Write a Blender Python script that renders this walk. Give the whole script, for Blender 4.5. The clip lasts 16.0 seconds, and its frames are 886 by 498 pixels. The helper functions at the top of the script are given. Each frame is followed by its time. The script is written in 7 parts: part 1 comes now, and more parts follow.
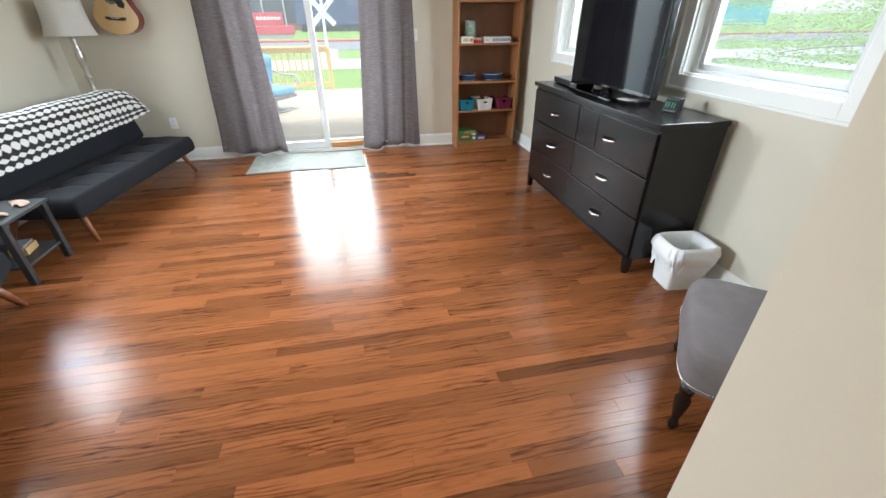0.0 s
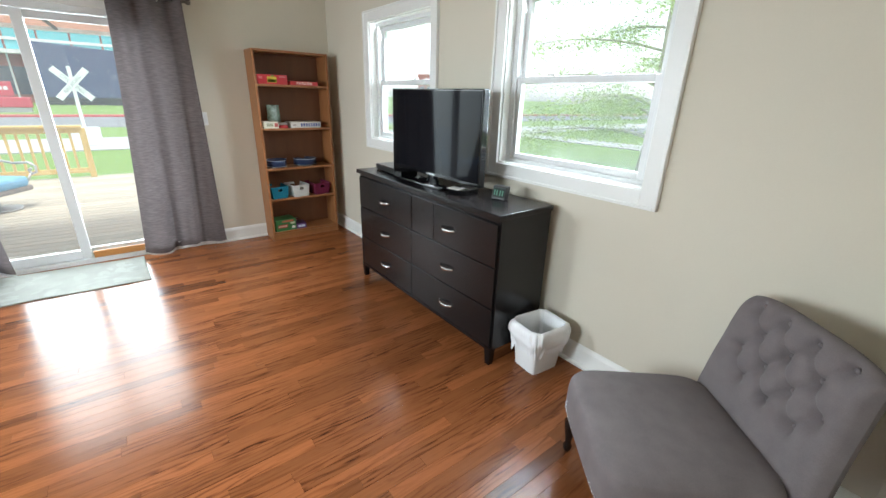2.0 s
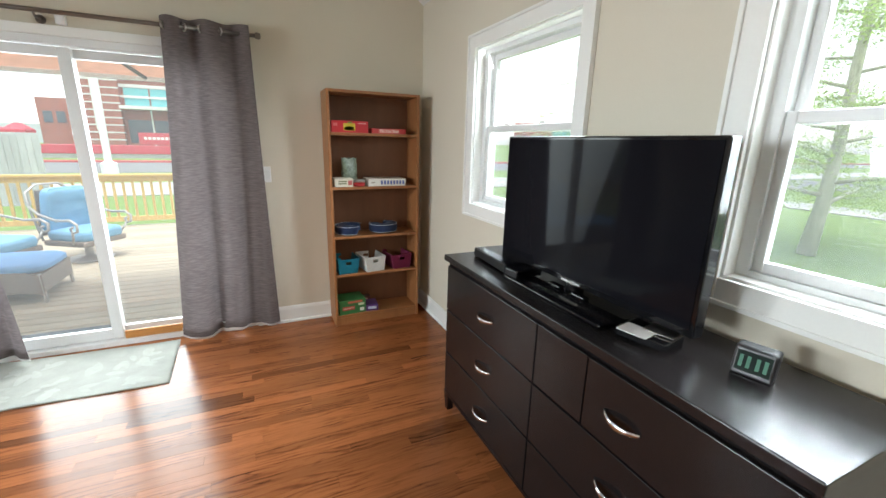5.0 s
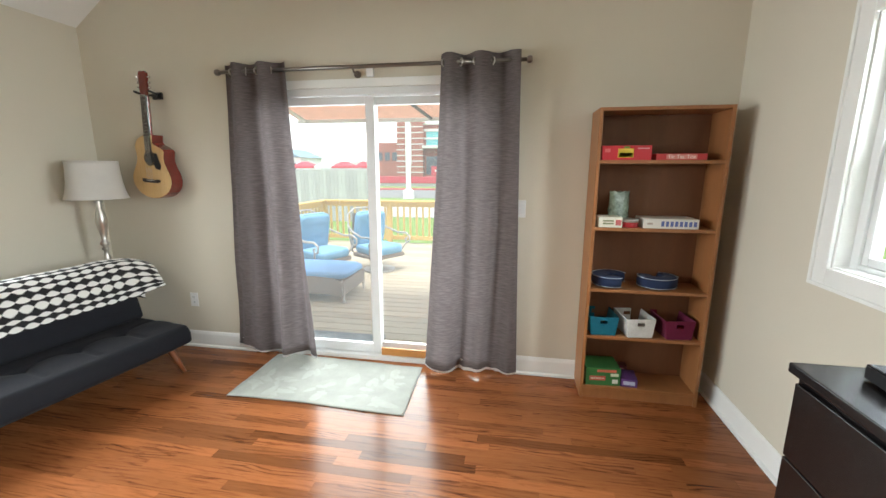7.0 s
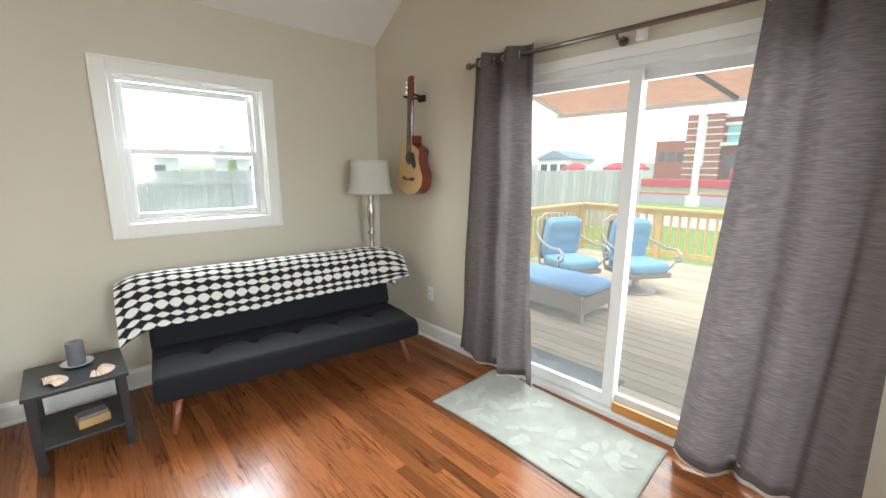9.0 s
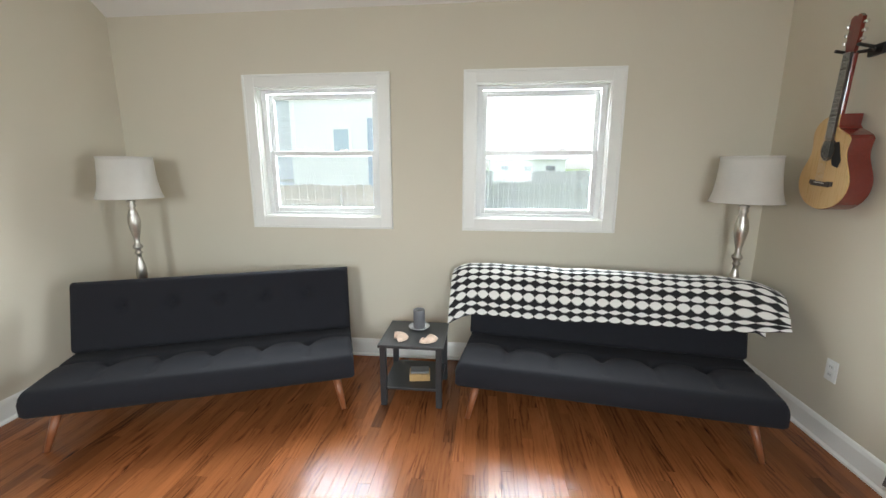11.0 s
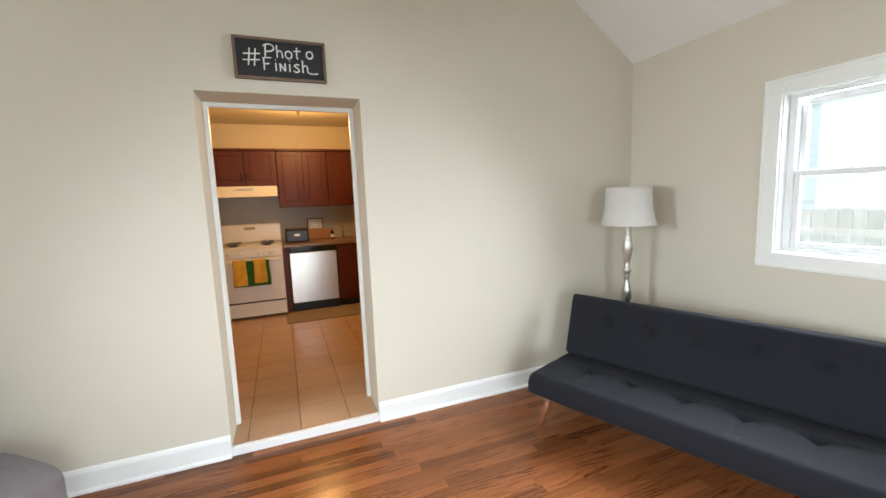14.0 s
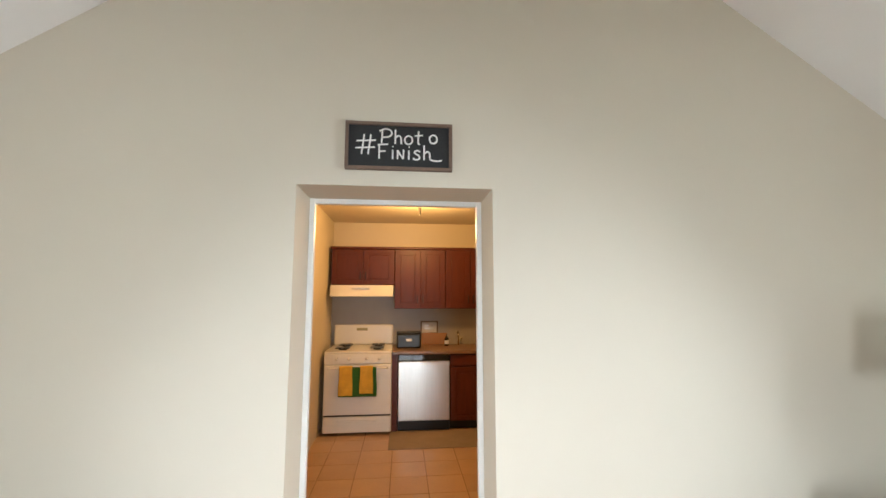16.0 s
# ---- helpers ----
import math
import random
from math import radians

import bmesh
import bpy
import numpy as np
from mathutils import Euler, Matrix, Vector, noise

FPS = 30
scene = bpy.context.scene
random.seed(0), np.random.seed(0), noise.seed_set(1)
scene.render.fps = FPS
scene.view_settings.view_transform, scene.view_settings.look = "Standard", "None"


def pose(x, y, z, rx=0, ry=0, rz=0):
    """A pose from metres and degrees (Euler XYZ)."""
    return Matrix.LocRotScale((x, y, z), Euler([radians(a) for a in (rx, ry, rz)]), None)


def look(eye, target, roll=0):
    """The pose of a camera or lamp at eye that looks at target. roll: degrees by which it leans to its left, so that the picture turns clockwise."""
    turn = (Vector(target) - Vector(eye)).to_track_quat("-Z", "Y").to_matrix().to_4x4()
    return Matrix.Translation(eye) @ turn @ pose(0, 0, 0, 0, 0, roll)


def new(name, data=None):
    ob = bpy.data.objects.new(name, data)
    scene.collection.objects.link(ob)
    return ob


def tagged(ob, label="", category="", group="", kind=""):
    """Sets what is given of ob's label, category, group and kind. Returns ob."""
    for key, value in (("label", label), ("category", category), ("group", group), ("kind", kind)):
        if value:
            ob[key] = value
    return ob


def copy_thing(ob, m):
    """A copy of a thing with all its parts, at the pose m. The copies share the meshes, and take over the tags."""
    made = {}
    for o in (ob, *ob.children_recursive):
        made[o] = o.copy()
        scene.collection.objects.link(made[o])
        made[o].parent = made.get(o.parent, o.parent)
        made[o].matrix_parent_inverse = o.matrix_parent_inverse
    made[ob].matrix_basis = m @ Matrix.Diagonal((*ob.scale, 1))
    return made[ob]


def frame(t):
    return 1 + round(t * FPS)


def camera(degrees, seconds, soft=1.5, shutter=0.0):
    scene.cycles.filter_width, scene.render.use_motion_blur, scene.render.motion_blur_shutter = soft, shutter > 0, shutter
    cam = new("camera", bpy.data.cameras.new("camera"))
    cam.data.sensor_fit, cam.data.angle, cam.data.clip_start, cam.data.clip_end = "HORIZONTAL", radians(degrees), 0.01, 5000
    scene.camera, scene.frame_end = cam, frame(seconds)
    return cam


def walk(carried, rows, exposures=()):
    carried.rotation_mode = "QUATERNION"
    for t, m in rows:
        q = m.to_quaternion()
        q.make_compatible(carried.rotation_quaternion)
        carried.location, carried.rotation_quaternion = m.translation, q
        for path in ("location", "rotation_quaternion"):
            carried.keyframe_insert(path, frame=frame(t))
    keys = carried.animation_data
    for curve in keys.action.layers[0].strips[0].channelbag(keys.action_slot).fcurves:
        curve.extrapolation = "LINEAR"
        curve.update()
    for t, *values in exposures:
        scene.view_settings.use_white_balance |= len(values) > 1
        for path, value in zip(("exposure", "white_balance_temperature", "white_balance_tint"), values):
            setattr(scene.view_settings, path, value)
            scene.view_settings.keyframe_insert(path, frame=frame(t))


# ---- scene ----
cam = camera(95.3, 16.0)
PATH = [
    (0, (2.642, -0.354, 1.376), (2.988, 1.341, 0.373), -0.4),
    (0.5, (2.726, -0.243, 1.412), (3.26, 1.442, 0.476), -0.1),
    (1, (2.76, -0.17, 1.403), (3.535, 1.464, 0.549), 1.0),
    (1.5, (2.747, -0.034, 1.414), (3.743, 1.518, 0.641), 1.6),
    (2, (2.717, 0.083, 1.434), (3.869, 1.56, 0.733), 1.7),
    (2.5, (2.752, 0.247, 1.43), (4.026, 1.656, 0.805), 1.5),
    (3, (2.811, 0.433, 1.403), (4.134, 1.816, 0.824), 1.6),
    (3.2, (2.828, 0.5, 1.413), (4.149, 1.886, 0.835), 1.2),
    (5.3, (3.284, 1.313, 1.451), (3.952, 3.137, 0.977), 1.2),
    (5.5, (3.255, 1.396, 1.424), (3.819, 3.262, 0.978), 0.9),
    (6, (3.254, 1.55, 1.44), (3.499, 3.491, 1.025), 0.7),
    (6.5, (3.232, 1.603, 1.46), (3.197, 3.561, 1.058), 0.3),
    (7, (3.291, 1.729, 1.459), (2.951, 3.66, 1.068), 0.1),
    (7.5, (3.362, 1.839, 1.437), (2.778, 3.714, 1.056), 0.2),
    (8, (3.349, 1.983, 1.409), (2.538, 3.773, 1.035), 0.3),
    (8.5, (3.252, 2.164, 1.414), (2.147, 3.791, 1.047), 0.4),
    (9, (3.199, 2.303, 1.44), (1.776, 3.653, 1.052), 0.3),
    (9.5, (3.175, 2.439, 1.45), (1.506, 3.466, 1.051), 0.6),
    (9.7, (3.161, 2.495, 1.431), (1.396, 3.349, 1.036), 0.7),
    (11.8, (2.708, 2.751, 1.452), (0.924, 1.936, 1.059), -1.1),
    (12, (2.69, 2.767, 1.455), (0.983, 1.801, 1.065), -1.4),
    (12.5, (2.692, 2.76, 1.451), (1.21, 1.47, 1.077), -1.9),
    (13, (2.726, 2.709, 1.459), (1.523, 1.149, 1.112), -2.2),
    (13.5, (2.724, 2.643, 1.463), (1.772, 0.911, 1.159), -2.4),
    (14, (2.714, 2.522, 1.479), (1.984, 0.676, 1.23), -2.2),
    (14.5, (2.743, 2.344, 1.504), (2.238, 0.416, 1.338), -1.6),
    (15, (2.647, 2.163, 1.527), (2.305, 0.193, 1.467), -0.9),
    (15.5, (2.577, 1.989, 1.585), (2.333, 0.005, 1.62), -0.3),
    (16, (2.622, 1.764, 1.614), (2.424, -0.213, 1.838), 0.0),
]
EXPOSURES = [(0, 2.66, 6200, 6), (2.5, 2.42, 6300, 6), (6, 2.54, 6600, 7), (8, 2.60, 6700, 6), (9.5, 2.36, 6700, 6), (12.5, 2.46, 6450, 8), (14, 2.66, 6350, 8), (16, 2.80, 6300, 8)]
walk(cam, [(t, look(eye, target, roll)) for t, eye, target, roll in PATH], EXPOSURES)

# ---- world and light ----
world = bpy.data.worlds.new("world")
scene.world = world
world.use_nodes = True
wn, wl = world.node_tree.nodes, world.node_tree.links
sky = wn.new("ShaderNodeTexSky")
sky.sky_type = "NISHITA"
sky.sun_disc = False
sky.sun_elevation = radians(76)
sky.sun_rotation = radians(170)
sky.dust_density = 1.5
haze = wn.new("ShaderNodeHueSaturation")
haze.inputs["Saturation"].default_value = 0.30
wl.new(sky.outputs[0], haze.inputs["Color"])
wl.new(haze.outputs[0], wn["Background"].inputs["Color"])
wn["Background"].inputs["Strength"].default_value = 0.095

sun = new("sun", bpy.data.lights.new("sun", "SUN"))
sun.data.energy, sun.data.angle, sun.data.color = 0.6, radians(20), (1.0, 0.97, 0.93)
sun.matrix_world = look((3, -6, 32), (1.5, 2, 0))

# daylight that the openings let in
WINDOW_LIGHTS = (((2.27, 4.97, 1.08), (2.27, 2.87, 0.42), 1.70, 1.85, 11.0, 112), ((-0.27, 1.478, 1.60), (1.73, 1.478, 0.58), 0.86, 0.90, 11.5, 116),
                 ((-0.27, 3.04, 1.60), (1.73, 3.04, 0.58), 0.86, 0.90, 10.5, 116), ((4.845, 1.453, 1.60), (2.845, 1.453, 0.50), 0.90, 0.94, 7.8, 116), ((4.845, 3.13, 1.60), (2.845, 3.13, 0.50), 0.90, 0.94, 8.2, 116))
for eye, target, wide, high, watts, spread in WINDOW_LIGHTS:
    a = new("window_daylight", bpy.data.lights.new("window_daylight", "AREA"))
    a.data.shape, a.data.size, a.data.size_y, a.data.energy, a.data.color = "RECTANGLE", wide, high, watts, (0.86, 0.93, 1.0)
    a.data.spread = radians(spread)
    a.matrix_world = look(eye, target)

kitchen_bulb = new("kitchen_bulb", bpy.data.lights.new("kitchen_bulb", "POINT"))
kitchen_bulb.data.energy, kitchen_bulb.data.color, kitchen_bulb.data.shadow_soft_size = 6.8, (1.0, 0.56, 0.19), 0.10
kitchen_bulb.location = (2.45, -2.35, 2.30)

# ---- materials ----
def tree_of(name):
    m = bpy.data.materials.new(name)
    m.use_nodes = True
    return m, m.node_tree.nodes, m.node_tree.links, m.node_tree.nodes["Principled BSDF"]


def math_node(n, l, op, a, b):
    k = n.new("ShaderNodeMath")
    k.operation = op
    for i, v in enumerate((a, b)):
        if isinstance(v, (int, float)):
            k.inputs[i].default_value = v
        else:
            l.new(v, k.inputs[i])
    return k.outputs[0]


def surf(name, rgb, rough=0.5, metal=0.0, spread=0.12, scale=6.0, fine=90.0, bump=0.08, stretch=(1, 1, 1), coat=0.0, rand=0.0, island=False, sheen=0.0, spec=0.5):
    m, n, l, p = tree_of(name)
    tc = n.new("ShaderNodeTexCoord")
    mp = n.new("ShaderNodeMapping")
    mp.inputs["Scale"].default_value = stretch
    l.new(tc.outputs["Object"], mp.inputs["Vector"])
    vec = mp.outputs["Vector"]
    r = None
    if rand:
        r = n.new("ShaderNodeNewGeometry").outputs["Random Per Island"] if island else n.new("ShaderNodeObjectInfo").outputs["Random"]
        shift = n.new("ShaderNodeVectorMath")
        shift.operation = "ADD"
        l.new(vec, shift.inputs[0])
        comb = n.new("ShaderNodeCombineXYZ")
        for i, k in enumerate((31.0, 57.0, 13.0)):
            l.new(math_node(n, l, "MULTIPLY", r, k), comb.inputs[i])
        l.new(comb.outputs[0], shift.inputs[1])
        vec = shift.outputs[0]
    a, b = n.new("ShaderNodeTexNoise"), n.new("ShaderNodeTexNoise")
    a.inputs["Scale"].default_value, b.inputs["Scale"].default_value = scale, fine
    a.inputs["Detail"].default_value, b.inputs["Detail"].default_value = 4, 3
    for k in (a, b):
        l.new(vec, k.inputs["Vector"])
    both = math_node(n, l, "ADD", math_node(n, l, "MULTIPLY", a.outputs[0], 0.6), math_node(n, l, "MULTIPLY", b.outputs[0], 0.4))
    ramp = n.new("ShaderNodeValToRGB")
    e = ramp.color_ramp.elements
    e[0].position, e[1].position = 0.3, 0.7
    e[0].color = (*[c * (1 - spread) for c in rgb], 1)
    e[1].color = (*[min(1, c * (1 + spread)) for c in rgb], 1)
    l.new(both, ramp.inputs[0])
    colour = ramp.outputs[0]
    if r is not None:
        hs = n.new("ShaderNodeHueSaturation")
        l.new(math_node(n, l, "ADD", math_node(n, l, "MULTIPLY", r, 2 * rand), 1 - rand), hs.inputs["Value"])
        l.new(colour, hs.inputs["Color"])
        colour = hs.outputs[0]
    l.new(colour, p.inputs["Base Color"])
    l.new(math_node(n, l, "ADD", math_node(n, l, "MULTIPLY", a.outputs[0], 0.2 * rough), 0.9 * rough), p.inputs["Roughness"])
    p.inputs["Metallic"].default_value = metal
    p.inputs["Coat Weight"].default_value = coat
    p.inputs["Coat Roughness"].default_value = 0.12
    p.inputs["Sheen Weight"].default_value = sheen
    p.inputs["Specular IOR Level"].default_value = spec
    if bump:
        bp = n.new("ShaderNodeBump")
        bp.inputs["Strength"].default_value, bp.inputs["Distance"].default_value = bump, 0.004
        l.new(both, bp.inputs["Height"])
        l.new(bp.outputs[0], p.inputs["Normal"])
    return m


def oak(name, island):
    """Red-brown stained strip oak, with open grain along x and a clear satin finish."""
    m, n, l, p = tree_of(name)
    r = n.new("ShaderNodeNewGeometry").outputs["Random Per Island"] if island else n.new("ShaderNodeObjectInfo").outputs["Random"]
    tc = n.new("ShaderNodeTexCoord")
    comb = n.new("ShaderNodeCombineXYZ")
    for i, k in enumerate((41.0, 17.0, 7.0)):
        l.new(math_node(n, l, "MULTIPLY", r, k), comb.inputs[i])
    add = n.new("ShaderNodeVectorMath")
    add.operation = "ADD"
    l.new(tc.outputs["Object"], add.inputs[0])
    l.new(comb.outputs[0], add.inputs[1])
    mp = n.new("ShaderNodeMapping")
    mp.inputs["Scale"].default_value = (0.20, 1.0, 1.0)
    l.new(add.outputs[0], mp.inputs["Vector"])
    wave = n.new("ShaderNodeTexWave")
    wave.bands_direction = "Y"
    for k, v in (("Scale", 13.0), ("Distortion", 15.0), ("Detail", 3.0), ("Detail Scale", 0.8), ("Detail Roughness", 0.45)):
        wave.inputs[k].default_value = v
    l.new(mp.outputs[0], wave.inputs["Vector"])
    mp2 = n.new("ShaderNodeMapping")
    mp2.inputs["Scale"].default_value = (6.0, 110.0, 1.0)
    l.new(add.outputs[0], mp2.inputs["Vector"])
    pore = n.new("ShaderNodeTexNoise")
    pore.inputs["Scale"].default_value, pore.inputs["Detail"].default_value = 1.0, 3
    l.new(mp2.outputs[0], pore.inputs["Vector"])
    mp3 = n.new("ShaderNodeMapping")
    mp3.inputs["Scale"].default_value = (2.6, 9.0, 1.0)
    l.new(add.outputs[0], mp3.inputs["Vector"])
    patch = n.new("ShaderNodeTexNoise")
    patch.inputs["Scale"].default_value, patch.inputs["Detail"].default_value = 1.0, 2
    l.new(mp3.outputs[0], patch.inputs["Vector"])
    mp4 = n.new("ShaderNodeMapping")
    mp4.inputs["Scale"].default_value = (6.5, 48.0, 1.0)
    l.new(add.outputs[0], mp4.inputs["Vector"])
    vein = n.new("ShaderNodeTexNoise")
    for k, v in (("Scale", 1.0), ("Detail", 2.0), ("Roughness", 0.45), ("Distortion", 1.6)):
        vein.inputs[k].default_value = v
    l.new(mp4.outputs[0], vein.inputs["Vector"])
    edge = n.new("ShaderNodeMapRange")
    edge.interpolation_type = "SMOOTHSTEP"
    edge.inputs["From Min"].default_value, edge.inputs["From Max"].default_value = 0.50, 0.74
    l.new(vein.outputs[0], edge.inputs["Value"])
    fleck = math_node(n, l, "MULTIPLY", edge.outputs[0], math_node(n, l, "MULTIPLY", math_node(n, l, "POWER", patch.outputs[0], 2.2), 0.62))
    zone = n.new("ShaderNodeMapRange")
    zone.interpolation_type = "SMOOTHSTEP"
    zone.inputs["From Min"].default_value, zone.inputs["From Max"].default_value = 0.40, 0.66
    l.new(patch.outputs[0], zone.inputs["Value"])
    dark = math_node(n, l, "MULTIPLY", math_node(n, l, "POWER", wave.outputs["Fac"], 3.0), zone.outputs[0])
    grain = math_node(n, l, "ADD", math_node(n, l, "MULTIPLY", pore.outputs[0], 0.24), 0.53)
    grain = math_node(n, l, "SUBTRACT", math_node(n, l, "SUBTRACT", grain, math_node(n, l, "MULTIPLY", dark, 0.30)), fleck)
    ramp = n.new("ShaderNodeValToRGB")
    e = ramp.color_ramp.elements
    e[0].position, e[0].color = 0.10, (0.022, 0.006, 0.003, 1)
    e[1].position, e[1].color = 0.80, (0.33, 0.118, 0.040, 1)
    mid = e.new(0.50)
    mid.color = (0.205, 0.066, 0.0220, 1)
    l.new(grain, ramp.inputs[0])
    hs = n.new("ShaderNodeHueSaturation")
    tone = n.new("ShaderNodeValToRGB")
    te = tone.color_ramp.elements
    te[0].position, te[0].color = 0.0, (0.42, 0.42, 0.42, 1)
    te[1].position, te[1].color = 1.0, (1.15, 1.15, 1.15, 1)
    t2 = te.new(0.10)
    t2.color = (0.72, 0.72, 0.72, 1)
    l.new(r, tone.inputs[0])
    l.new(tone.outputs[0], hs.inputs["Value"])
    l.new(ramp.outputs[0], hs.inputs["Color"])
    l.new(hs.outputs[0], p.inputs["Base Color"])
    big = n.new("ShaderNodeTexNoise")
    big.inputs["Scale"].default_value = 2.0
    l.new(n.new("ShaderNodeNewGeometry").outputs["Position"], big.inputs["Vector"])
    l.new(math_node(n, l, "ADD", math_node(n, l, "MULTIPLY", big.outputs[0], 0.12), 0.15), p.inputs["Roughness"])
    p.inputs["Coat Weight"].default_value, p.inputs["Coat Roughness"].default_value = 0.04, 0.10
    p.inputs["Specular IOR Level"].default_value = 0.28
    bp = n.new("ShaderNodeBump")
    bp.inputs["Strength"].default_value, bp.inputs["Distance"].default_value = 0.05, 0.001
    l.new(grain, bp.inputs["Height"])
    l.new(bp.outputs[0], p.inputs["Normal"])
    return m


def cloth(name, rgb, thin=0.0, weave=260.0, slub=(1, 1, 1), spread=0.16, fuzz=0.05, coarse=14, bright=1.0):
    m = surf(name, rgb, rough=0.9, spread=spread, scale=coarse, fine=weave, bump=0.35, stretch=slub, sheen=fuzz, spec=0.25)
    if thin:
        n, l = m.node_tree.nodes, m.node_tree.links
        p, out = n["Principled BSDF"], n["Material Output"]
        tr, mix = n.new("ShaderNodeBsdfTranslucent"), n.new("ShaderNodeMixShader")
        glow = n.new("ShaderNodeVectorMath")
        glow.operation = "SCALE"
        glow.inputs["Scale"].default_value = bright
        l.new(p.inputs["Base Color"].links[0].from_socket, glow.inputs[0])
        l.new(glow.outputs[0], tr.inputs["Color"])
        mix.inputs[0].default_value = thin
        l.new(p.outputs[0], mix.inputs[1])
        l.new(tr.outputs[0], mix.inputs[2])
        l.new(mix.outputs[0], out.inputs["Surface"])
    return m


def linen(name, rgb, thin):
    """Dense woven cloth with thin slubs along x through which daylight shows."""
    m = surf(name, rgb, rough=0.9, spread=0.10, scale=9, fine=240, bump=0.25, sheen=0.05, spec=0.2)
    n, l = m.node_tree.nodes, m.node_tree.links
    p, out = n["Principled BSDF"], n["Material Output"]
    mp = n.new("ShaderNodeMapping")
    mp.inputs["Scale"].default_value = (18, 18, 210)
    l.new(n.new("ShaderNodeTexCoord").outputs["Object"], mp.inputs["Vector"])
    slub = n.new("ShaderNodeTexNoise")
    slub.inputs["Scale"].default_value, slub.inputs["Detail"].default_value = 1.0, 2
    l.new(mp.outputs[0], slub.inputs["Vector"])
    ramp = n.new("ShaderNodeValToRGB")
    e = ramp.color_ramp.elements
    e[0].position, e[0].color = 0.36, (0.07, 0.060, 0.062, 1)
    e[1].position, e[1].color = 0.72, (0.50, 0.43, 0.44, 1)
    l.new(slub.outputs[0], ramp.inputs[0])
    tr, mix = n.new("ShaderNodeBsdfTranslucent"), n.new("ShaderNodeMixShader")
    l.new(ramp.outputs[0], tr.inputs["Color"])
    mix.inputs[0].default_value = thin
    l.new(p.outputs[0], mix.inputs[1])
    l.new(tr.outputs[0], mix.inputs[2])
    l.new(mix.outputs[0], out.inputs["Surface"])
    return m


def clear_glass(name, tint=(1, 1, 1), veil=0.012):
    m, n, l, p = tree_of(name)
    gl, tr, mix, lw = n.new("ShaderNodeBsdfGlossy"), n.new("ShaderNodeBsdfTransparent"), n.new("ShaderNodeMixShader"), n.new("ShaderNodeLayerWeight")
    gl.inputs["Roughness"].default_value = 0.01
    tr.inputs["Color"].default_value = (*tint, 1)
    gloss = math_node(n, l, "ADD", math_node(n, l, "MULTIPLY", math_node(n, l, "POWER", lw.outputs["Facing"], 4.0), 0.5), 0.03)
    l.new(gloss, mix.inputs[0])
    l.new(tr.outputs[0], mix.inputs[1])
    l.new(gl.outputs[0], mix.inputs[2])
    # translucent share: the milky flare over the outdoors, put into the glass
    veil_bsdf, veiled = n.new("ShaderNodeBsdfTranslucent"), n.new("ShaderNodeMixShader")
    veil_bsdf.inputs["Color"].default_value = (0.85, 0.87, 0.88, 1)
    veiled.inputs[0].default_value = veil
    l.new(mix.outputs[0], veiled.inputs[1])
    l.new(veil_bsdf.outputs[0], veiled.inputs[2])
    l.new(veiled.outputs[0], n["Material Output"].inputs["Surface"])
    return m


def screen_mesh(name, rgb, cover):
    m, n, l, p = tree_of(name)
    tr, df, mix = n.new("ShaderNodeBsdfTransparent"), n.new("ShaderNodeBsdfDiffuse"), n.new("ShaderNodeMixShader")
    df.inputs["Color"].default_value = (*rgb, 1)
    mix.inputs[0].default_value = cover
    l.new(tr.outputs[0], mix.inputs[1])
    l.new(df.outputs[0], mix.inputs[2])
    l.new(mix.outputs[0], n["Material Output"].inputs["Surface"])
    return m


M_MESH = screen_mesh("insect_mesh", (0.30, 0.32, 0.34), 0.13)
M_WALL = surf("wall_paint", (0.625, 0.577, 0.475), rough=0.75, spread=0.025, scale=1.5, fine=220, bump=0.06)
M_CEIL = surf("ceiling_paint", (0.80, 0.79, 0.76), rough=0.85, spread=0.02, scale=2, fine=200, bump=0.06)
M_TRIM = surf("trim_paint", (0.80, 0.80, 0.77), rough=0.35, spread=0.02, scale=3, fine=120, bump=0.04)
M_VINYL = surf("white_vinyl", (0.73, 0.74, 0.735), rough=0.3, spread=0.02, bump=0.02)
M_OAK = oak("stained_oak", False)
M_OAK_REST = oak("stained_oak_rest", True)
M_SUB = surf("floor_joint", (0.05, 0.02, 0.01), rough=0.9)
# last number: how much milky flare is put into the panes
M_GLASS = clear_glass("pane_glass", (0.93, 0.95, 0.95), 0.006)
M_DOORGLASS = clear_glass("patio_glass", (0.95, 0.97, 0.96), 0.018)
M_CURTAIN = linen("taupe_linen", (0.126, 0.105, 0.103), 0.14)
M_LIGHT_HEM = surf("white_lining", (0.75, 0.75, 0.74), rough=0.8)
M_ROD = surf("bronze_rod", (0.24, 0.21, 0.19), rough=0.32, metal=1.0)
M_STEEL = surf("brushed_nickel", (0.62, 0.60, 0.57), rough=0.28, metal=1.0, spread=0.05, stretch=(1, 1, 12))
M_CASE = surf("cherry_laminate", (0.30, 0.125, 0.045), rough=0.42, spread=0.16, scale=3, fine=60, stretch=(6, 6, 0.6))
# back panel: the case's grain in a browner, darker tone
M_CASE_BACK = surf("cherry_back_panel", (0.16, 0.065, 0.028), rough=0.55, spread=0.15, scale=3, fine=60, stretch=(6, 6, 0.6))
M_ESPRESSO = surf("espresso_wood", (0.0085, 0.0070, 0.0072), rough=0.24, spread=0.12, scale=5, fine=70, bump=0.0, stretch=(5, 1, 5), spec=0.32)
M_BLACK = surf("black_plastic", (0.012, 0.012, 0.013), rough=0.35, bump=0.03)
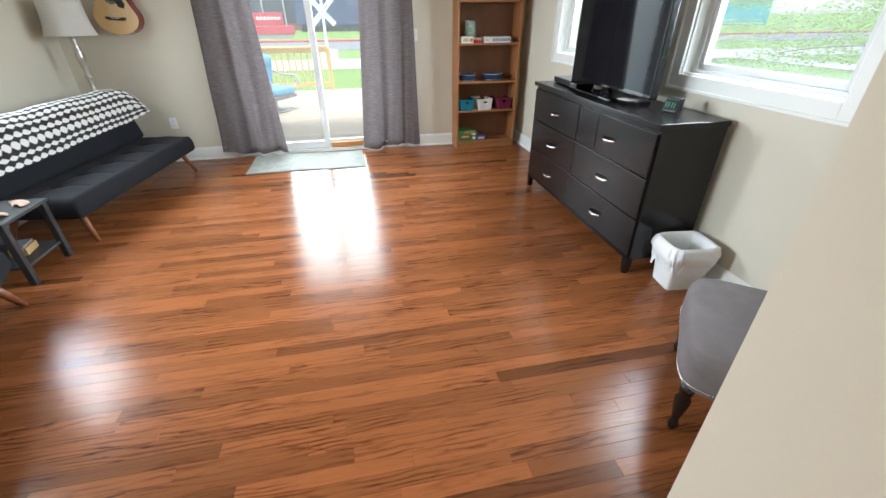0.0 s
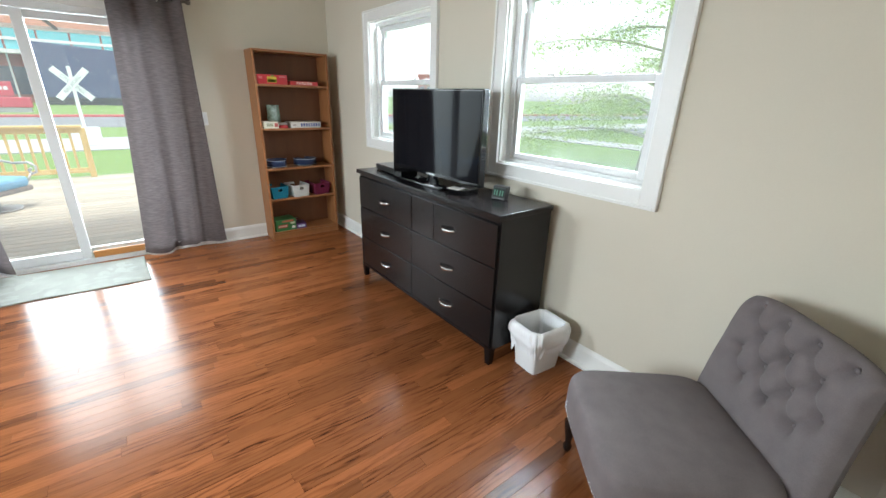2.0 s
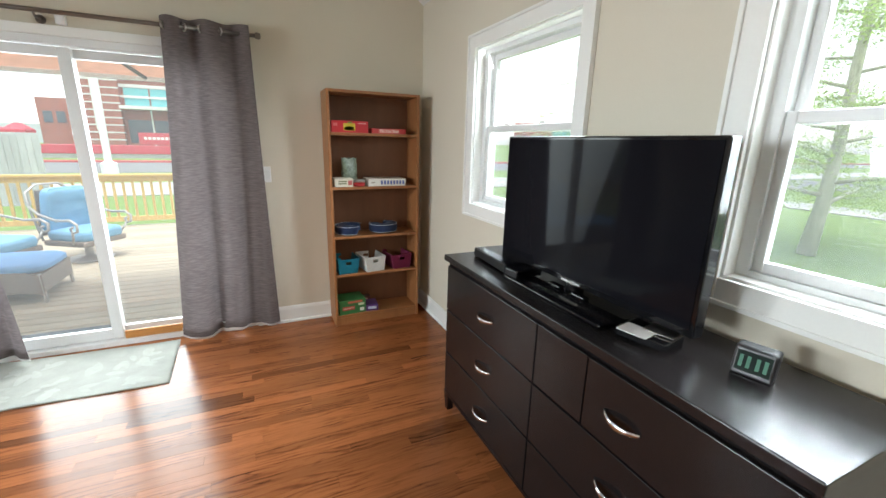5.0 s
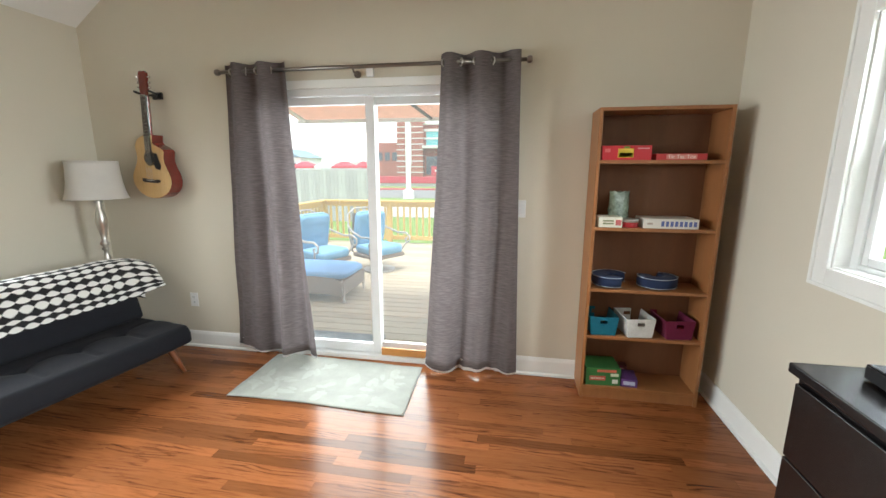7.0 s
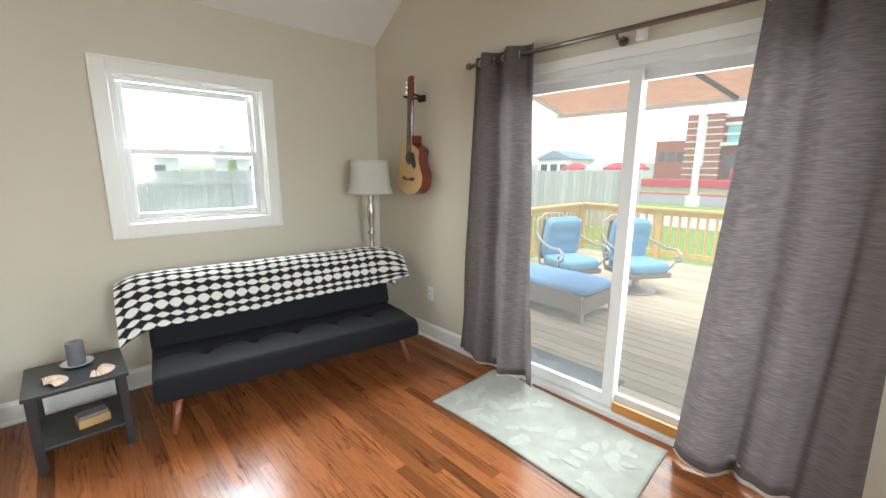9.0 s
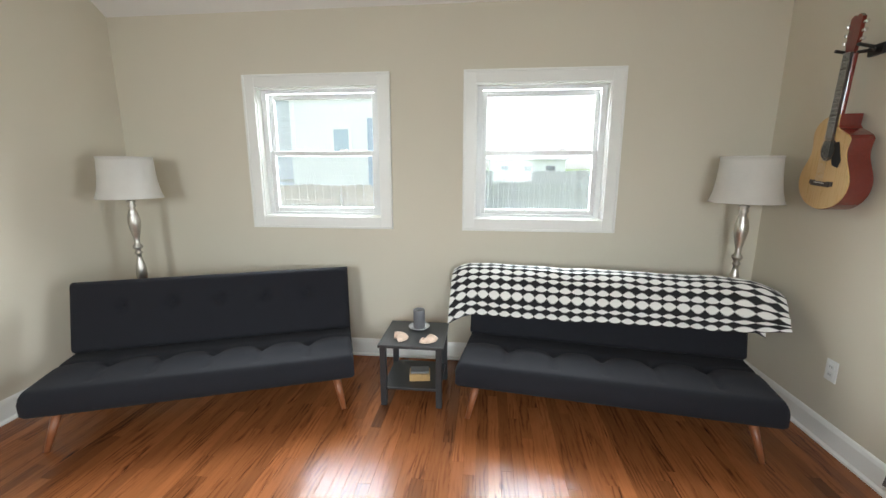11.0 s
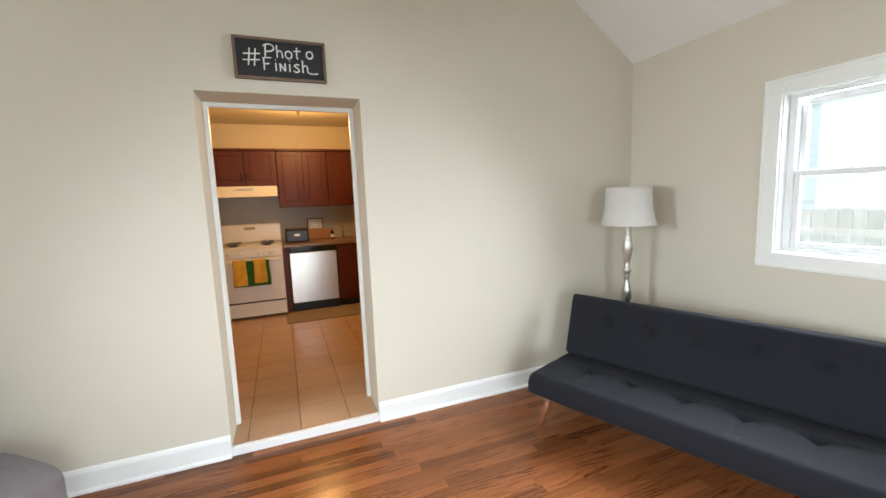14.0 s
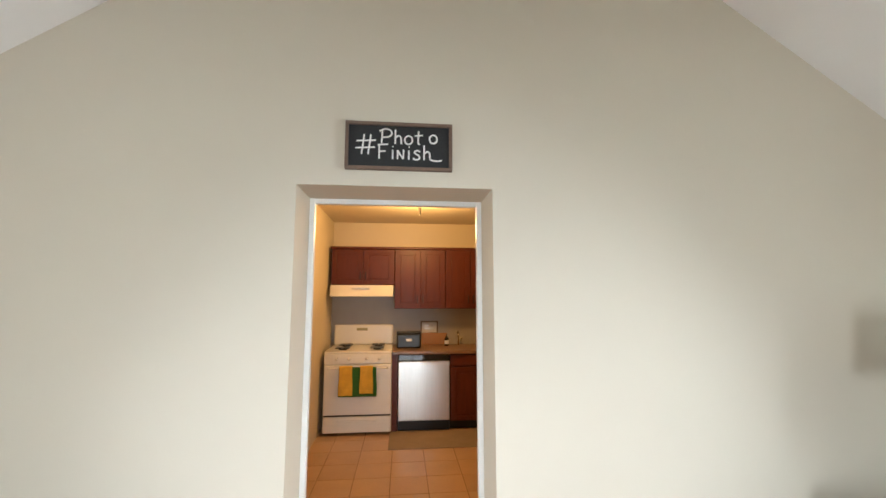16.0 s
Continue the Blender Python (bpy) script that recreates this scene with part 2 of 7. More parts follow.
M_GLOSS = surf("black_gloss", (0.006, 0.006, 0.007), rough=0.07, bump=0.0, spread=0.05)
M_SCREEN = surf("dark_screen", (0.006, 0.006, 0.008), rough=0.05, bump=0.0, spread=0.05, spec=0.10)
M_CHROME = surf("chrome", (0.80, 0.80, 0.80), rough=0.12, metal=1.0, spread=0.03, bump=0.0)
M_FUTON = cloth("charcoal_linen", (0.0125, 0.0130, 0.0170), weave=240, fuzz=0.015)
M_LEG = surf("walnut_leg", (0.22, 0.075, 0.03), rough=0.35, spread=0.2, stretch=(8, 8, 1))
M_CHAIR = cloth("taupe_velvet", (0.158, 0.136, 0.136), weave=300)
M_DARKWOOD = surf("dark_turned_wood", (0.010, 0.007, 0.006), rough=0.25)
M_SHADE = cloth("ivory_shade", (0.78, 0.76, 0.72), thin=0.35, weave=200, spread=0.03)
M_SILVER = surf("antique_silver", (0.50, 0.48, 0.44), rough=0.30, metal=1.0, spread=0.2, scale=20)
M_RUG = surf("pale_rug", (0.31, 0.32, 0.285), rough=0.95, spread=0.16, scale=9, fine=240, bump=0.5)
M_RUG_LEAF = surf("rug_leaf", (0.355, 0.365, 0.33), rough=0.95, spread=0.1, scale=30, fine=240, bump=0.5)
M_BAG = surf("thin_white_bag", (0.82, 0.83, 0.84), rough=0.25, spread=0.04, bump=0.15, scale=18)
M_WHITE = surf("white_plastic", (0.78, 0.78, 0.77), rough=0.35, spread=0.03)

# ---- helpers ----
def thing(name, at=(0, 0, 0), rz=0.0, label="", category="", group="", kind=""):
    ob = new(name)
    ob.empty_display_size = 0.1
    ob.matrix_world = pose(*at, 0, 0, rz)
    return tagged(ob, label, category, group, kind)


def mesh_of(name, bm, material, smooth=False):
    me = bpy.data.meshes.new(name)
    bm.to_mesh(me)
    bm.free()
    me.materials.append(material)
    if smooth:
        for f in me.polygons:
            f.use_smooth = True
    return me


def part(name, bm, material, parent=None, label="", at=None, smooth=False):
    ob = new(name, mesh_of(name, bm, material, smooth))
    if parent is not None:
        ob.parent = parent
    if at is not None:
        ob.matrix_basis = at
    return tagged(ob, label)


def structure(name, bm, material, label, category, smooth=False):
    return tagged(part(name, bm, material, None, "", None, smooth), label, category, "", "structure")


def add_box(bm, x0, y0, z0, x1, y1, z1, bevel=0.0, seg=2):
    c = bmesh.ops.create_cube(bm, size=1.0)["verts"]
    bmesh.ops.scale(bm, vec=(abs(x1 - x0), abs(y1 - y0), abs(z1 - z0)), verts=c)
    bmesh.ops.translate(bm, vec=((x0 + x1) / 2, (y0 + y1) / 2, (z0 + z1) / 2), verts=c)
    if bevel:
        es = list({e for v in c for e in v.link_edges})
        bmesh.ops.bevel(bm, geom=es, offset=bevel, segments=seg, profile=0.5, affect="EDGES")
    return c


def box(x0, y0, z0, x1, y1, z1, bevel=0.0, seg=2):
    bm = bmesh.new()
    add_box(bm, x0, y0, z0, x1, y1, z1, bevel, seg)
    return bm


def add_lathe(bm, profile, seg=24, at=(0, 0, 0), axis="Z", caps=True):
    rings = []
    for r, h in profile:
        ring = []
        for i in range(seg):
            a = 2 * math.pi * i / seg
            u, v = r * math.cos(a), r * math.sin(a)
            co = {"Z": (u, v, h), "Y": (u, h, v), "X": (h, u, v)}[axis]
            ring.append(bm.verts.new(Vector(co) + Vector(at)))
        rings.append(ring)
    for a, b in zip(rings, rings[1:]):
        for i in range(seg):
            bm.faces.new((a[i], a[(i + 1) % seg], b[(i + 1) % seg], b[i]))
    if caps:
        for ring in (rings[0], rings[-1]):
            if (ring[0].co - ring[seg // 2].co).length > 1e-5:
                bm.faces.new(ring)
    bmesh.ops.recalc_face_normals(bm, faces=bm.faces)


def lathe(profile, seg=24, at=(0, 0, 0), axis="Z", caps=True):
    bm = bmesh.new()
    add_lathe(bm, profile, seg, at, axis, caps)
    return bm


def add_tube(bm, pts, r, seg=8):
    """A round bar through the points; r is one radius or one for each point."""
    pts = [Vector(p) for p in pts]
    radii = r if isinstance(r, (list, tuple)) else [r] * len(pts)
    rings, side = [], None
    for i, p in enumerate(pts):
        d = (pts[min(i + 1, len(pts) - 1)] - pts[max(i - 1, 0)]).normalized()
        if side is None:
            side = d.orthogonal().normalized()
        side = (side - d * side.dot(d)).normalized()
        up = d.cross(side)
        rings.append([bm.verts.new(p + radii[i] * (side * math.cos(2 * math.pi * k / seg) + up * math.sin(2 * math.pi * k / seg))) for k in range(seg)])
    for a, b in zip(rings, rings[1:]):
        for k in range(seg):
            bm.faces.new((a[k], a[(k + 1) % seg], b[(k + 1) % seg], b[k]))
    bm.faces.new(rings[0][::-1])
    bm.faces.new(rings[-1])


def tube(pts, r, seg=8):
    bm = bmesh.new()
    add_tube(bm, pts, r, seg)
    return bm


def sheet(nu, nv, f, thick=0.0, closed=False):
    """A surface of nu by nv cells; f(u, v) gives a place for u and v from 0 to 1. thick: made solid by that much."""
    bm = bmesh.new()
    g = [[bm.verts.new(f(i / nu, j / nv)) for j in range(nv + 1)] for i in range(nu + 1)]
    uv = bm.loops.layers.uv.new("uv")
    for i in range(nu):
        for j in range(nv):
            fc = bm.faces.new((g[i][j], g[i + 1][j], g[i + 1][j + 1], g[i][j + 1]))
            for lp, (a, b) in zip(fc.loops, ((i, j), (i + 1, j), (i + 1, j + 1), (i, j + 1))):
                lp[uv].uv = (a / nu, b / nv)
    bmesh.ops.recalc_face_normals(bm, faces=bm.faces)
    if thick:
        bmesh.ops.solidify(bm, geom=bm.faces[:], thickness=thick)
    return bm


def holed_wall(length, height, thick, holes, base=0.0):
    """A wall along x from 0 to length, from y 0 to thick, with rectangular holes (x0, z0, x1, z1) right through it."""
    xs = sorted({0.0, length, *[h[0] for h in holes], *[h[2] for h in holes]})
    zs = sorted({base, height, *[max(base, h[1]) for h in holes], *[h[3] for h in holes]})
    solid = {}
    for i in range(len(xs) - 1):
        for k in range(len(zs) - 1):
            cx, cz = (xs[i] + xs[i + 1]) / 2, (zs[k] + zs[k + 1]) / 2
            solid[i, k] = not any(h[0] < cx < h[2] and h[1] < cz < h[3] for h in holes)
    bm = bmesh.new()
    known = {}

    def v(x, y, z):
        if (x, y, z) not in known:
            known[x, y, z] = bm.verts.new((x, y, z))
        return known[x, y, z]

    for (i, k), s in solid.items():
        if not s:
            continue
        x0, x1, z0, z1 = xs[i], xs[i + 1], zs[k], zs[k + 1]
        bm.faces.new((v(x0, 0, z0), v(x1, 0, z0), v(x1, 0, z1), v(x0, 0, z1)))
        bm.faces.new((v(x0, thick, z0), v(x0, thick, z1), v(x1, thick, z1), v(x1, thick, z0)))
        if not solid.get((i - 1, k)):
            bm.faces.new((v(x0, 0, z0), v(x0, 0, z1), v(x0, thick, z1), v(x0, thick, z0)))
        if not solid.get((i + 1, k)):
            bm.faces.new((v(x1, 0, z0), v(x1, thick, z0), v(x1, thick, z1), v(x1, 0, z1)))
        if not solid.get((i, k - 1)):
            bm.faces.new((v(x0, 0, z0), v(x0, thick, z0), v(x1, thick, z0), v(x1, 0, z0)))
        if not solid.get((i, k + 1)):
            bm.faces.new((v(x0, 0, z1), v(x1, 0, z1), v(x1, thick, z1), v(x0, thick, z1)))
    return bm


def gable(bm, x0, x1, xm, z0, zm, y0, y1):
    """The triangle of a wall under a pitched roof, from y0 to y1."""
    a = [bm.verts.new(c) for c in ((x0, y0, z0), (x1, y0, z0), (xm, y0, zm))]
    b = [bm.verts.new(c) for c in ((x0, y1, z0), (x1, y1, z0), (xm, y1, zm))]
    bm.faces.new(a)
    bm.faces.new(b[::-1])
    for i in range(3):
        j = (i + 1) % 3
        bm.faces.new((a[i], b[i], b[j], a[j]))


def text_part(body, size, material, parent, at, name="lettering", label="", width=None):
    cu = bpy.data.curves.new(name, "FONT")
    cu.body, cu.size, cu.extrude = body, size, 0.0008
    cu.align_x, cu.align_y = "CENTER", "CENTER"
    cu.materials.append(material)
    ob = new(name, cu)
    ob.parent, ob.matrix_basis = parent, at
    return tagged(ob, label)


# ---- the room ----
XW, XE, YS, YN = 0.0, 4.575, -0.05, 4.50
EAVE, PITCH = 2.49, 0.69
RIDGE_X = (XW + XE) / 2
RIDGE_Z = EAVE + PITCH * (RIDGE_X - XW)
DOOR = (2.208, 3.098, 2.104)
DEEP = 0.31
T = 0.16
WINS_W = ((0.945, 2.01), (2.515, 3.566))
WINS_E = ((0.895, 2.01), (2.575, 3.668))
WZ = (1.0, 2.08)
WZE = (0.978, 2.105)
SLIDER = (1.355, 3.185, 2.0)
CAS = 0.085

bm = holed_wall(XE - XW + 2 * T, EAVE, T, [(SLIDER[0] + T, -0.06, SLIDER[1] + T, SLIDER[2])], base=-0.06)
bmesh.ops.translate(bm, vec=(XW - T, YN, 0), verts=bm.verts)
gable(bm, XW - T, XE + T, RIDGE_X, EAVE, RIDGE_Z + 0.11, YN, YN + T)
structure("wall_north", bm, M_WALL, "greige painted gable wall with the patio door", "wall")
bm = holed_wall(XE - XW + 2 * T, EAVE, DEEP, [(DOOR[0] + T, -0.06, DOOR[1] + T, DOOR[2])], base=-0.06)
bmesh.ops.translate(bm, vec=(XW - T, YS - DEEP, 0), verts=bm.verts)
gable(bm, XW - T, XE + T, RIDGE_X, EAVE, RIDGE_Z + 0.11, YS - DEEP, YS)
structure("wall_south", bm, M_WALL, "greige painted gable wall with the kitchen doorway", "wall")
for name, wins, wz, m in (("wall_west", WINS_W, WZ, Matrix.Translation((XW, YS, 0)) @ pose(0, 0, 0, 0, 0, 90)),
                          ("wall_east", WINS_E, WZE, Matrix.Translation((XE + T, YS, 0)) @ pose(0, 0, 0, 0, 0, 90))):
    bm = holed_wall(YN - YS, EAVE, T, [(a - YS + CAS - 0.012, wz[0] + CAS - 0.012, b - YS - CAS + 0.012, wz[1] - CAS + 0.012) for a, b in wins], base=-0.06)
    bmesh.ops.transform(bm, matrix=m, verts=bm.verts)
    structure(name, bm, M_WALL, "greige painted side wall with two sash windows", "wall")

bm = bmesh.new()
for s in (-1, 1):
    xe = XW - 0.4 if s < 0 else XE + 0.4
    ze = RIDGE_Z - PITCH * abs(xe - RIDGE_X)
    vs = []
    for y in (YS - DEEP, YN + 0.35):
        for dz in (0.0, 0.14):
            vs += [bm.verts.new((RIDGE_X, y, RIDGE_Z + dz)), bm.verts.new((xe, y, ze + dz))]
    a, b, c, d, e, f, g, h = vs
    for q in ((a, b, f, e), (c, g, h, d), (a, c, d, b), (e, f, h, g), (b, d, h, f)):
        bm.faces.new(q)
bmesh.ops.recalc_face_normals(bm, faces=bm.faces)
structure("ceiling", bm, M_CEIL, "white painted sloping cathedral ceiling", "ceiling")

structure("subfloor", box(XW - T, YS - 0.001, -0.06, XE + T, YN + T, -0.013), M_SUB, "dark joints under the oak strips", "floor")


def baseboard(name, x0, y0, x1, y1, side):
    """A moulded skirting from one point to the other, on the side given (a unit vector into the room)."""
    a, b, s = Vector((x0, y0, 0)), Vector((x1, y1, 0)), Vector((*side, 0))
    prof = ((0.0, 0.0), (0.030, 0.0), (0.030, 0.012), (0.016, 0.020), (0.016, 0.108), (0.010, 0.124), (0.004, 0.132), (0.0, 0.132))
    bm = bmesh.new()
    ra = [bm.verts.new(a + s * d + Vector((0, 0, z))) for d, z in prof]
    rb = [bm.verts.new(b + s * d + Vector((0, 0, z))) for d, z in prof]
    n = len(prof)
    for i in range(n):
        bm.faces.new((ra[i], ra[(i + 1) % n], rb[(i + 1) % n], rb[i]))
    bm.faces.new(ra[::-1])
    bm.faces.new(rb)
    bmesh.ops.recalc_face_normals(bm, faces=bm.faces)
    structure(name, bm, M_TRIM, "white moulded baseboard along the wall", "baseboard")


baseboard("baseboard_west", XW, YS + 0.031, XW, YN - 0.031, (1, 0))
baseboard("baseboard_east", XE, YS + 0.031, XE, YN - 0.031, (-1, 0))
baseboard("baseboard_north_1", XW, YN, SLIDER[0] - 0.075, YN, (0, -1))
baseboard("baseboard_north_2", SLIDER[1] + 0.075, YN, XE, YN, (0, -1))
baseboard("baseboard_south_1", XW, YS, DOOR[0] - 0.002, YS, (0, 1))
baseboard("baseboard_south_2", DOOR[1] + 0.002, YS, XE, YS, (0, 1))


def sash_window(name, m, w, h):
    """A double-hung window in its flat casing: x along the wall, y outwards, z up; the origin is the casing's lower corner on the wall face."""
    root = thing(name, kind="structure", label="white double-hung sash window in a flat casing", category="window")
    root.matrix_world = m
    bm = bmesh.new()
    add_box(bm, 0, -0.018, 0, CAS, 0.0, h, 0.003)
    add_box(bm, w - CAS, -0.018, 0, w, 0.0, h, 0.003)
    add_box(bm, CAS, -0.018, h - CAS, w - CAS, 0.0, h, 0.003)
    add_box(bm, CAS, -0.018, 0, w - CAS, 0.0, CAS, 0.003)
    for x0, z0, x1, z1 in ((0, 0, 0.016, h), (w - 0.016, 0, w, h), (0.016, h - 0.016, w - 0.016, h), (0.016, 0, w - 0.016, 0.016)):
        add_box(bm, x0, -0.027, z0, x1, -0.016, z1, 0.003)
    part("casing", bm, M_TRIM, root)
    a, b, c, d = CAS - 0.010, w - CAS + 0.010, CAS - 0.010, h - CAS + 0.010
    bm = bmesh.new()
    add_box(bm, a, 0.001, c, a + 0.018, 0.15, d)
    add_box(bm, b - 0.018, 0.001, c, b, 0.15, d)
    add_box(bm, a + 0.018, 0.001, d - 0.018, b - 0.018, 0.15, d)
    add_box(bm, a + 0.018, 0.001, c, b - 0.018, 0.15, c + 0.018)
    part("window_frame", bm, M_TRIM, root)
    a, b, c, d = a + 0.018, b - 0.018, c + 0.018, d - 0.018
    bm = bmesh.new()
    for x0, x1 in ((a, a + 0.038), (b - 0.038, b)):
        add_box(bm, x0, 0.055, c, x1, 0.135, d, 0.002)
    add_box(bm, a + 0.038, 0.055, d - 0.026, b - 0.038, 0.135, d, 0.002)
    add_box(bm, a + 0.038, 0.055, c, b - 0.038, 0.135, c + 0.020, 0.002)
    part("vinyl_track", bm, M_VINYL, root)
    a, b, c, d = a + 0.038, b - 0.038, c + 0.020, d - 0.026
    mid = (c + d) / 2 + 0.005
    for nm, z0, z1, y0 in (("lower_sash", c, mid + 0.018, 0.066), ("upper_sash", mid - 0.018, d, 0.100)):
        s, y1 = 0.030, y0 + 0.030
        bm = bmesh.new()
        add_box(bm, a, y0, z0, a + s, y1, z1, 0.004)
        add_box(bm, b - s, y0, z0, b, y1, z1, 0.004)
        add_box(bm, a + s, y0, z1 - 0.034, b - s, y1, z1, 0.004)
        add_box(bm, a + s, y0, z0, b - s, y1, z0 + 0.034, 0.004)
        sash = part(nm, bm, M_VINYL, root)
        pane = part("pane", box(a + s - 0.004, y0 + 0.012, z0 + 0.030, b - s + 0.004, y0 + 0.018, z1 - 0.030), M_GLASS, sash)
        pane.visible_shadow = False
    scr = part("insect_screen", box(a + 0.002, 0.142, c, b - 0.002, 0.1425, mid), M_MESH, root, "fine grey insect screen")
    scr.visible_shadow = False
    for k in (0.3, 0.7):
        part("sash_lock", box(a + (b - a) * k - 0.025, 0.050, mid + 0.019, a + (b - a) * k + 0.025, 0.075, mid + 0.030, 0.003), M_VINYL, root)


for i, (a, b) in enumerate(WINS_W):
    sash_window("window_%d" % (i + 1), Matrix.Translation((XW, a, WZ[0])) @ pose(0, 0, 0, 0, 0, 90), b - a, WZ[1] - WZ[0])
for i, (a, b) in enumerate(WINS_E):
    sash_window("window_%d" % (i + 3), Matrix.Translation((XE, b, WZE[0])) @ pose(0, 0, 0, 0, 0, -90), b - a, WZE[1] - WZE[0])


def patio_door():
    x0, x1, zt = SLIDER
    root = thing("door_1", kind="structure", label="white vinyl sliding glass patio door, closed", category="door")
    bm = bmesh.new()
    add_box(bm, x0 - 0.07, YN - 0.018, 0.0, x0, YN, zt + 0.055, 0.003)
    add_box(bm, x1, YN - 0.018, 0.0, x1 + 0.07, YN, zt + 0.055, 0.003)
    add_box(bm, x0, YN - 0.018, zt, x1, YN, zt + 0.055, 0.003)
    part("casing", bm, M_TRIM, root)
    bm = bmesh.new()
    add_box(bm, x0, YN + 0.001, 0.0, x0 + 0.045, YN + 0.14, zt, 0.003)
    add_box(bm, x1 - 0.045, YN + 0.001, 0.0, x1, YN + 0.14, zt, 0.003)
    add_box(bm, x0 + 0.045, YN + 0.001, zt - 0.045, x1 - 0.045, YN + 0.14, zt, 0.003)
    add_box(bm, x0 + 0.045, YN + 0.001, -0.055, x1 - 0.045, YN + 0.14, 0.035, 0.003)
    part("door_frame", bm, M_VINYL, root)
    xm = 2.268
    for nm, a, b, y0 in (("sliding_panel", x0 + 0.047, xm + 0.038, YN + 0.045), ("fixed_panel", xm - 0.030, x1 - 0.047, YN + 0.090)):
        bm = bmesh.new()
        s, z0, z1 = 0.066, 0.038, zt - 0.048
        add_box(bm, a, y0, z0, a + s, y0 + 0.036, z1, 0.004)
        add_box(bm, b - s, y0, z0, b, y0 + 0.036, z1, 0.004)
        add_box(bm, a + s, y0, z1 - 0.055, b - s, y0 + 0.036, z1, 0.004)
        add_box(bm, a + s, y0, z0, b - s, y0 + 0.036, z0 + 0.075, 0.004)
        p = part(nm, bm, M_VINYL, root)
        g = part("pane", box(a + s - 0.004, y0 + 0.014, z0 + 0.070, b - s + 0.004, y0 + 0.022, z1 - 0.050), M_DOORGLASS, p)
        g.visible_shadow = False


patio_door()
stick = part("security_bar", box(2.318, YN + 0.020, 0.037, 3.125, YN + 0.042, 0.095, 0.003), surf("pine_bar", (0.50, 0.22, 0.06), rough=0.5, stretch=(1, 12, 12)), None)
tagged(stick, "orange stained wooden bar lying in the door track", "security bar")

# ---- kitchen shell behind the doorway ----
KZ, KY, KX0, KX1, KH = 0.05, -3.72, 0.9, 3.545, 2.58
M_KWALL = surf("cream_paint", (0.66, 0.58, 0.44), rough=0.7, spread=0.03, scale=2, fine=200, bump=0.05)
M_KBACK = surf("grey_splashback", (0.36, 0.34, 0.32), rough=0.5, spread=0.05)
structure("kitchen_wall_back", box(KX0 - 0.1, KY - 0.1, -0.06, KX1 + 0.1, KY, KH), M_KWALL, "cream painted kitchen wall", "wall")
structure("kitchen_wall_east", box(KX1, KY, -0.06, KX1 + 0.1, YS - DEEP, KH), M_KWALL, "cream painted kitchen wall", "wall")
structure("kitchen_wall_west", box(KX0 - 0.1, KY, -0.06, KX0, YS - DEEP, KH), M_KWALL, "cream painted kitchen wall", "wall")
structure("kitchen_ceiling", box(KX0 - 0.1, KY - 0.1, KH, KX1 + 0.1, YS - DEEP - 0.003, KH + 0.1), M_KWALL, "cream painted kitchen ceiling", "ceiling")
structure("kitchen_slab", box(KX0, KY, -0.06, KX1, YS - 0.024, KZ - 0.006), surf("grout", (0.20, 0.13, 0.08), rough=0.9), "brown grout between the kitchen tiles", "floor")
structure("threshold", box(DOOR[0], YS - 0.022, 0.0, DOOR[1], YS + 0.012, KZ + 0.002, 0.004), M_TRIM, "white painted threshold strip at the kitchen step", "threshold")
bm = bmesh.new()
for x0, x1, z0, z1 in ((DOOR[0], DOOR[0] + 0.026, KZ, DOOR[2]), (DOOR[1] - 0.026, DOOR[1], KZ, DOOR[2]), (DOOR[0] + 0.026, DOOR[1] - 0.026, DOOR[2] - 0.026, DOOR[2])):
    add_box(bm, x0, YS - DEEP, z0, x1, YS - DEEP + 0.04, z1, 0.003)
structure("trim_doorway", bm, M_TRIM, "white door stop trim round the kitchen doorway", "trim")

# ---- bookcase ----
def bookcase():
    x0, x1, y0, y1, h, s = 3.752, 4.452, 4.243, 4.488, 1.80, 0.020
    b = thing("bookcase", (0, 0, 0), label="tall cherry laminate bookcase with five half-empty shelves", category="bookcase")
    part("side_panel", box(x0, y0, 0, x0 + s, y1, h, 0.002), M_CASE, b)
    part("side_panel", box(x1 - s, y0, 0, x1, y1, h, 0.002), M_CASE, b)
    part("top_panel", box(x0 + s, y0, h - s, x1 - s, y1, h, 0.002), M_CASE, b)
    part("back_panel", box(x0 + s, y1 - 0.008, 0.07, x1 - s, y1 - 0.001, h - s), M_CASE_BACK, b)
    part("kick_board", box(x0 + s, y0 + 0.012, 0, x1 - s, y0 + 0.028, 0.06), M_CASE, b)
    for z in SHELVES:
        part("shelf", box(x0 + s, y0 + 0.004, z - s, x1 - s, y1 - 0.009, z, 0.002), M_CASE, b)


SHELVES = (1.508, 1.115, 0.735, 0.428, 0.085)
bookcase()

# ---- dresser ----
DX0, DX1, DY0, DY1, DH = 4.125, 4.530, 1.435, 2.995, 0.897


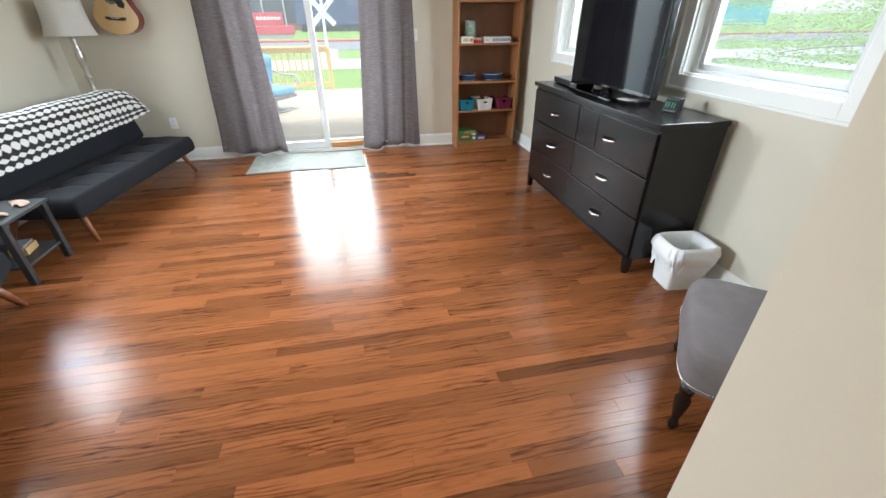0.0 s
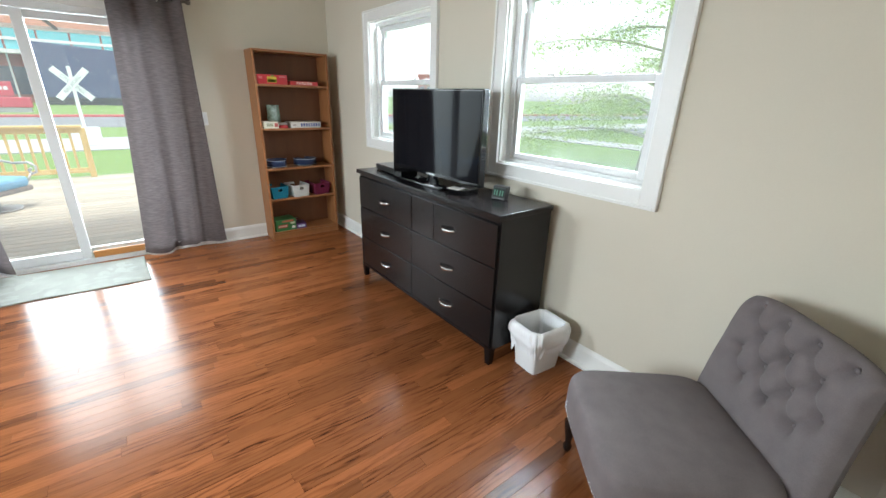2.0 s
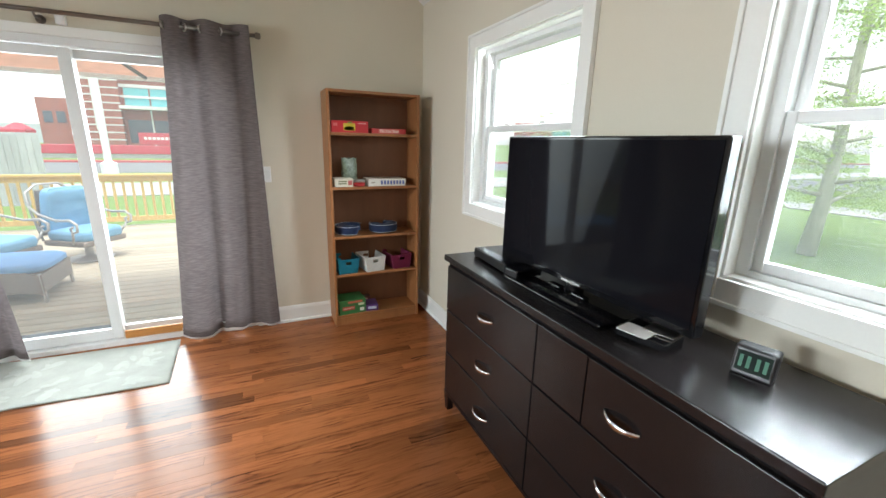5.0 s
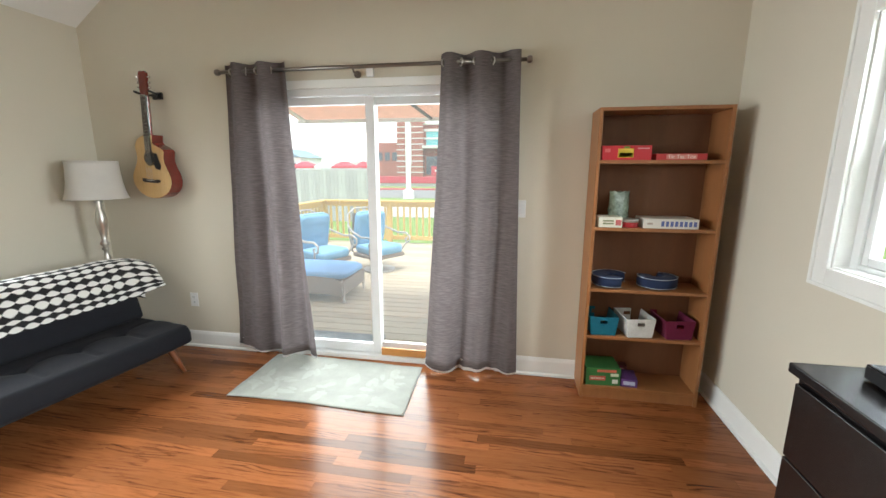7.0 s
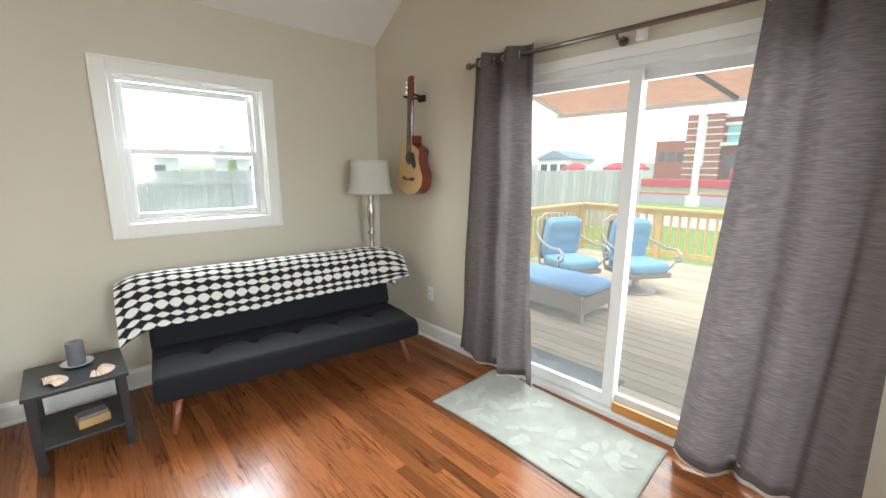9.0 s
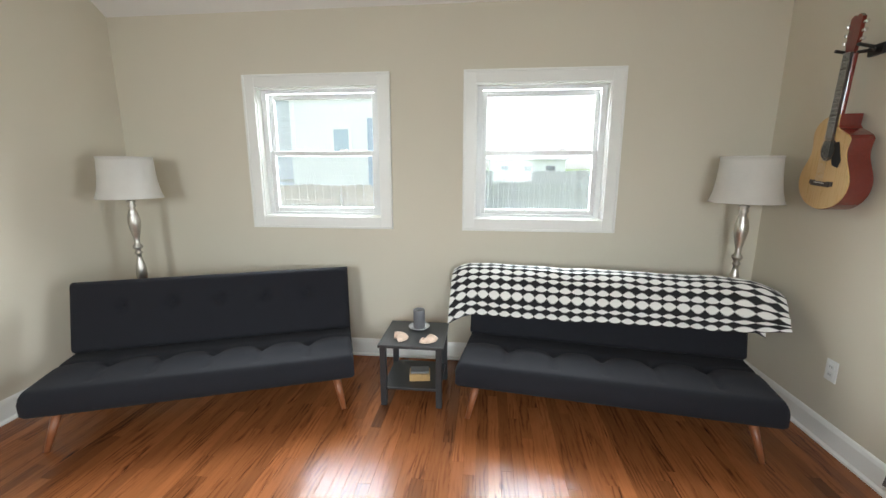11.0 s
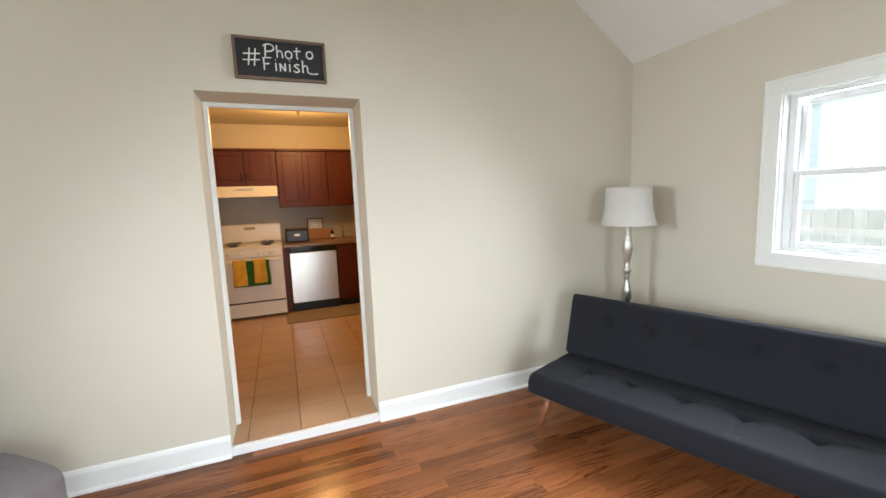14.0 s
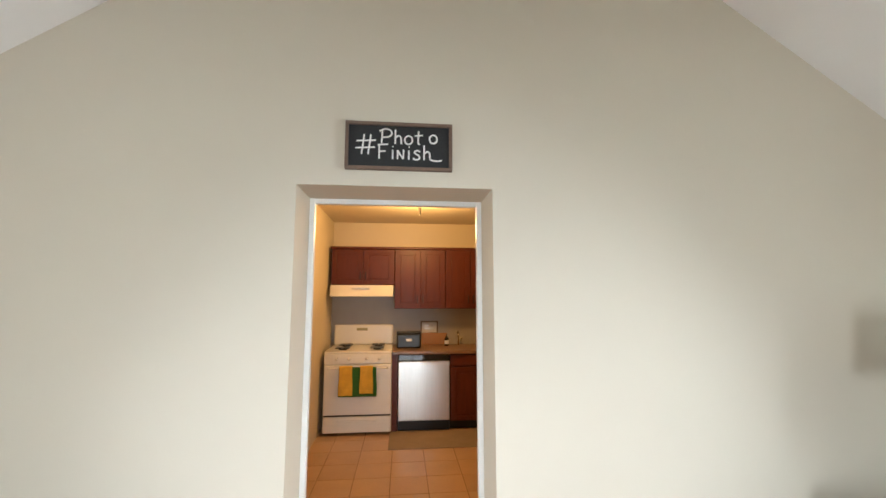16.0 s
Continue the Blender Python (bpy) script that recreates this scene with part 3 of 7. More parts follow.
def dresser():
    d = thing("dresser", (0, 0, 0), label="long espresso wooden dresser with curved chrome pulls", category="dresser")
    part("top", box(DX0 - 0.012, DY0 - 0.010, DH - 0.030, DX1, DY1 + 0.010, DH, 0.004), M_ESPRESSO, d)
    part("body", box(DX0 + 0.016, DY0, 0.10, DX1 - 0.003, DY1, DH - 0.0305, 0.002), M_ESPRESSO, d)
    for x in (DX0 + 0.002, DX1 - 0.05):
        for y in (DY0 + 0.002, DY1 - 0.048):
            bm = bmesh.new()
            vs = add_box(bm, x, y, 0.0, x + 0.046, y + 0.046, 0.115)
            for v in vs:
                if v.co.z < 0.05:
                    v.co.x += (x + 0.023 - v.co.x) * 0.3
                    v.co.y += (y + 0.023 - v.co.y) * 0.3
            part("leg", bm, M_ESPRESSO, d)
    part("rail", box(DX0 + 0.001, DY0 + 0.05, 0.10, DX0 + 0.016, DY1 - 0.05, 0.118), M_ESPRESSO, d)
    ym = 2.240
    for z0, z1, hz in ((0.606, 0.842, 0.717), (0.362, 0.600, 0.475), (0.122, 0.356, 0.232)):
        top_row = z0 > 0.6
        if top_row:
            part("narrow_panel", box(DX0 + 0.001, 1.996, z0, DX0 + 0.0155, ym - 0.003, z1, 0.003), M_ESPRESSO, d)
        for y0, y1, hy in ((DY0 + 0.012, 1.990 if top_row else ym - 0.003, 1.846), (ym + 0.003, DY1 - 0.012, 2.587)):
            fr = part("drawer", box(DX0, y0, z0, DX0 + 0.0155, y1, z1, 0.003), M_ESPRESSO, d)
            pts = []
            for i in range(13):
                k = i / 12 * 2 - 1
                pts.append((DX0 - 0.026 * (1 - k * k) - 0.001, hy + 0.062 * k, hz - 0.006 * (1 - k * k)))
            bm = bmesh.new()
            for i, p in enumerate(pts):
                k = abs(i / 12 * 2 - 1)
                r = 0.011 * (1 - 0.45 * k)
                ring = [bm.verts.new((p[0] - 0.0055 * math.cos(q_ * math.pi / 4), p[1], p[2] + r * math.sin(q_ * math.pi / 4))) for q_ in range(8)]
                if i:
                    for q in range(8):
                        bm.faces.new((last[q], last[(q + 1) % 8], ring[(q + 1) % 8], ring[q]))
                else:
                    bm.faces.new(ring)
                last = ring
            bm.faces.new(last[::-1])
            bmesh.ops.recalc_face_normals(bm, faces=bm.faces)
            part("pull", bm, M_CHROME, fr, "curved chrome bow pull", smooth=True)


dresser()

# ---- television ----
def television():
    tv = thing("television", (4.345, 2.312, DH), label="black flat-screen television switched off on the dresser", category="television")
    w, z0, z1 = 0.487, 0.040, 0.590
    part("bezel", box(-0.018, -w, z0, 0.030, w, z1, 0.006), M_GLOSS, tv)
    part("screen", box(-0.0205, -w + 0.012, z0 + 0.024, -0.0185, w - 0.012, z1 - 0.012), M_SCREEN, tv, "dark reflecting screen")
    part("back_housing", box(0.0305, -0.32, 0.08, 0.060, 0.32, 0.42, 0.012), M_BLACK, tv)
    bm = bmesh.new()
    add_box(bm, -0.020, -0.030, 0.012, 0.028, 0.030, z0 + 0.03, 0.006)
    for y0, y1 in ((-0.10, -0.031), (0.031, 0.10)):
        add_box(bm, -0.045, y0, 0.0125, -0.015, y1, 0.024, 0.004)
    bmesh.ops.recalc_face_normals(bm, faces=bm.faces)
    part("neck", bm, M_GLOSS, tv)
    part("stand", box(-0.145, -0.275, 0.0, 0.060, 0.275, 0.012, 0.005, 3), M_GLOSS, tv, "flat glossy black rectangular stand")
    part("badge", box(-0.0215, -0.05, z0 + 0.006, -0.0185, 0.05, z0 + 0.016), M_CHROME, tv)


television()

# ---- futons ----
def futon(name, at, rz, label):
    """A click-clack sofa bed: y points to its front, x along it; the origin lies on the floor under the middle of the seat's front edge."""
    f = thing(name, at, rz, label, "futon", "pair of futons")
    w, zt, zb = 0.815, 0.345, 0.205

    def cushion(n, length, depth, thick, tufts, seams):
        nu, nv = 96, 40
        bm = bmesh.new()

        def height(x, y):
            h = 0.0
            ex = min(x + w, w - x)
            ey = min(y, depth - y)
            r = 0.030
            for e in (ex, ey):
                if e < r:
                    h -= r - math.sqrt(max(0.0, r * r - (r - e) ** 2))
            for tx, ty in tufts:
                d2 = (x - tx) ** 2 + (y - ty) ** 2
                h -= 0.030 * math.exp(-d2 / 0.0011) + 0.010 * math.exp(-d2 / 0.012)
            for sx, s0, s1 in seams:
                if s0 < y < s1:
                    h -= 0.009 * math.exp(-((x - sx) / 0.012) ** 2)
            if seams:
                c = abs(math.sin(math.pi * (x + w) / 0.27 + 0.058)) ** 0.6
                bow = tufts[0][1] - 0.035 * c
                h += 0.012 * c * math.exp(-((y - bow - 0.10) / 0.075) ** 2)
                h -= 0.013 * math.exp(-((y - bow) / 0.011) ** 2)
            return h

        def put(i, j, top):
            x = -w + 2 * w * i / nu
            y = depth * j / nv
            return bm.verts.new((x, y, (thick + height(x, y)) if top else 0.0))

        top = [[put(i, j, True) for j in range(nv + 1)] for i in range(nu + 1)]
        for i in range(nu):
            for j in range(nv):
                bm.faces.new((top[i][j], top[i + 1][j], top[i + 1][j + 1], top[i][j + 1]))
        rim = [top[i][0] for i in range(nu + 1)] + [top[nu][j] for j in range(1, nv + 1)] + [top[i][nv] for i in range(nu - 1, -1, -1)] + [top[0][j] for j in range(nv - 1, 0, -1)]
        low = [bm.verts.new((v.co.x, v.co.y, 0.02)) for v in rim]
        bot = [bm.verts.new((v.co.x * 0.985, 0.012 + v.co.y * (1 - 0.024 / depth), 0.0)) for v in rim]
        n_ = len(rim)
        for i in range(n_):
            j = (i + 1) % n_
            bm.faces.new((rim[i], low[i], low[j], rim[j]))
            bm.faces.new((low[i], bot[i], bot[j], low[j]))
        bm.faces.new(bot)
        bmesh.ops.recalc_face_normals(bm, faces=bm.faces)
        return bm

    xs = [-0.54, -0.27, 0.0, 0.27, 0.54]
    seat = cushion("seat", 2 * w, 0.60, zt - zb, [(x, 0.30) for x in xs], [(x, 0.30, 0.53) for x in xs])
    bmesh.ops.transform(seat, matrix=Matrix.Translation((0, -0.60, zb)), verts=seat.verts)
    part("seat", seat, M_FUTON, f, smooth=True)
    back = cushion("back", 2 * w, 0.425, 0.115, [(x, 0.27) for x in xs], [])
    bmesh.ops.transform(back, matrix=Matrix.Translation((0, -0.545, zt - 0.020)) @ pose(0, 0, 0, 76, 0, 180), verts=back.verts)
    part("backrest", back, M_FUTON, f, smooth=True)
    for x in xs:
        q = Matrix.Translation((0, -0.545, zt - 0.020)) @ pose(0, 0, 0, 76, 0, 180) @ Matrix.Translation((x, 0.27, 0.076))
        part("button", lathe([(0.0, 0.006), (0.008, 0.005), (0.012, 0.0)], 12), M_FUTON, f, at=q, smooth=True)
    for sx in (-1, 1):
        for y0, y1 in ((-0.10, -0.02), (-0.52, -0.60)):
            part("leg", tube([(sx * 0.70, y0, zb + 0.01), (sx * 0.745, y1, 0.0)], [0.026, 0.014], 14), M_LEG, f, "tapered walnut leg", smooth=True)
    part("bed_frame", box(-0.74, -0.56, zb - 0.03, 0.74, -0.06, zb - 0.001, 0.004), M_BLACK, f)
    return f


futon("futon", (1.026, 1.163, 0), -68.9, "charcoal fabric futon sofa standing askew beside the doorway wall")
futon("futon", (0.880, 3.335, 0), -98.2, "charcoal fabric futon sofa with a patterned throw over its back")

# ---- curtains ----
ROD_Z, ROD_Y = 2.112, 4.412


def curtain(x0, x1, b0, b1, zb0, zb1, phase, folds, seed, deep):
    c = thing("curtain", (0, 0, 0), label="taupe grommet curtain panel hanging in soft folds on the rod", category="curtain", group="pair of curtains")
    rg = random.Random(seed)
    lean = [rg.uniform(-0.012, 0.012) for _ in range(8)]

    def f(u, v):
        z = 2.165 - 0.004 * math.cos(folds * 2 * math.pi * u + phase) + v * ((zb0 + (zb1 - zb0) * u) - 2.165)
        z += v * 0.012 * math.sin(9 * u + phase)
        k = v ** 1.3
        x = (x0 + (x1 - x0) * u) * (1 - k) + (b0 + (b1 - b0) * u) * k
        w = folds * 2 * math.pi * (u + 0.03 * math.sin(5 * u + 3 * v))
        amp = (0.036 + 0.020 * v) * (1 - min(1.0, 3 * v) * 0.62 * (1 - math.exp(-((u - deep) / 0.22) ** 2)))
        y = ROD_Y + amp * math.sin(w + phase) + 0.010 * math.sin(2.3 * w + 4 * v + seed) * v
        y += sum(a * math.sin((i + 2) * 1.7 * v + i * u * 2) for i, a in enumerate(lean)) * 0.5 * v
        x += 0.010 * math.cos(w + phase) * (0.4 + 0.6 * v)
        y = min(y, 4.474)
        return Vector((x, y, z))

    part("cloth", sheet(140, 60, f), M_CURTAIN, c, smooth=True)

    def hem(u, v):
        p = f(u, 1.0)
        return Vector((p.x, p.y + 0.006, p.z + 0.05 - 0.066 * v - 0.012 * max(0, math.sin(7 * u + seed)) * v))

    part("lining", sheet(60, 3, hem, 0.001), M_LIGHT_HEM, c, "white blackout lining showing under the hem", smooth=True)
    n = 2 * folds
    for i in range(int(n)):
        u = (math.pi * i - phase) / (folds * 2 * math.pi)
        if 0.02 < u < 0.98:
            p = f(u, 0.024)
            bm = lathe([(0.017, -0.003), (0.026, -0.003), (0.026, 0.003), (0.017, 0.003), (0.017, -0.003)], 18, axis="X", caps=False)
            part("grommet", bm, M_STEEL, c, at=Matrix.Translation((p.x, ROD_Y, ROD_Z)) @ pose(0, 0, 0, 0, 0, 35 * (-1) ** i), smooth=True)


curtain(1.262, 1.738, 1.150, 1.850, 0.075, 0.042, 0.6, 2.5, 3, 0.62)
curtain(2.805, 3.300, 2.690, 3.335, 0.030, 0.060, 2.4, 2.5, 11, 0.24)

rod = thing("curtain_rod", (0, 0, 0), label="dark bronze curtain rod above the patio door", category="curtain rod")
part("pole", tube([(1.235, ROD_Y, ROD_Z), (3.335, ROD_Y, ROD_Z)], 0.0125, 14), M_ROD, rod, smooth=True)
for x, s in ((1.235, -1), (3.335, 1)):
    part("finial", lathe([(0.014, 0.0), (0.021, 0.006 * s), (0.021, 0.026 * s), (0.015, 0.034 * s), (0.0, 0.036 * s)], 16, (x, ROD_Y, ROD_Z), "X"), M_ROD, rod, smooth=True)
for x in (1.30, 2.215, 3.275):
    bm = tube([(x, YN - 0.001, ROD_Z - 0.03), (x, ROD_Y + 0.02, ROD_Z - 0.03), (x, ROD_Y, ROD_Z - 0.016)], 0.007, 8)
    add_lathe(bm, [(0.024, YN - 0.008), (0.024, YN - 0.001)], 16, (x, 0, ROD_Z - 0.03), "Y")
    part("bracket", bm, M_ROD, rod)

ob = part("door_sensor", box(2.285, YN - 0.036, 2.060, 2.335, YN - 0.001, 2.125, 0.008), M_WHITE)
tagged(ob, "small white plastic sensor above the patio door", "sensor")

# ---- rug ----
rug = thing("rug", (2.075, 4.165, 0), 0, "pale sage woven rug with a leaf pattern by the patio door", "rug")


def rug_f(u, v):
    x = -0.590 + 1.175 * u + 0.02 * (1 - v) * u
    y = -0.318 + 0.60 * v + 0.012 * math.sin(5 * u)
    lift = 0.045 * math.exp(-((u - 0.13) / 0.07) ** 2 - ((v - 0.90) / 0.12) ** 2)
    return Vector((x, y, 0.008 + lift + 0.0015 * math.sin(17 * u + 9 * v)))


part("woven_field", sheet(60, 34, rug_f, 0.007), M_RUG, rug, smooth=True)
rg = random.Random(4)
bm = bmesh.new()
for i in range(46):
    u0, v0, a0 = rg.uniform(0.06, 0.94), rg.uniform(0.08, 0.80), rg.uniform(0, 6.28)
    s = rg.uniform(0.035, 0.075)
    tip = []
    for k in range(10):
        q = 2 * math.pi * k / 10
        lx, ly = s * math.cos(q), 0.42 * s * math.sin(q) * (1 - 0.5 * math.cos(q))
        uu = u0 + (lx * math.cos(a0) - ly * math.sin(a0)) / 1.175
        vv = v0 + (lx * math.sin(a0) + ly * math.cos(a0)) / 0.60
        p = rug_f(min(0.99, max(0.01, uu)), min(0.99, max(0.01, vv)))
        tip.append(bm.verts.new(p + Vector((0, 0, 0.0022))))
    bm.faces.new(tip)
bmesh.ops.recalc_face_normals(bm, faces=bm.faces)
part("leaf_pattern", bm, M_RUG_LEAF, rug, "paler woven leaves")

# ---- tufted chair ----
def slipper_chair():
    c = thing("slipper_chair", (4.030, 0.470, 0), 49.4, "taupe button-tufted armless slipper chair with dark turned legs", "chair")
    w = 0.29

    def seat(u, v):
        a = 2 * math.pi * u
        p = abs(math.cos(a)) ** 0.32 * (1 if math.cos(a) > 0 else -1)
        q = abs(math.sin(a)) ** 0.32 * (1 if math.sin(a) > 0 else -1)
        prof = ((0.0, 0.235), (0.955, 0.235), (0.99, 0.25), (1.0, 0.29), (1.0, 0.35), (0.985, 0.378), (0.95, 0.397), (0.86, 0.408), (0.5, 0.418), (0.0, 0.420))
        i = min(int(v * (len(prof) - 1)), len(prof) - 2)
        k = v * (len(prof) - 1) - i
        r = prof[i][0] * (1 - k) + prof[i + 1][0] * k
        z = prof[i][1] * (1 - k) + prof[i + 1][1] * k
        return Vector((w * p * r, 0.015 + 0.275 * q * r, z))

    part("seat", sheet(72, 27, seat), M_CHAIR, c, smooth=True)
    tufts = [(x, 0.52 + 0.085 * k) for k in range(4) for x in ([-0.18, -0.06, 0.06, 0.18] if k % 2 else [-0.12, 0.0, 0.12])]
    tufts = [t for t in tufts if t[1] < 0.80]

    def back(u, v):
        front = v < 0.5
        s = v * 2 if front else (1 - v) * 2
        x = (-w + 2 * w * u) * (1 - 0.11 * s)
        top = 0.815 - 0.035 * (2 * u - 1) ** 4
        z = 0.36 + (top - 0.36) * s
        lean = -0.240 - 0.042 * s - 0.024 * s * s
        round_e = max(0.0, 1 - ((abs(2 * u - 1) - 0.86) / 0.14) ** 2) if abs(2 * u - 1) > 0.86 else 1.0
        round_t = math.sqrt(max(0.0, 1 - ((s - 0.88) / 0.12) ** 2)) if s > 0.88 else 1.0
        th = 0.085 * math.sqrt(round_e) * round_t
        y = lean - 0.05
        if front:
            puff = 0.0
            for tx, tz in tufts:
                d2 = (x - tx) ** 2 + (z - tz) ** 2
                puff -= 0.032 * math.exp(-d2 / 0.00045) + 0.016 * math.exp(-d2 / 0.0026)
            crease = 0.0
            for tx, tz in tufts:
                for ux, uz in tufts:
                    dx, dz = ux - tx, uz - tz
                    if dz > 0.05 and abs(dx) < 0.07 and dz < 0.1:
                        k = max(0.0, min(1.0, ((x - tx) * dx + (z - tz) * dz) / (dx * dx + dz * dz)))
                        d2 = (x - tx - k * dx) ** 2 + (z - tz - k * dz) ** 2
                        crease = min(crease, -0.012 * math.exp(-d2 / 0.00007))
            y += th * 0.62 + (puff + crease) * min(1.0, round_e) * round_t
        else:
            y -= th * 0.5
        return Vector((x, y, z))

    part("backrest", sheet(84, 130, back), M_CHAIR, c, "taupe diamond-tufted backrest", smooth=True)
    for tx, tz in tufts:
        s = (tz - 0.36) / 0.475
        y = -0.240 - 0.042 * s - 0.024 * s * s - 0.05 + 0.085 * 0.62 - 0.049
        part("button", lathe([(0.009, -0.002), (0.008, 0.003), (0.0, 0.005)], 10, (tx, y, tz), "Y"), M_CHAIR, c, smooth=True)
    leg = [(0.010, 0.0), (0.016, 0.012), (0.019, 0.03), (0.012, 0.045), (0.015, 0.07), (0.024, 0.12), (0.028, 0.16), (0.016, 0.185), (0.024, 0.195), (0.024, 0.205), (0.026, 0.24)]
    for x in (-0.235, 0.235):
        part("leg", lathe(leg, 18, (x, 0.24, 0.0)), M_DARKWOOD, c, "dark turned wooden leg", smooth=True)
        part("leg", tube([(x, -0.20, 0.24), (x, -0.27, 0.0)], [0.022, 0.015], 10), M_DARKWOOD, c)
    bm = bmesh.new()
    for k in range(130):
        p = seat(k / 130, 0.235)
        if p.y > -0.22:
            bmesh.ops.create_icosphere(bm, subdivisions=1, radius=0.0042, matrix=Matrix.Translation((p.x * 1.005, 0.015 + (p.y - 0.015) * 1.005, 0.262)))
    tagged(part("nailhead_trim", bm, M_CHROME, c, "small silver nailheads along the seat rail", smooth=True), kind="stuff")


slipper_chair()

# ---- waste basket ----
bin_ = thing("waste_basket", (4.372, 1.300, 0), -6, "white plastic waste basket with a bag folded over its rim", "waste basket")


def rounded(u, rx, ry, e=0.35):
    a = 2 * math.pi * u
    return (rx * abs(math.cos(a)) ** e * (1 if math.cos(a) > 0 else -1), ry * abs(math.sin(a)) ** e * (1 if math.sin(a) > 0 else -1))


def bin_f(u, v):
    prof = ((0.0, 0.0), (0.99, 0.0), (1.0, 0.006), (1.28, 0.262), (1.31, 0.268), (1.29, 0.27), (1.26, 0.262), (0.97, 0.01), (0.0, 0.008))
    i = min(int(v * 8), 7)
    k = v * 8 - i
    r = prof[i][0] * (1 - k) + prof[i + 1][0] * k
    x, y = rounded(u, 0.094, 0.080, 0.22)
    return Vector((x * r, y * r, prof[i][1] * (1 - k) + prof[i + 1][1] * k))


part("basket", sheet(56, 16, bin_f), M_WHITE, bin_, smooth=True)


def bag_f(u, v):
    x, y = rounded(u, 0.094, 0.080, 0.32)
    n = noise.noise(Vector((4 * math.cos(6.283 * u), 4 * math.sin(6.283 * u), 3 * v)))
    n2 = noise.noise(Vector((9 * math.cos(6.283 * u), 9 * math.sin(6.283 * u), 7 * v)))
    if v < 0.35:
        k = v / 0.35
        r, z = 1.02 + 0.20 * k, 0.06 + 0.215 * k
    elif v < 0.45:
        k = (v - 0.35) / 0.10
        r, z = 1.22 + 0.14 * k, 0.278 + 0.006 * math.sin(math.pi * k)
    else:
        k = (v - 0.45) / 0.55
        r, z = 1.36 + 0.26 * math.sin(math.pi * min(1.0, 0.25 + k)) * k ** 0.3 - 0.06 * k, 0.276 - 0.150 * k - 0.06 * k * noise.noise(Vector((5 * math.cos(6.283 * u), 5 * math.sin(6.283 * u), 0)))
    r += (0.15 * n + 0.08 * n2) * (1 if v > 0.45 else 0.25)
    return Vector((x * r, y * r, z))


part("bag", sheet(110, 26, bag_f), M_BAG, bin_, "thin white plastic bag", smooth=True)

# ---- floor lamps ----
def floor_lamp(at):
    f = thing("floor_lamp", at, 0, "silver turned floor lamp with a white bell shade", "floor lamp", "pair of floor lamps")
    part("base", lathe([(0.0, 0.0), (0.135, 0.0), (0.138, 0.012), (0.115, 0.026), (0.06, 0.040), (0.03, 0.06)], 32), M_SILVER, f, smooth=True)
    pole = [(0.018, 0.05), (0.030, 0.07), (0.020, 0.09), (0.016, 0.30), (0.022, 0.33), (0.030, 0.38), (0.036, 0.45), (0.026, 0.54), (0.016, 0.60), (0.024, 0.62), (0.016, 0.635),
            (0.024, 0.66), (0.034, 0.70), (0.030, 0.76), (0.017, 0.82), (0.014, 0.845), (0.026, 0.86), (0.014, 0.875), (0.030, 0.895), (0.030, 0.905), (0.016, 0.925), (0.020, 0.97), (0.034, 1.04),
            (0.038, 1.08), (0.030, 1.13), (0.016, 1.17), (0.026, 1.185), (0.015, 1.20), (0.030, 1.215), (0.012, 1.225), (0.010, 1.30)]
    part("pole", lathe(pole, 24), M_SILVER, f, smooth=True)
    prof = [(0.190, 1.237), (0.186, 1.25), (0.172, 1.30), (0.163, 1.36), (0.158, 1.42), (0.155, 1.48), (0.154, 1.507)]
    inner = [(r - 0.003, z) for r, z in prof[::-1]]
    part("shade", lathe(prof + inner + [prof[0]], 40, caps=False), M_SHADE, f, "white fabric bell shade", smooth=True)
    for z, r in ((1.240, 0.1905), (1.505, 0.1555)):
        part("shade_trim", lathe([(r, z - 0.004), (r + 0.0015, z - 0.004), (r + 0.0015, z + 0.004), (r, z + 0.004), (r, z - 0.004)], 40, caps=False), M_SHADE, f, smooth=True)
    part("harp", tube([(0.0, -0.10, 1.47), (0, -0.05, 1.475), (0, 0.0, 1.48), (0, 0.05, 1.475), (0, 0.153, 1.47)], 0.003, 6), M_SILVER, f)
    part("bulb", lathe([(0.0, 1.40), (0.02, 1.395), (0.03, 1.37), (0.026, 1.33), (0.013, 1.30)], 16), M_WHITE, f, smooth=True)
    return f


lamp_a = floor_lamp((0.375, 0.290, 0))
copy_thing(lamp_a, pose(0.262, 4.235, 0))

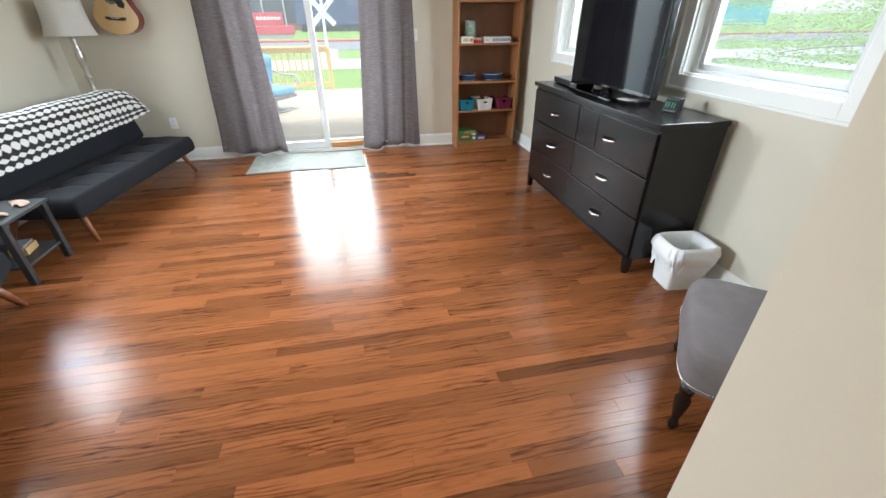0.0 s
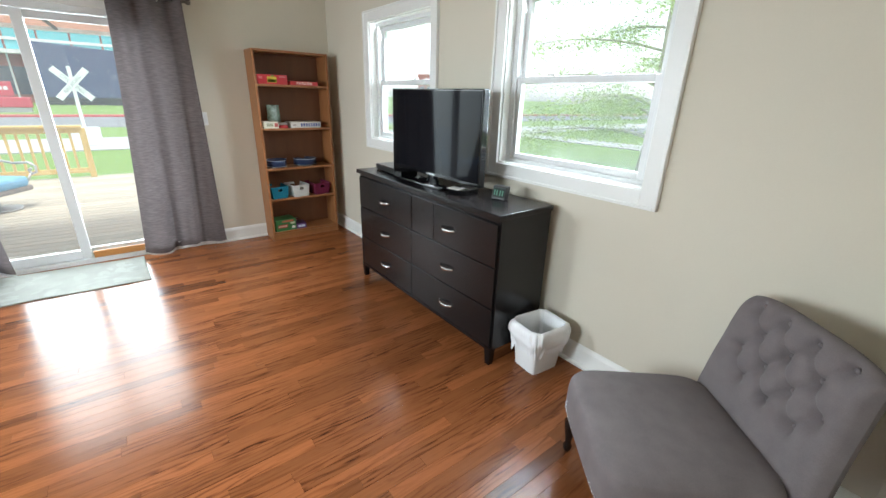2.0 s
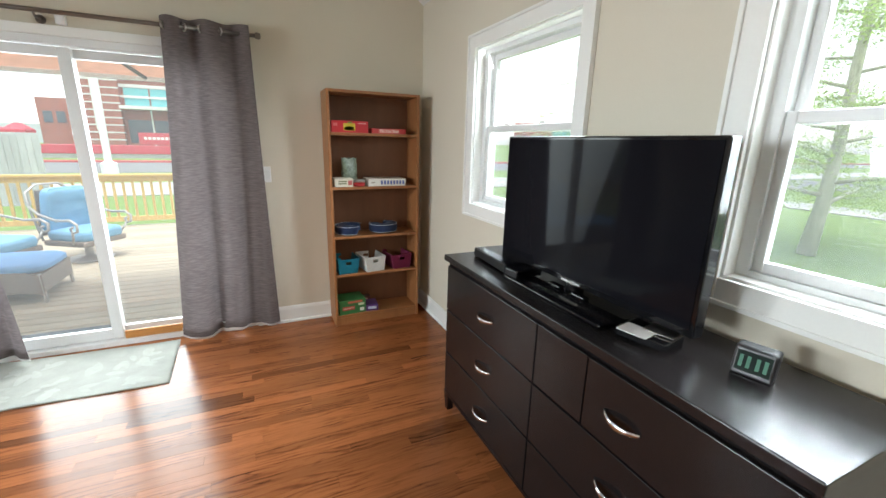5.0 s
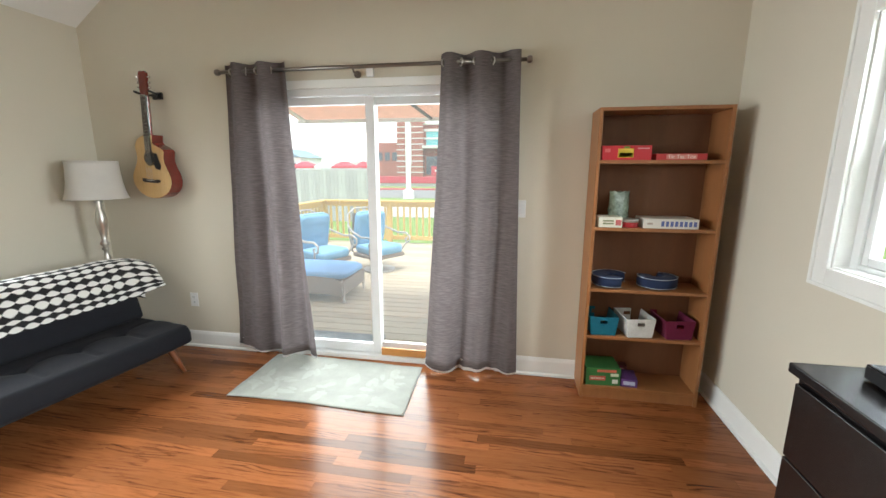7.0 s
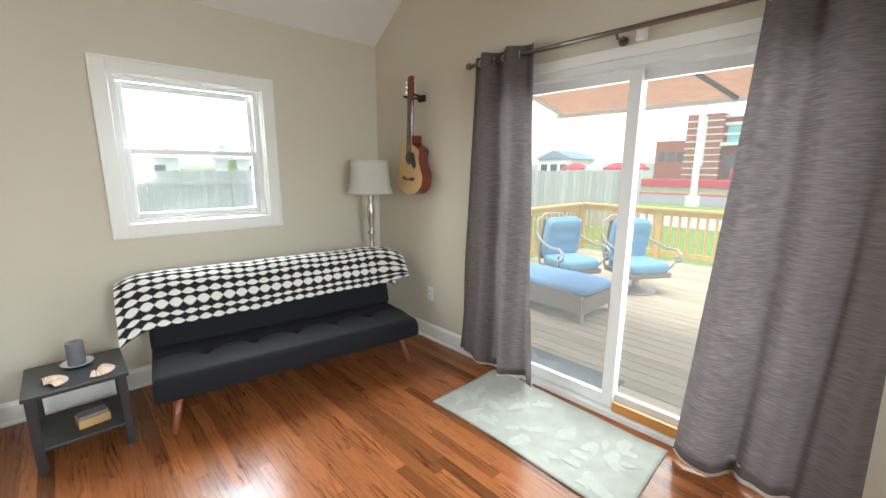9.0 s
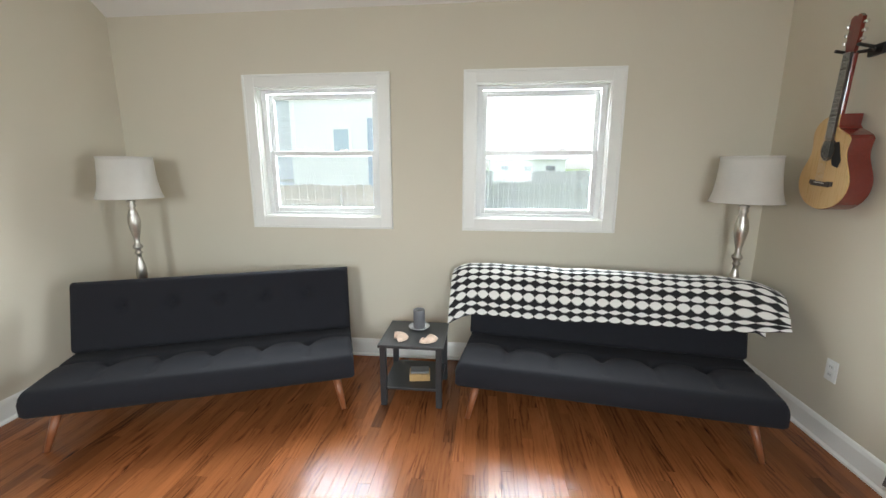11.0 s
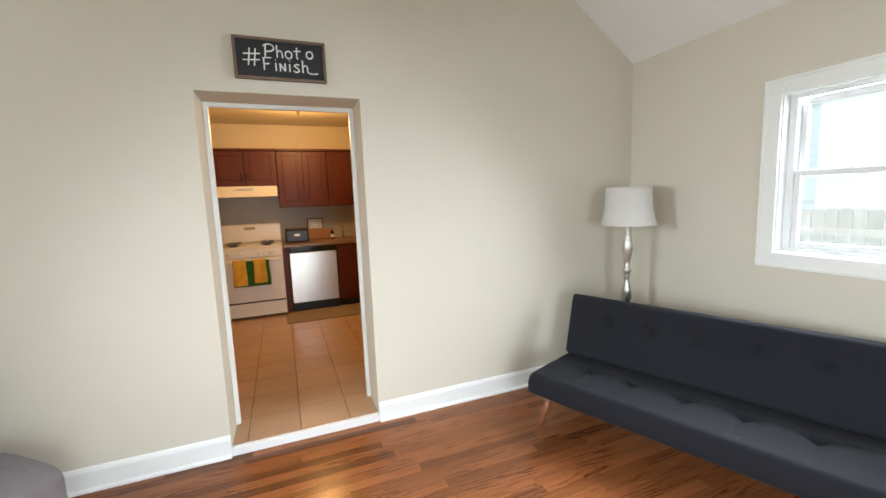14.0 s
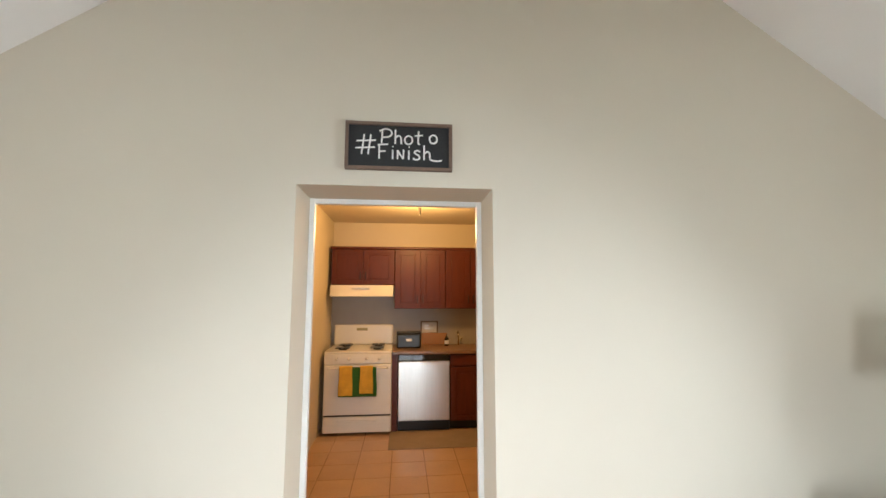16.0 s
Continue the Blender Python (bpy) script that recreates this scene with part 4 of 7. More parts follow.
# ---- throw over the futon's back ----
def lattice_cloth():
    m, n, l, p = tree_of("lattice_throw")
    uv = n.new("ShaderNodeUVMap")
    uv.uv_map = "uv"
    sep = n.new("ShaderNodeSeparateXYZ")
    l.new(uv.outputs[0], sep.inputs[0])
    fu = math_node(n, l, "MULTIPLY", sep.outputs[0], 25.0)
    fv = math_node(n, l, "FRACT", math_node(n, l, "MULTIPLY", sep.outputs[1], 14.0), 0.0)
    lens = math_node(n, l, "ADD", math_node(n, l, "MULTIPLY", math_node(n, l, "ABSOLUTE", math_node(n, l, "COSINE", math_node(n, l, "MULTIPLY", fu, math.pi), 0.0), 0.0), 0.345), 0.03)
    off = math_node(n, l, "ABSOLUTE", math_node(n, l, "SUBTRACT", fv, 0.5), 0.0)
    fz = n.new("ShaderNodeTexNoise")
    fz.inputs["Scale"].default_value, fz.inputs["Detail"].default_value = 160, 2
    tc = n.new("ShaderNodeTexCoord")
    l.new(tc.outputs["Object"], fz.inputs["Vector"])
    s2 = math_node(n, l, "ADD", math_node(n, l, "SUBTRACT", lens, off), math_node(n, l, "MULTIPLY", fz.outputs[0], 0.10))
    ramp = n.new("ShaderNodeValToRGB")
    e = ramp.color_ramp.elements
    e[0].position, e[0].color = 0.0, (0.008, 0.008, 0.010, 1)
    e[1].position, e[1].color = 0.12, (0.80, 0.79, 0.76, 1)
    l.new(s2, ramp.inputs[0])
    l.new(ramp.outputs[0], p.inputs["Base Color"])
    p.inputs["Roughness"].default_value = 0.95
    p.inputs["Sheen Weight"].default_value = 0.3
    bp = n.new("ShaderNodeBump")
    bp.inputs["Strength"].default_value, bp.inputs["Distance"].default_value = 0.6, 0.004
    l.new(fz.outputs[0], bp.inputs["Height"])
    l.new(bp.outputs[0], p.inputs["Normal"])
    return m


throw = thing("throw_blanket", (0.880, 3.335, 0), -98.2, "black and white lattice throw draped over the futon back", "blanket")


def throw_f(u, v):
    x = 0.955 - 1.85 * u
    end_r = max(0.0, (u - 0.90) / 0.10)
    end_l = max(0.0, (0.10 - u) / 0.10)
    path = ((-0.440, 0.480), (-0.462, 0.56), (-0.484, 0.65), (-0.503, 0.725), (-0.535, 0.775), (-0.585, 0.790), (-0.640, 0.765), (-0.668, 0.70), (-0.652, 0.60), (-0.630, 0.50))
    k = v * (len(path) - 1)
    i = min(int(k), len(path) - 2)
    k -= i
    k = k * k * (3 - 2 * k) * 0.5 + k * 0.5
    y = path[i][0] * (1 - k) + path[i + 1][0] * k
    z = path[i][1] * (1 - k) + path[i + 1][1] * k
    n = noise.noise(Vector((5 * u, 3 * v, 1.7)))
    n2 = noise.noise(Vector((16 * u, 6 * v, 5.1)))
    puff = 0.018 + 0.014 * n + 0.006 * n2
    cy, cz = -0.56, 0.60
    d = Vector((y - cy, z - cz)).normalized()
    y, z = y + d.x * puff, z + d.y * puff
    if v < 0.25:
        z += (0.25 - v) / 0.25 * (0.010 + 0.055 * u + 0.008 * math.sin(11 * u))
    y += 0.05 * end_l * (v < 0.4) * (0.4 - v) * 2
    z -= 0.05 * end_r ** 2 + 0.06 * end_l ** 2
    y += 0.04 * end_r ** 2 * (0.5 - v)
    if end_r > 0:
        x -= 0.09 * end_r
        z += 0.10 * end_r ** 2 * max(0.0, 0.3 - v) / 0.3 - 0.02 * end_r ** 3
    return Vector((x, y, z))


bmt = sheet(120, 46, throw_f)
part("cloth", bmt, lattice_cloth(), throw, smooth=True)

# ---- side table and what lies on it ----
tab = thing("side_table", (0.487, 2.252, 0), 0, "small black square end table with a lower shelf", "side table")
M_TABLE = surf("black_table", (0.022, 0.023, 0.025), rough=0.42, spread=0.2, stretch=(2, 14, 2))
part("tabletop", box(-0.200, -0.198, 0.383, 0.200, 0.198, 0.403, 0.003), M_TABLE, tab)
part("shelf", box(-0.180, -0.178, 0.105, 0.180, 0.178, 0.122, 0.003), M_TABLE, tab)
for x in (-0.172, 0.172):
    for y in (-0.170, 0.170):
        part("leg", box(x - 0.018, y - 0.018, 0, x + 0.018, y + 0.018, 0.3825, 0.003), M_TABLE, tab)

dish = thing("candle_dish", (0.405, 2.262, 0.4035), 0, "clear glass plate under the candle on the end table", "dish")
M_DISH = surf("pressed_glass", (0.50, 0.52, 0.54), rough=0.12, bump=0.1, coat=0.8)
part("plate", lathe([(0.0, 0.004), (0.03, 0.004), (0.045, 0.008), (0.062, 0.016), (0.070, 0.018), (0.066, 0.012), (0.045, 0.0), (0.0, 0.0)], 32), M_DISH, dish, smooth=True)
candle = thing("pillar_candle", (0.400, 2.262, 0.4082), 0, "grey pillar candle on a glass plate", "candle")
part("wax", lathe([(0.0, 0.0), (0.036, 0.0), (0.038, 0.003), (0.038, 0.120), (0.036, 0.124), (0.030, 0.124), (0.024, 0.116), (0.0, 0.114)], 28), surf("grey_wax", (0.13, 0.13, 0.14), rough=0.5, spread=0.15, scale=20), candle, smooth=True)
part("wick", tube([(0, 0, 0.113), (0.001, 0, 0.125)], 0.0012, 6), M_BLACK, candle)
M_SHELL = surf("shell", (0.66, 0.50, 0.40), rough=0.45, spread=0.22, scale=30, fine=90, bump=0.3)


def seashell(at, rz, s):
    sh = thing("seashell", at, rz, "flat ribbed pinkish seashell on the end table", "seashell", "seashells on the table")

    def f(u, v):
        a = math.pi * (0.06 + 0.88 * u)
        r = v * s * (1 + 0.05 * math.cos(26 * a)) * (0.75 + 0.35 * math.sin(a))
        return Vector((r * math.cos(a) * 1.15, r * math.sin(a) - 0.3 * s, 0.004 + 0.022 * math.sin(math.pi * min(1, v * 0.96)) * (0.8 + 0.2 * math.cos(26 * a))))

    part("shell", sheet(54, 10, f, 0.003), M_SHELL, sh, smooth=True)


seashell((0.575, 2.158, 0.4035), 20, 0.078)
seashell((0.590, 2.345, 0.4035), -35, 0.070)
coas = thing("coaster_box", (0.530, 2.285, 0.1225), 8, "pale wooden box of grey coasters on the table shelf", "box")
part("tray", box(-0.035, -0.065, 0, 0.055, 0.065, 0.045, 0.003), surf("pale_wood", (0.46, 0.30, 0.13), rough=0.5, stretch=(1, 10, 10)), coas)
part("coasters", box(-0.028, -0.058, 0.0455, 0.045, 0.058, 0.060, 0.003), surf("grey_felt", (0.20, 0.20, 0.20), rough=0.8), coas)

# ---- guitar on its hanger ----
def guitar():
    g = thing("acoustic_guitar", (0.600, 4.435, 1.232), 0, "natural-top cutaway acoustic guitar with red sides on a wall hanger", "guitar")
    g.matrix_world = pose(0.590, 4.435, 1.232, 0, 3.5, -7)
    M_TOP = surf("spruce_top", (0.62, 0.40, 0.17), rough=0.28, spread=0.07, stretch=(60, 1, 1), coat=0.4)
    M_SIDE = surf("red_mahogany", (0.16, 0.018, 0.012), rough=0.2, spread=0.2, coat=0.6)
    M_NECK = surf("dark_rosewood", (0.030, 0.016, 0.010), rough=0.4, spread=0.2, stretch=(10, 10, 1))

    def outline(scale=1.0):
        pts = []
        for i in range(72):
            a = 2 * math.pi * i / 72
            s, c = math.sin(a), math.cos(a)
            z = 0.235 - 0.235 * c
            t = z / 0.47
            half = 0.190 * math.sqrt(max(0.0, 1 - ((t - 0.30) / 0.36) ** 2)) if t < 0.30 else None
            if t < 0.30:
                half = 0.190 * math.sqrt(max(0.0, 1 - ((0.30 - t) / 0.30) ** 2))
            elif t < 0.64:
                k = (t - 0.30) / 0.34
                half = 0.190 - 0.062 * (0.5 - 0.5 * math.cos(math.pi * k))
            elif t < 0.80:
                k = (t - 0.64) / 0.16
                half = 0.128 + 0.012 * (0.5 - 0.5 * math.cos(math.pi * k))
            else:
                k = (t - 0.80) / 0.20
                half = 0.140 * math.sqrt(max(0.0, 1 - k * k)) if s < 0 else 0.140 * max(0.0, 1 - k) ** 0.8
            if s > 0 and t > 0.76:
                half = max(0.026, half - 0.085 * min(1.0, (t - 0.76) / 0.12))
            x = (1 if s > 0 else -1) * half
            pts.append((x * scale, (z - 0.2) * scale + 0.2))
        return pts

    def plate(pts, y0, y1):
        bm = bmesh.new()
        a = [bm.verts.new((x, y0, z)) for x, z in pts]
        b = [bm.verts.new((x, y1, z)) for x, z in pts]
        bm.faces.new(a)
        bm.faces.new(b[::-1])
        for i in range(len(pts)):
            j = (i + 1) % len(pts)
            bm.faces.new((a[i], b[i], b[j], a[j]))
        bmesh.ops.remove_doubles(bm, verts=bm.verts, dist=0.0004)
        bmesh.ops.recalc_face_normals(bm, faces=bm.faces)
        return bm

    part("sides", plate(outline(), -0.040, 0.050), M_SIDE, g, "glossy red sides and back")
    part("soundboard", plate(outline(0.985), -0.046, -0.0405), M_TOP, g, "pale spruce soundboard")
    part("soundhole", lathe([(0.0, -0.0475), (0.044, -0.0475), (0.044, -0.0465)], 28, (0, 0, 0.300), "Y"), M_BLACK, g)
    part("rosette", lathe([(0.046, -0.0475), (0.056, -0.0475), (0.056, -0.0465), (0.046, -0.0465), (0.046, -0.0475)], 28, (0, 0, 0.300), "Y", False), M_NECK, g)
    bm = bmesh.new()
    pk = [(0.040, 0.335), (0.050, 0.29), (0.036, 0.258), (0.05, 0.225), (0.095, 0.215), (0.108, 0.25), (0.085, 0.30), (0.07, 0.34)]
    bm.faces.new([bm.verts.new((x, -0.0478, z)) for x, z in pk])
    bmesh.ops.solidify(bm, geom=bm.faces[:], thickness=0.001)
    part("pickguard", bm, M_BLACK, g, "black pickguard")
    bm = box(-0.070, -0.056, 0.118, 0.070, -0.0462, 0.142, 0.004)
    for s in (-1, 1):
        add_box(bm, s * 0.066 - 0.022, -0.052, 0.124, s * 0.066 + 0.022, -0.0463, 0.146, 0.003)
    part("bridge", bm, M_NECK, g)
    part("saddle", box(-0.038, -0.059, 0.134, 0.038, -0.0562, 0.137), M_WHITE, g)
    part("fingerboard", box(-0.026, -0.058, 0.350, 0.026, -0.0465, 0.745, 0.002), M_NECK, g)
    part("neck", box(-0.024, -0.0464, 0.455, 0.024, -0.022, 0.745, 0.008), M_SIDE, g)
    for k in range(17):
        z = 0.745 - 0.395 * (1 - 2 ** (-k / 9.0)) / (1 - 2 ** (-17 / 9.0))
        part("fret", box(-0.0255, -0.0590, z - 0.001, 0.0255, -0.0581, z + 0.001), M_CHROME, g)
    bm = bmesh.new()
    hd = [(-0.024, 0.745), (0.024, 0.745), (0.036, 0.775), (0.038, 0.895), (0.018, 0.910), (0.0, 0.904), (-0.018, 0.910), (-0.038, 0.895), (-0.036, 0.775)]
    part("headstock", plate(hd, -0.050, -0.034), M_SIDE, g, "red headstock")
    for s in (-1, 1):
        for k in range(3):
            bm = lathe([(0.004, 0.0), (0.004, 0.012 * s), (0.009, 0.014 * s), (0.009, 0.026 * s), (0.0, 0.028 * s)], 10, (s * 0.038, -0.042, 0.795 + 0.036 * k), "X")
            part("tuner", bm, M_CHROME, g)
    bm = bmesh.new()
    for k in range(6):
        x = -0.021 + 0.0084 * k
        add_tube(bm, [(x * 1.25, -0.0602, 0.136), (x, -0.0604, 0.748)], 0.0006, 4)
    part("strings", bm, M_STEEL, g)
    h = thing("guitar_hanger", (0.640, YN, 1.985), 0, "black wall hanger holding the guitar neck", "wall hanger")
    part("wall_plate", box(-0.04, -0.020, -0.025, 0.04, -0.001, 0.025, 0.004), M_BLACK, h)
    part("yoke", tube([(-0.062, -0.145, 0.012), (-0.058, -0.085, 0.0), (0.0, -0.0215, 0.0), (0.058, -0.075, 0.0), (0.062, -0.145, 0.012)], 0.008, 8), M_BLACK, h)


guitar()

# ---- small fixtures on the walls ----
sw = thing("light_switch", (3.328, YN, 1.193), 0, "white double rocker light switch on the wall", "light switch")
part("plate", box(-0.040, -0.007, -0.058, 0.040, -0.001, 0.058, 0.003), M_WHITE, sw)
for x in (-0.019, 0.019):
    part("rocker", box(x - 0.0155, -0.011, -0.034, x + 0.0155, -0.0072, 0.034, 0.002), M_VINYL, sw)
ou = thing("wall_outlet", (0.735, YN, 0.402), 0, "white double wall outlet near the floor", "outlet")
part("plate", box(-0.036, -0.007, -0.058, 0.036, -0.001, 0.058, 0.003), M_WHITE, ou)
for z in (-0.022, 0.022):
    bm = box(-0.016, -0.010, z - 0.014, 0.016, -0.0072, z + 0.014, 0.004)
    part("socket", bm, M_VINYL, ou)
    for x in (-0.006, 0.006):
        part("slot", box(x - 0.001, -0.0112, z - 0.005, x + 0.001, -0.0102, z + 0.005), M_BLACK, ou)

sign = thing("chalkboard_sign", (2.643, -0.049, 2.288), 0, "framed black chalkboard sign lettered in white chalk over the doorway", "sign")
M_FRAME = surf("weathered_frame", (0.16, 0.105, 0.075), rough=0.6, spread=0.25, stretch=(12, 3, 12))
part("board", box(-0.232, 0.004, -0.100, 0.232, 0.014, 0.100), surf("chalkboard", (0.018, 0.019, 0.020), rough=0.7, spread=0.35, scale=5), sign)
for x0, z0, x1, z1 in ((-0.244, -0.112, 0.244, -0.097), (-0.244, 0.097, 0.244, 0.112), (-0.244, -0.097, -0.229, 0.097), (0.229, -0.097, 0.244, 0.097)):
    part("frame_strip", box(x0, 0.0, z0, x1, 0.026, z1, 0.002), M_FRAME, sign)
M_CHALK = surf("chalk", (0.80, 0.80, 0.78), rough=0.95, spread=0.15, scale=60)


GLYPHS = {
    "#": (((0.30, 0.0), (0.42, 1.0)), ((0.62, 0.0), (0.74, 1.0)), ((0.05, 0.66), (1.0, 0.72)), ((0.0, 0.30), (0.95, 0.36))),
    "P": (((0.10, 0.0), (0.16, 1.0)), ((-0.05, 0.86), (0.35, 1.05), (0.72, 0.95), (0.80, 0.70), (0.60, 0.50), (0.15, 0.44))),
    "h": (((0.10, 1.0), (0.10, 0.0)), ((0.10, 0.40), (0.30, 0.58), (0.48, 0.46), (0.52, 0.0))),
    "o": (((0.30, 0.62), (0.06, 0.45), (0.08, 0.12), (0.30, 0.0), (0.54, 0.16), (0.52, 0.48), (0.30, 0.62)),),
    "t": (((0.28, 0.95), (0.24, 0.15), (0.36, 0.02)), ((0.0, 0.62), (0.58, 0.68))),
    "F": (((0.10, 0.0), (0.10, 1.0)), ((0.0, 0.95), (0.70, 1.02)), ((0.10, 0.50), (0.52, 0.54))),
    "i": (((0.15, 0.62), (0.15, 0.0)), ((0.14, 0.84), (0.19, 0.88))),
    "n": (((0.08, 0.62), (0.08, 0.0)), ((0.08, 0.60), (0.46, 0.02)), ((0.46, 0.02), (0.48, 0.66))),
    "s": (((0.50, 0.56), (0.28, 0.64), (0.10, 0.48), (0.40, 0.28), (0.44, 0.08), (0.20, 0.0), (0.02, 0.10)),),
    "y": (((0.10, 1.0), (0.10, 0.0)), ((0.10, 0.40), (0.30, 0.58), (0.48, 0.46), (0.52, 0.05), (0.95, -0.06), (1.30, 0.0))),
}


def chalk(word, x, z, size, step):
    """Hand-drawn strokes, letter by letter, from x to the reader's right."""
    for ch_, k in zip(word, step):
        bm = bmesh.new()
        for stroke in GLYPHS[ch_]:
            pts = [Vector((x - size * a, 0.0155, z + size * b)) for a, b in stroke]
            fine = []
            for i in range(len(pts) - 1):
                p0, p1, p2, p3 = pts[max(i - 1, 0)], pts[i], pts[i + 1], pts[min(i + 2, len(pts) - 1)]
                for j in range(5):
                    q = j / 5
                    fine.append(0.5 * ((2 * p1) + (p2 - p0) * q + (2 * p0 - 5 * p1 + 4 * p2 - p3) * q * q + (3 * p1 - p0 - 3 * p2 + p3) * q ** 3))
            fine.append(pts[-1])
            add_tube(bm, fine, 0.0041, 6)
        part("letter", bm, M_CHALK, sign)
        x -= size * k


chalk("#", 0.198, -0.040, 0.092, (1,))
chalk("Phot", 0.088, 0.012, 0.066, (0.95, 0.72, 0.72, 0.92))
chalk("o", -0.136, 0.020, 0.066, (1,))
chalk("Finisy", 0.098, -0.060, 0.068, (0.85, 0.40, 0.68, 0.42, 0.66, 1))

# ---- things on the dresser ----
cb = thing("cable_box", (4.330, 2.760, DH), -4, "flat black cable box on the dresser", "cable box")
part("case", box(-0.095, -0.160, 0.004, 0.095, 0.160, 0.046, 0.004), M_GLOSS, cb)
part("front_panel", box(-0.098, -0.155, 0.008, -0.0953, 0.155, 0.042), M_BLACK, cb)
for x in (-0.07, 0.07):
    for y in (-0.11, 0.11):
        part("foot", lathe([(0.008, 0.0), (0.008, 0.004)], 10, (x, y, 0)), M_BLACK, cb)
rm = thing("modem", (4.262, 2.560, DH), 8, "small glossy black modem beside the cable box", "modem")
part("case", box(-0.045, -0.040, 0.0, 0.060, 0.038, 0.040, 0.005), M_GLOSS, rm)
part("front_panel", box(-0.0475, -0.036, 0.006, -0.0453, 0.034, 0.034), M_BLACK, rm)
st = thing("media_player", (4.300, 1.935, DH), 12, "small black media box with papers on top", "media player")
part("case", box(-0.060, -0.075, 0.0, 0.060, 0.075, 0.026, 0.004), M_GLOSS, st)
for i, (a, b) in enumerate(((-0.045, 0.020), (0.012, -0.03))):
    part("card", box(a - 0.03, b - 0.045, 0.0265 + 0.003 * i, a + 0.04, b + 0.045, 0.029 + 0.003 * i), M_WHITE if i == 0 else M_STEEL, st)
ck = thing("digital_clock", (4.368, 1.686, DH), 14, "small black digital clock with a green display", "clock")
bm = box(-0.022, -0.045, 0.0, 0.022, 0.045, 0.075, 0.006)
for v in bm.verts:
    v.co.x += 0.25 * v.co.z
part("case", bm, M_BLACK, ck)
M_LCD = surf("lcd", (0.012, 0.020, 0.017), rough=0.6, spec=0.1)
bm = box(-0.0245, -0.037, 0.014, -0.0228, 0.037, 0.064)
for v in bm.verts:
    v.co.x += 0.25 * v.co.z
lcd = part("display", bm, M_LCD, ck, "grey-green display")
bm = bmesh.new()
for y in (-0.026, -0.010, 0.010, 0.026):
    add_box(bm, -0.0256, y - 0.004, 0.024, -0.0248, y + 0.004, 0.054)
for v in bm.verts:
    v.co.x += 0.25 * v.co.z
part("digit", bm, surf("lcd_digit", (0.10, 0.22, 0.16), rough=0.6, spec=0.1), lcd)

# ---- on the bookcase ----
def game_box(name, x0, x1, y0, z, h, d, rgb, label, bars=(), text=None, rz=0.0):
    g = thing(name, ((x0 + x1) / 2, y0 + d / 2, z), rz, label, "board game")
    w = (x1 - x0) / 2
    part("box", box(-w, -d / 2, 0, w, d / 2, h, 0.002), surf(name + "_card", rgb, rough=0.35, spread=0.06), g)
    for bx, bz, bw, bh, col in bars:
        part("print", box(bx - bw / 2, -d / 2 - 0.0012, bz - bh / 2, bx + bw / 2, -d / 2 - 0.0002, bz + bh / 2), surf("print_ink", col, rough=0.4, spread=0.1), g)
    if text:
        body, size, col, tx, tz = text
        text_part(body, size, surf("letter_ink", col, rough=0.4), g, Matrix.Translation((tx, -d / 2 - 0.002, tz)) @ pose(0, 0, 0, 90, 0, 0), "lettering", "printed words")


Z1, Z2, Z3, Z4, Z5 = SHELVES
game_box("game_box", 3.782, 4.052, 4.262, Z1, 0.082, 0.19, (0.50, 0.018, 0.030), "red board game box on the top shelf",
         [(-0.005, 0.040, 0.085, 0.050, (0.55, 0.42, 0.03)), (-0.005, 0.030, 0.070, 0.022, (0.12, 0.30, 0.03)), (-0.105, 0.055, 0.03, 0.02, (0.60, 0.15, 0.15)), (0.09, 0.066, 0.06, 0.006, (0.62, 0.3, 0.3)), (0.0, 0.072, 0.03, 0.010, (0.10, 0.25, 0.03))])
game_box("game_box", 4.078, 4.345, 4.262, Z1, 0.036, 0.15, (0.50, 0.030, 0.035), "flat red game box lettered in white", [(0.0, 0.018, 0.16, 0.026, (0.62, 0.22, 0.20))], ("Tic Tac Toe", 0.030, (0.80, 0.72, 0.66), 0.0, 0.018))
game_box("game_box", 3.786, 3.924, 4.256, Z2, 0.062, 0.13, (0.66, 0.64, 0.54), "cream card game box on the second shelf",
         [(-0.012, 0.040, 0.062, 0.010, (0.20, 0.22, 0.12)), (-0.012, 0.024, 0.062, 0.010, (0.20, 0.22, 0.12)), (0.046, 0.030, 0.032, 0.034, (0.45, 0.10, 0.10))], None, 3)
game_box("game_box", 4.046, 4.345, 4.262, Z2, 0.056, 0.18, (0.70, 0.69, 0.64), "long white board game box with blue print",
         [(-0.045 + 0.025 * i, 0.028, 0.016, 0.030, (0.10, 0.14, 0.36)) for i in range(8)] + [(-0.115, 0.028, 0.03, 0.012, (0.4, 0.35, 0.3))])
tin = thing("round_tin", (3.980, 4.315, Z2), 0, "red round tin with a pale lid on the shelf", "tin")
part("can", lathe([(0.0, 0.0), (0.050, 0.0), (0.051, 0.003), (0.051, 0.034), (0.0, 0.034)], 28), surf("red_tin", (0.36, 0.012, 0.018), rough=0.3), tin, smooth=True)
part("lid", lathe([(0.052, 0.030), (0.053, 0.045), (0.051, 0.048), (0.0, 0.048)], 28), surf("tin_lid", (0.45, 0.42, 0.40), rough=0.3, metal=0.6), tin, smooth=True)
pouch = thing("plastic_pouch", (3.930, 4.400, Z2), 8, "standing clear green plastic pouch of game pieces", "pouch")


def pouch_f(u, v):
    a = 2 * math.pi * u
    r = 0.062 + 0.006 * noise.noise(Vector((3 * u, 5 * v, 0)))
    th = 0.040 * (1 - v) ** 0.7 + 0.003
    return Vector((r * math.cos(a), th * math.sin(a), 0.205 * v + 0.006 * math.sin(5 * a) * v))


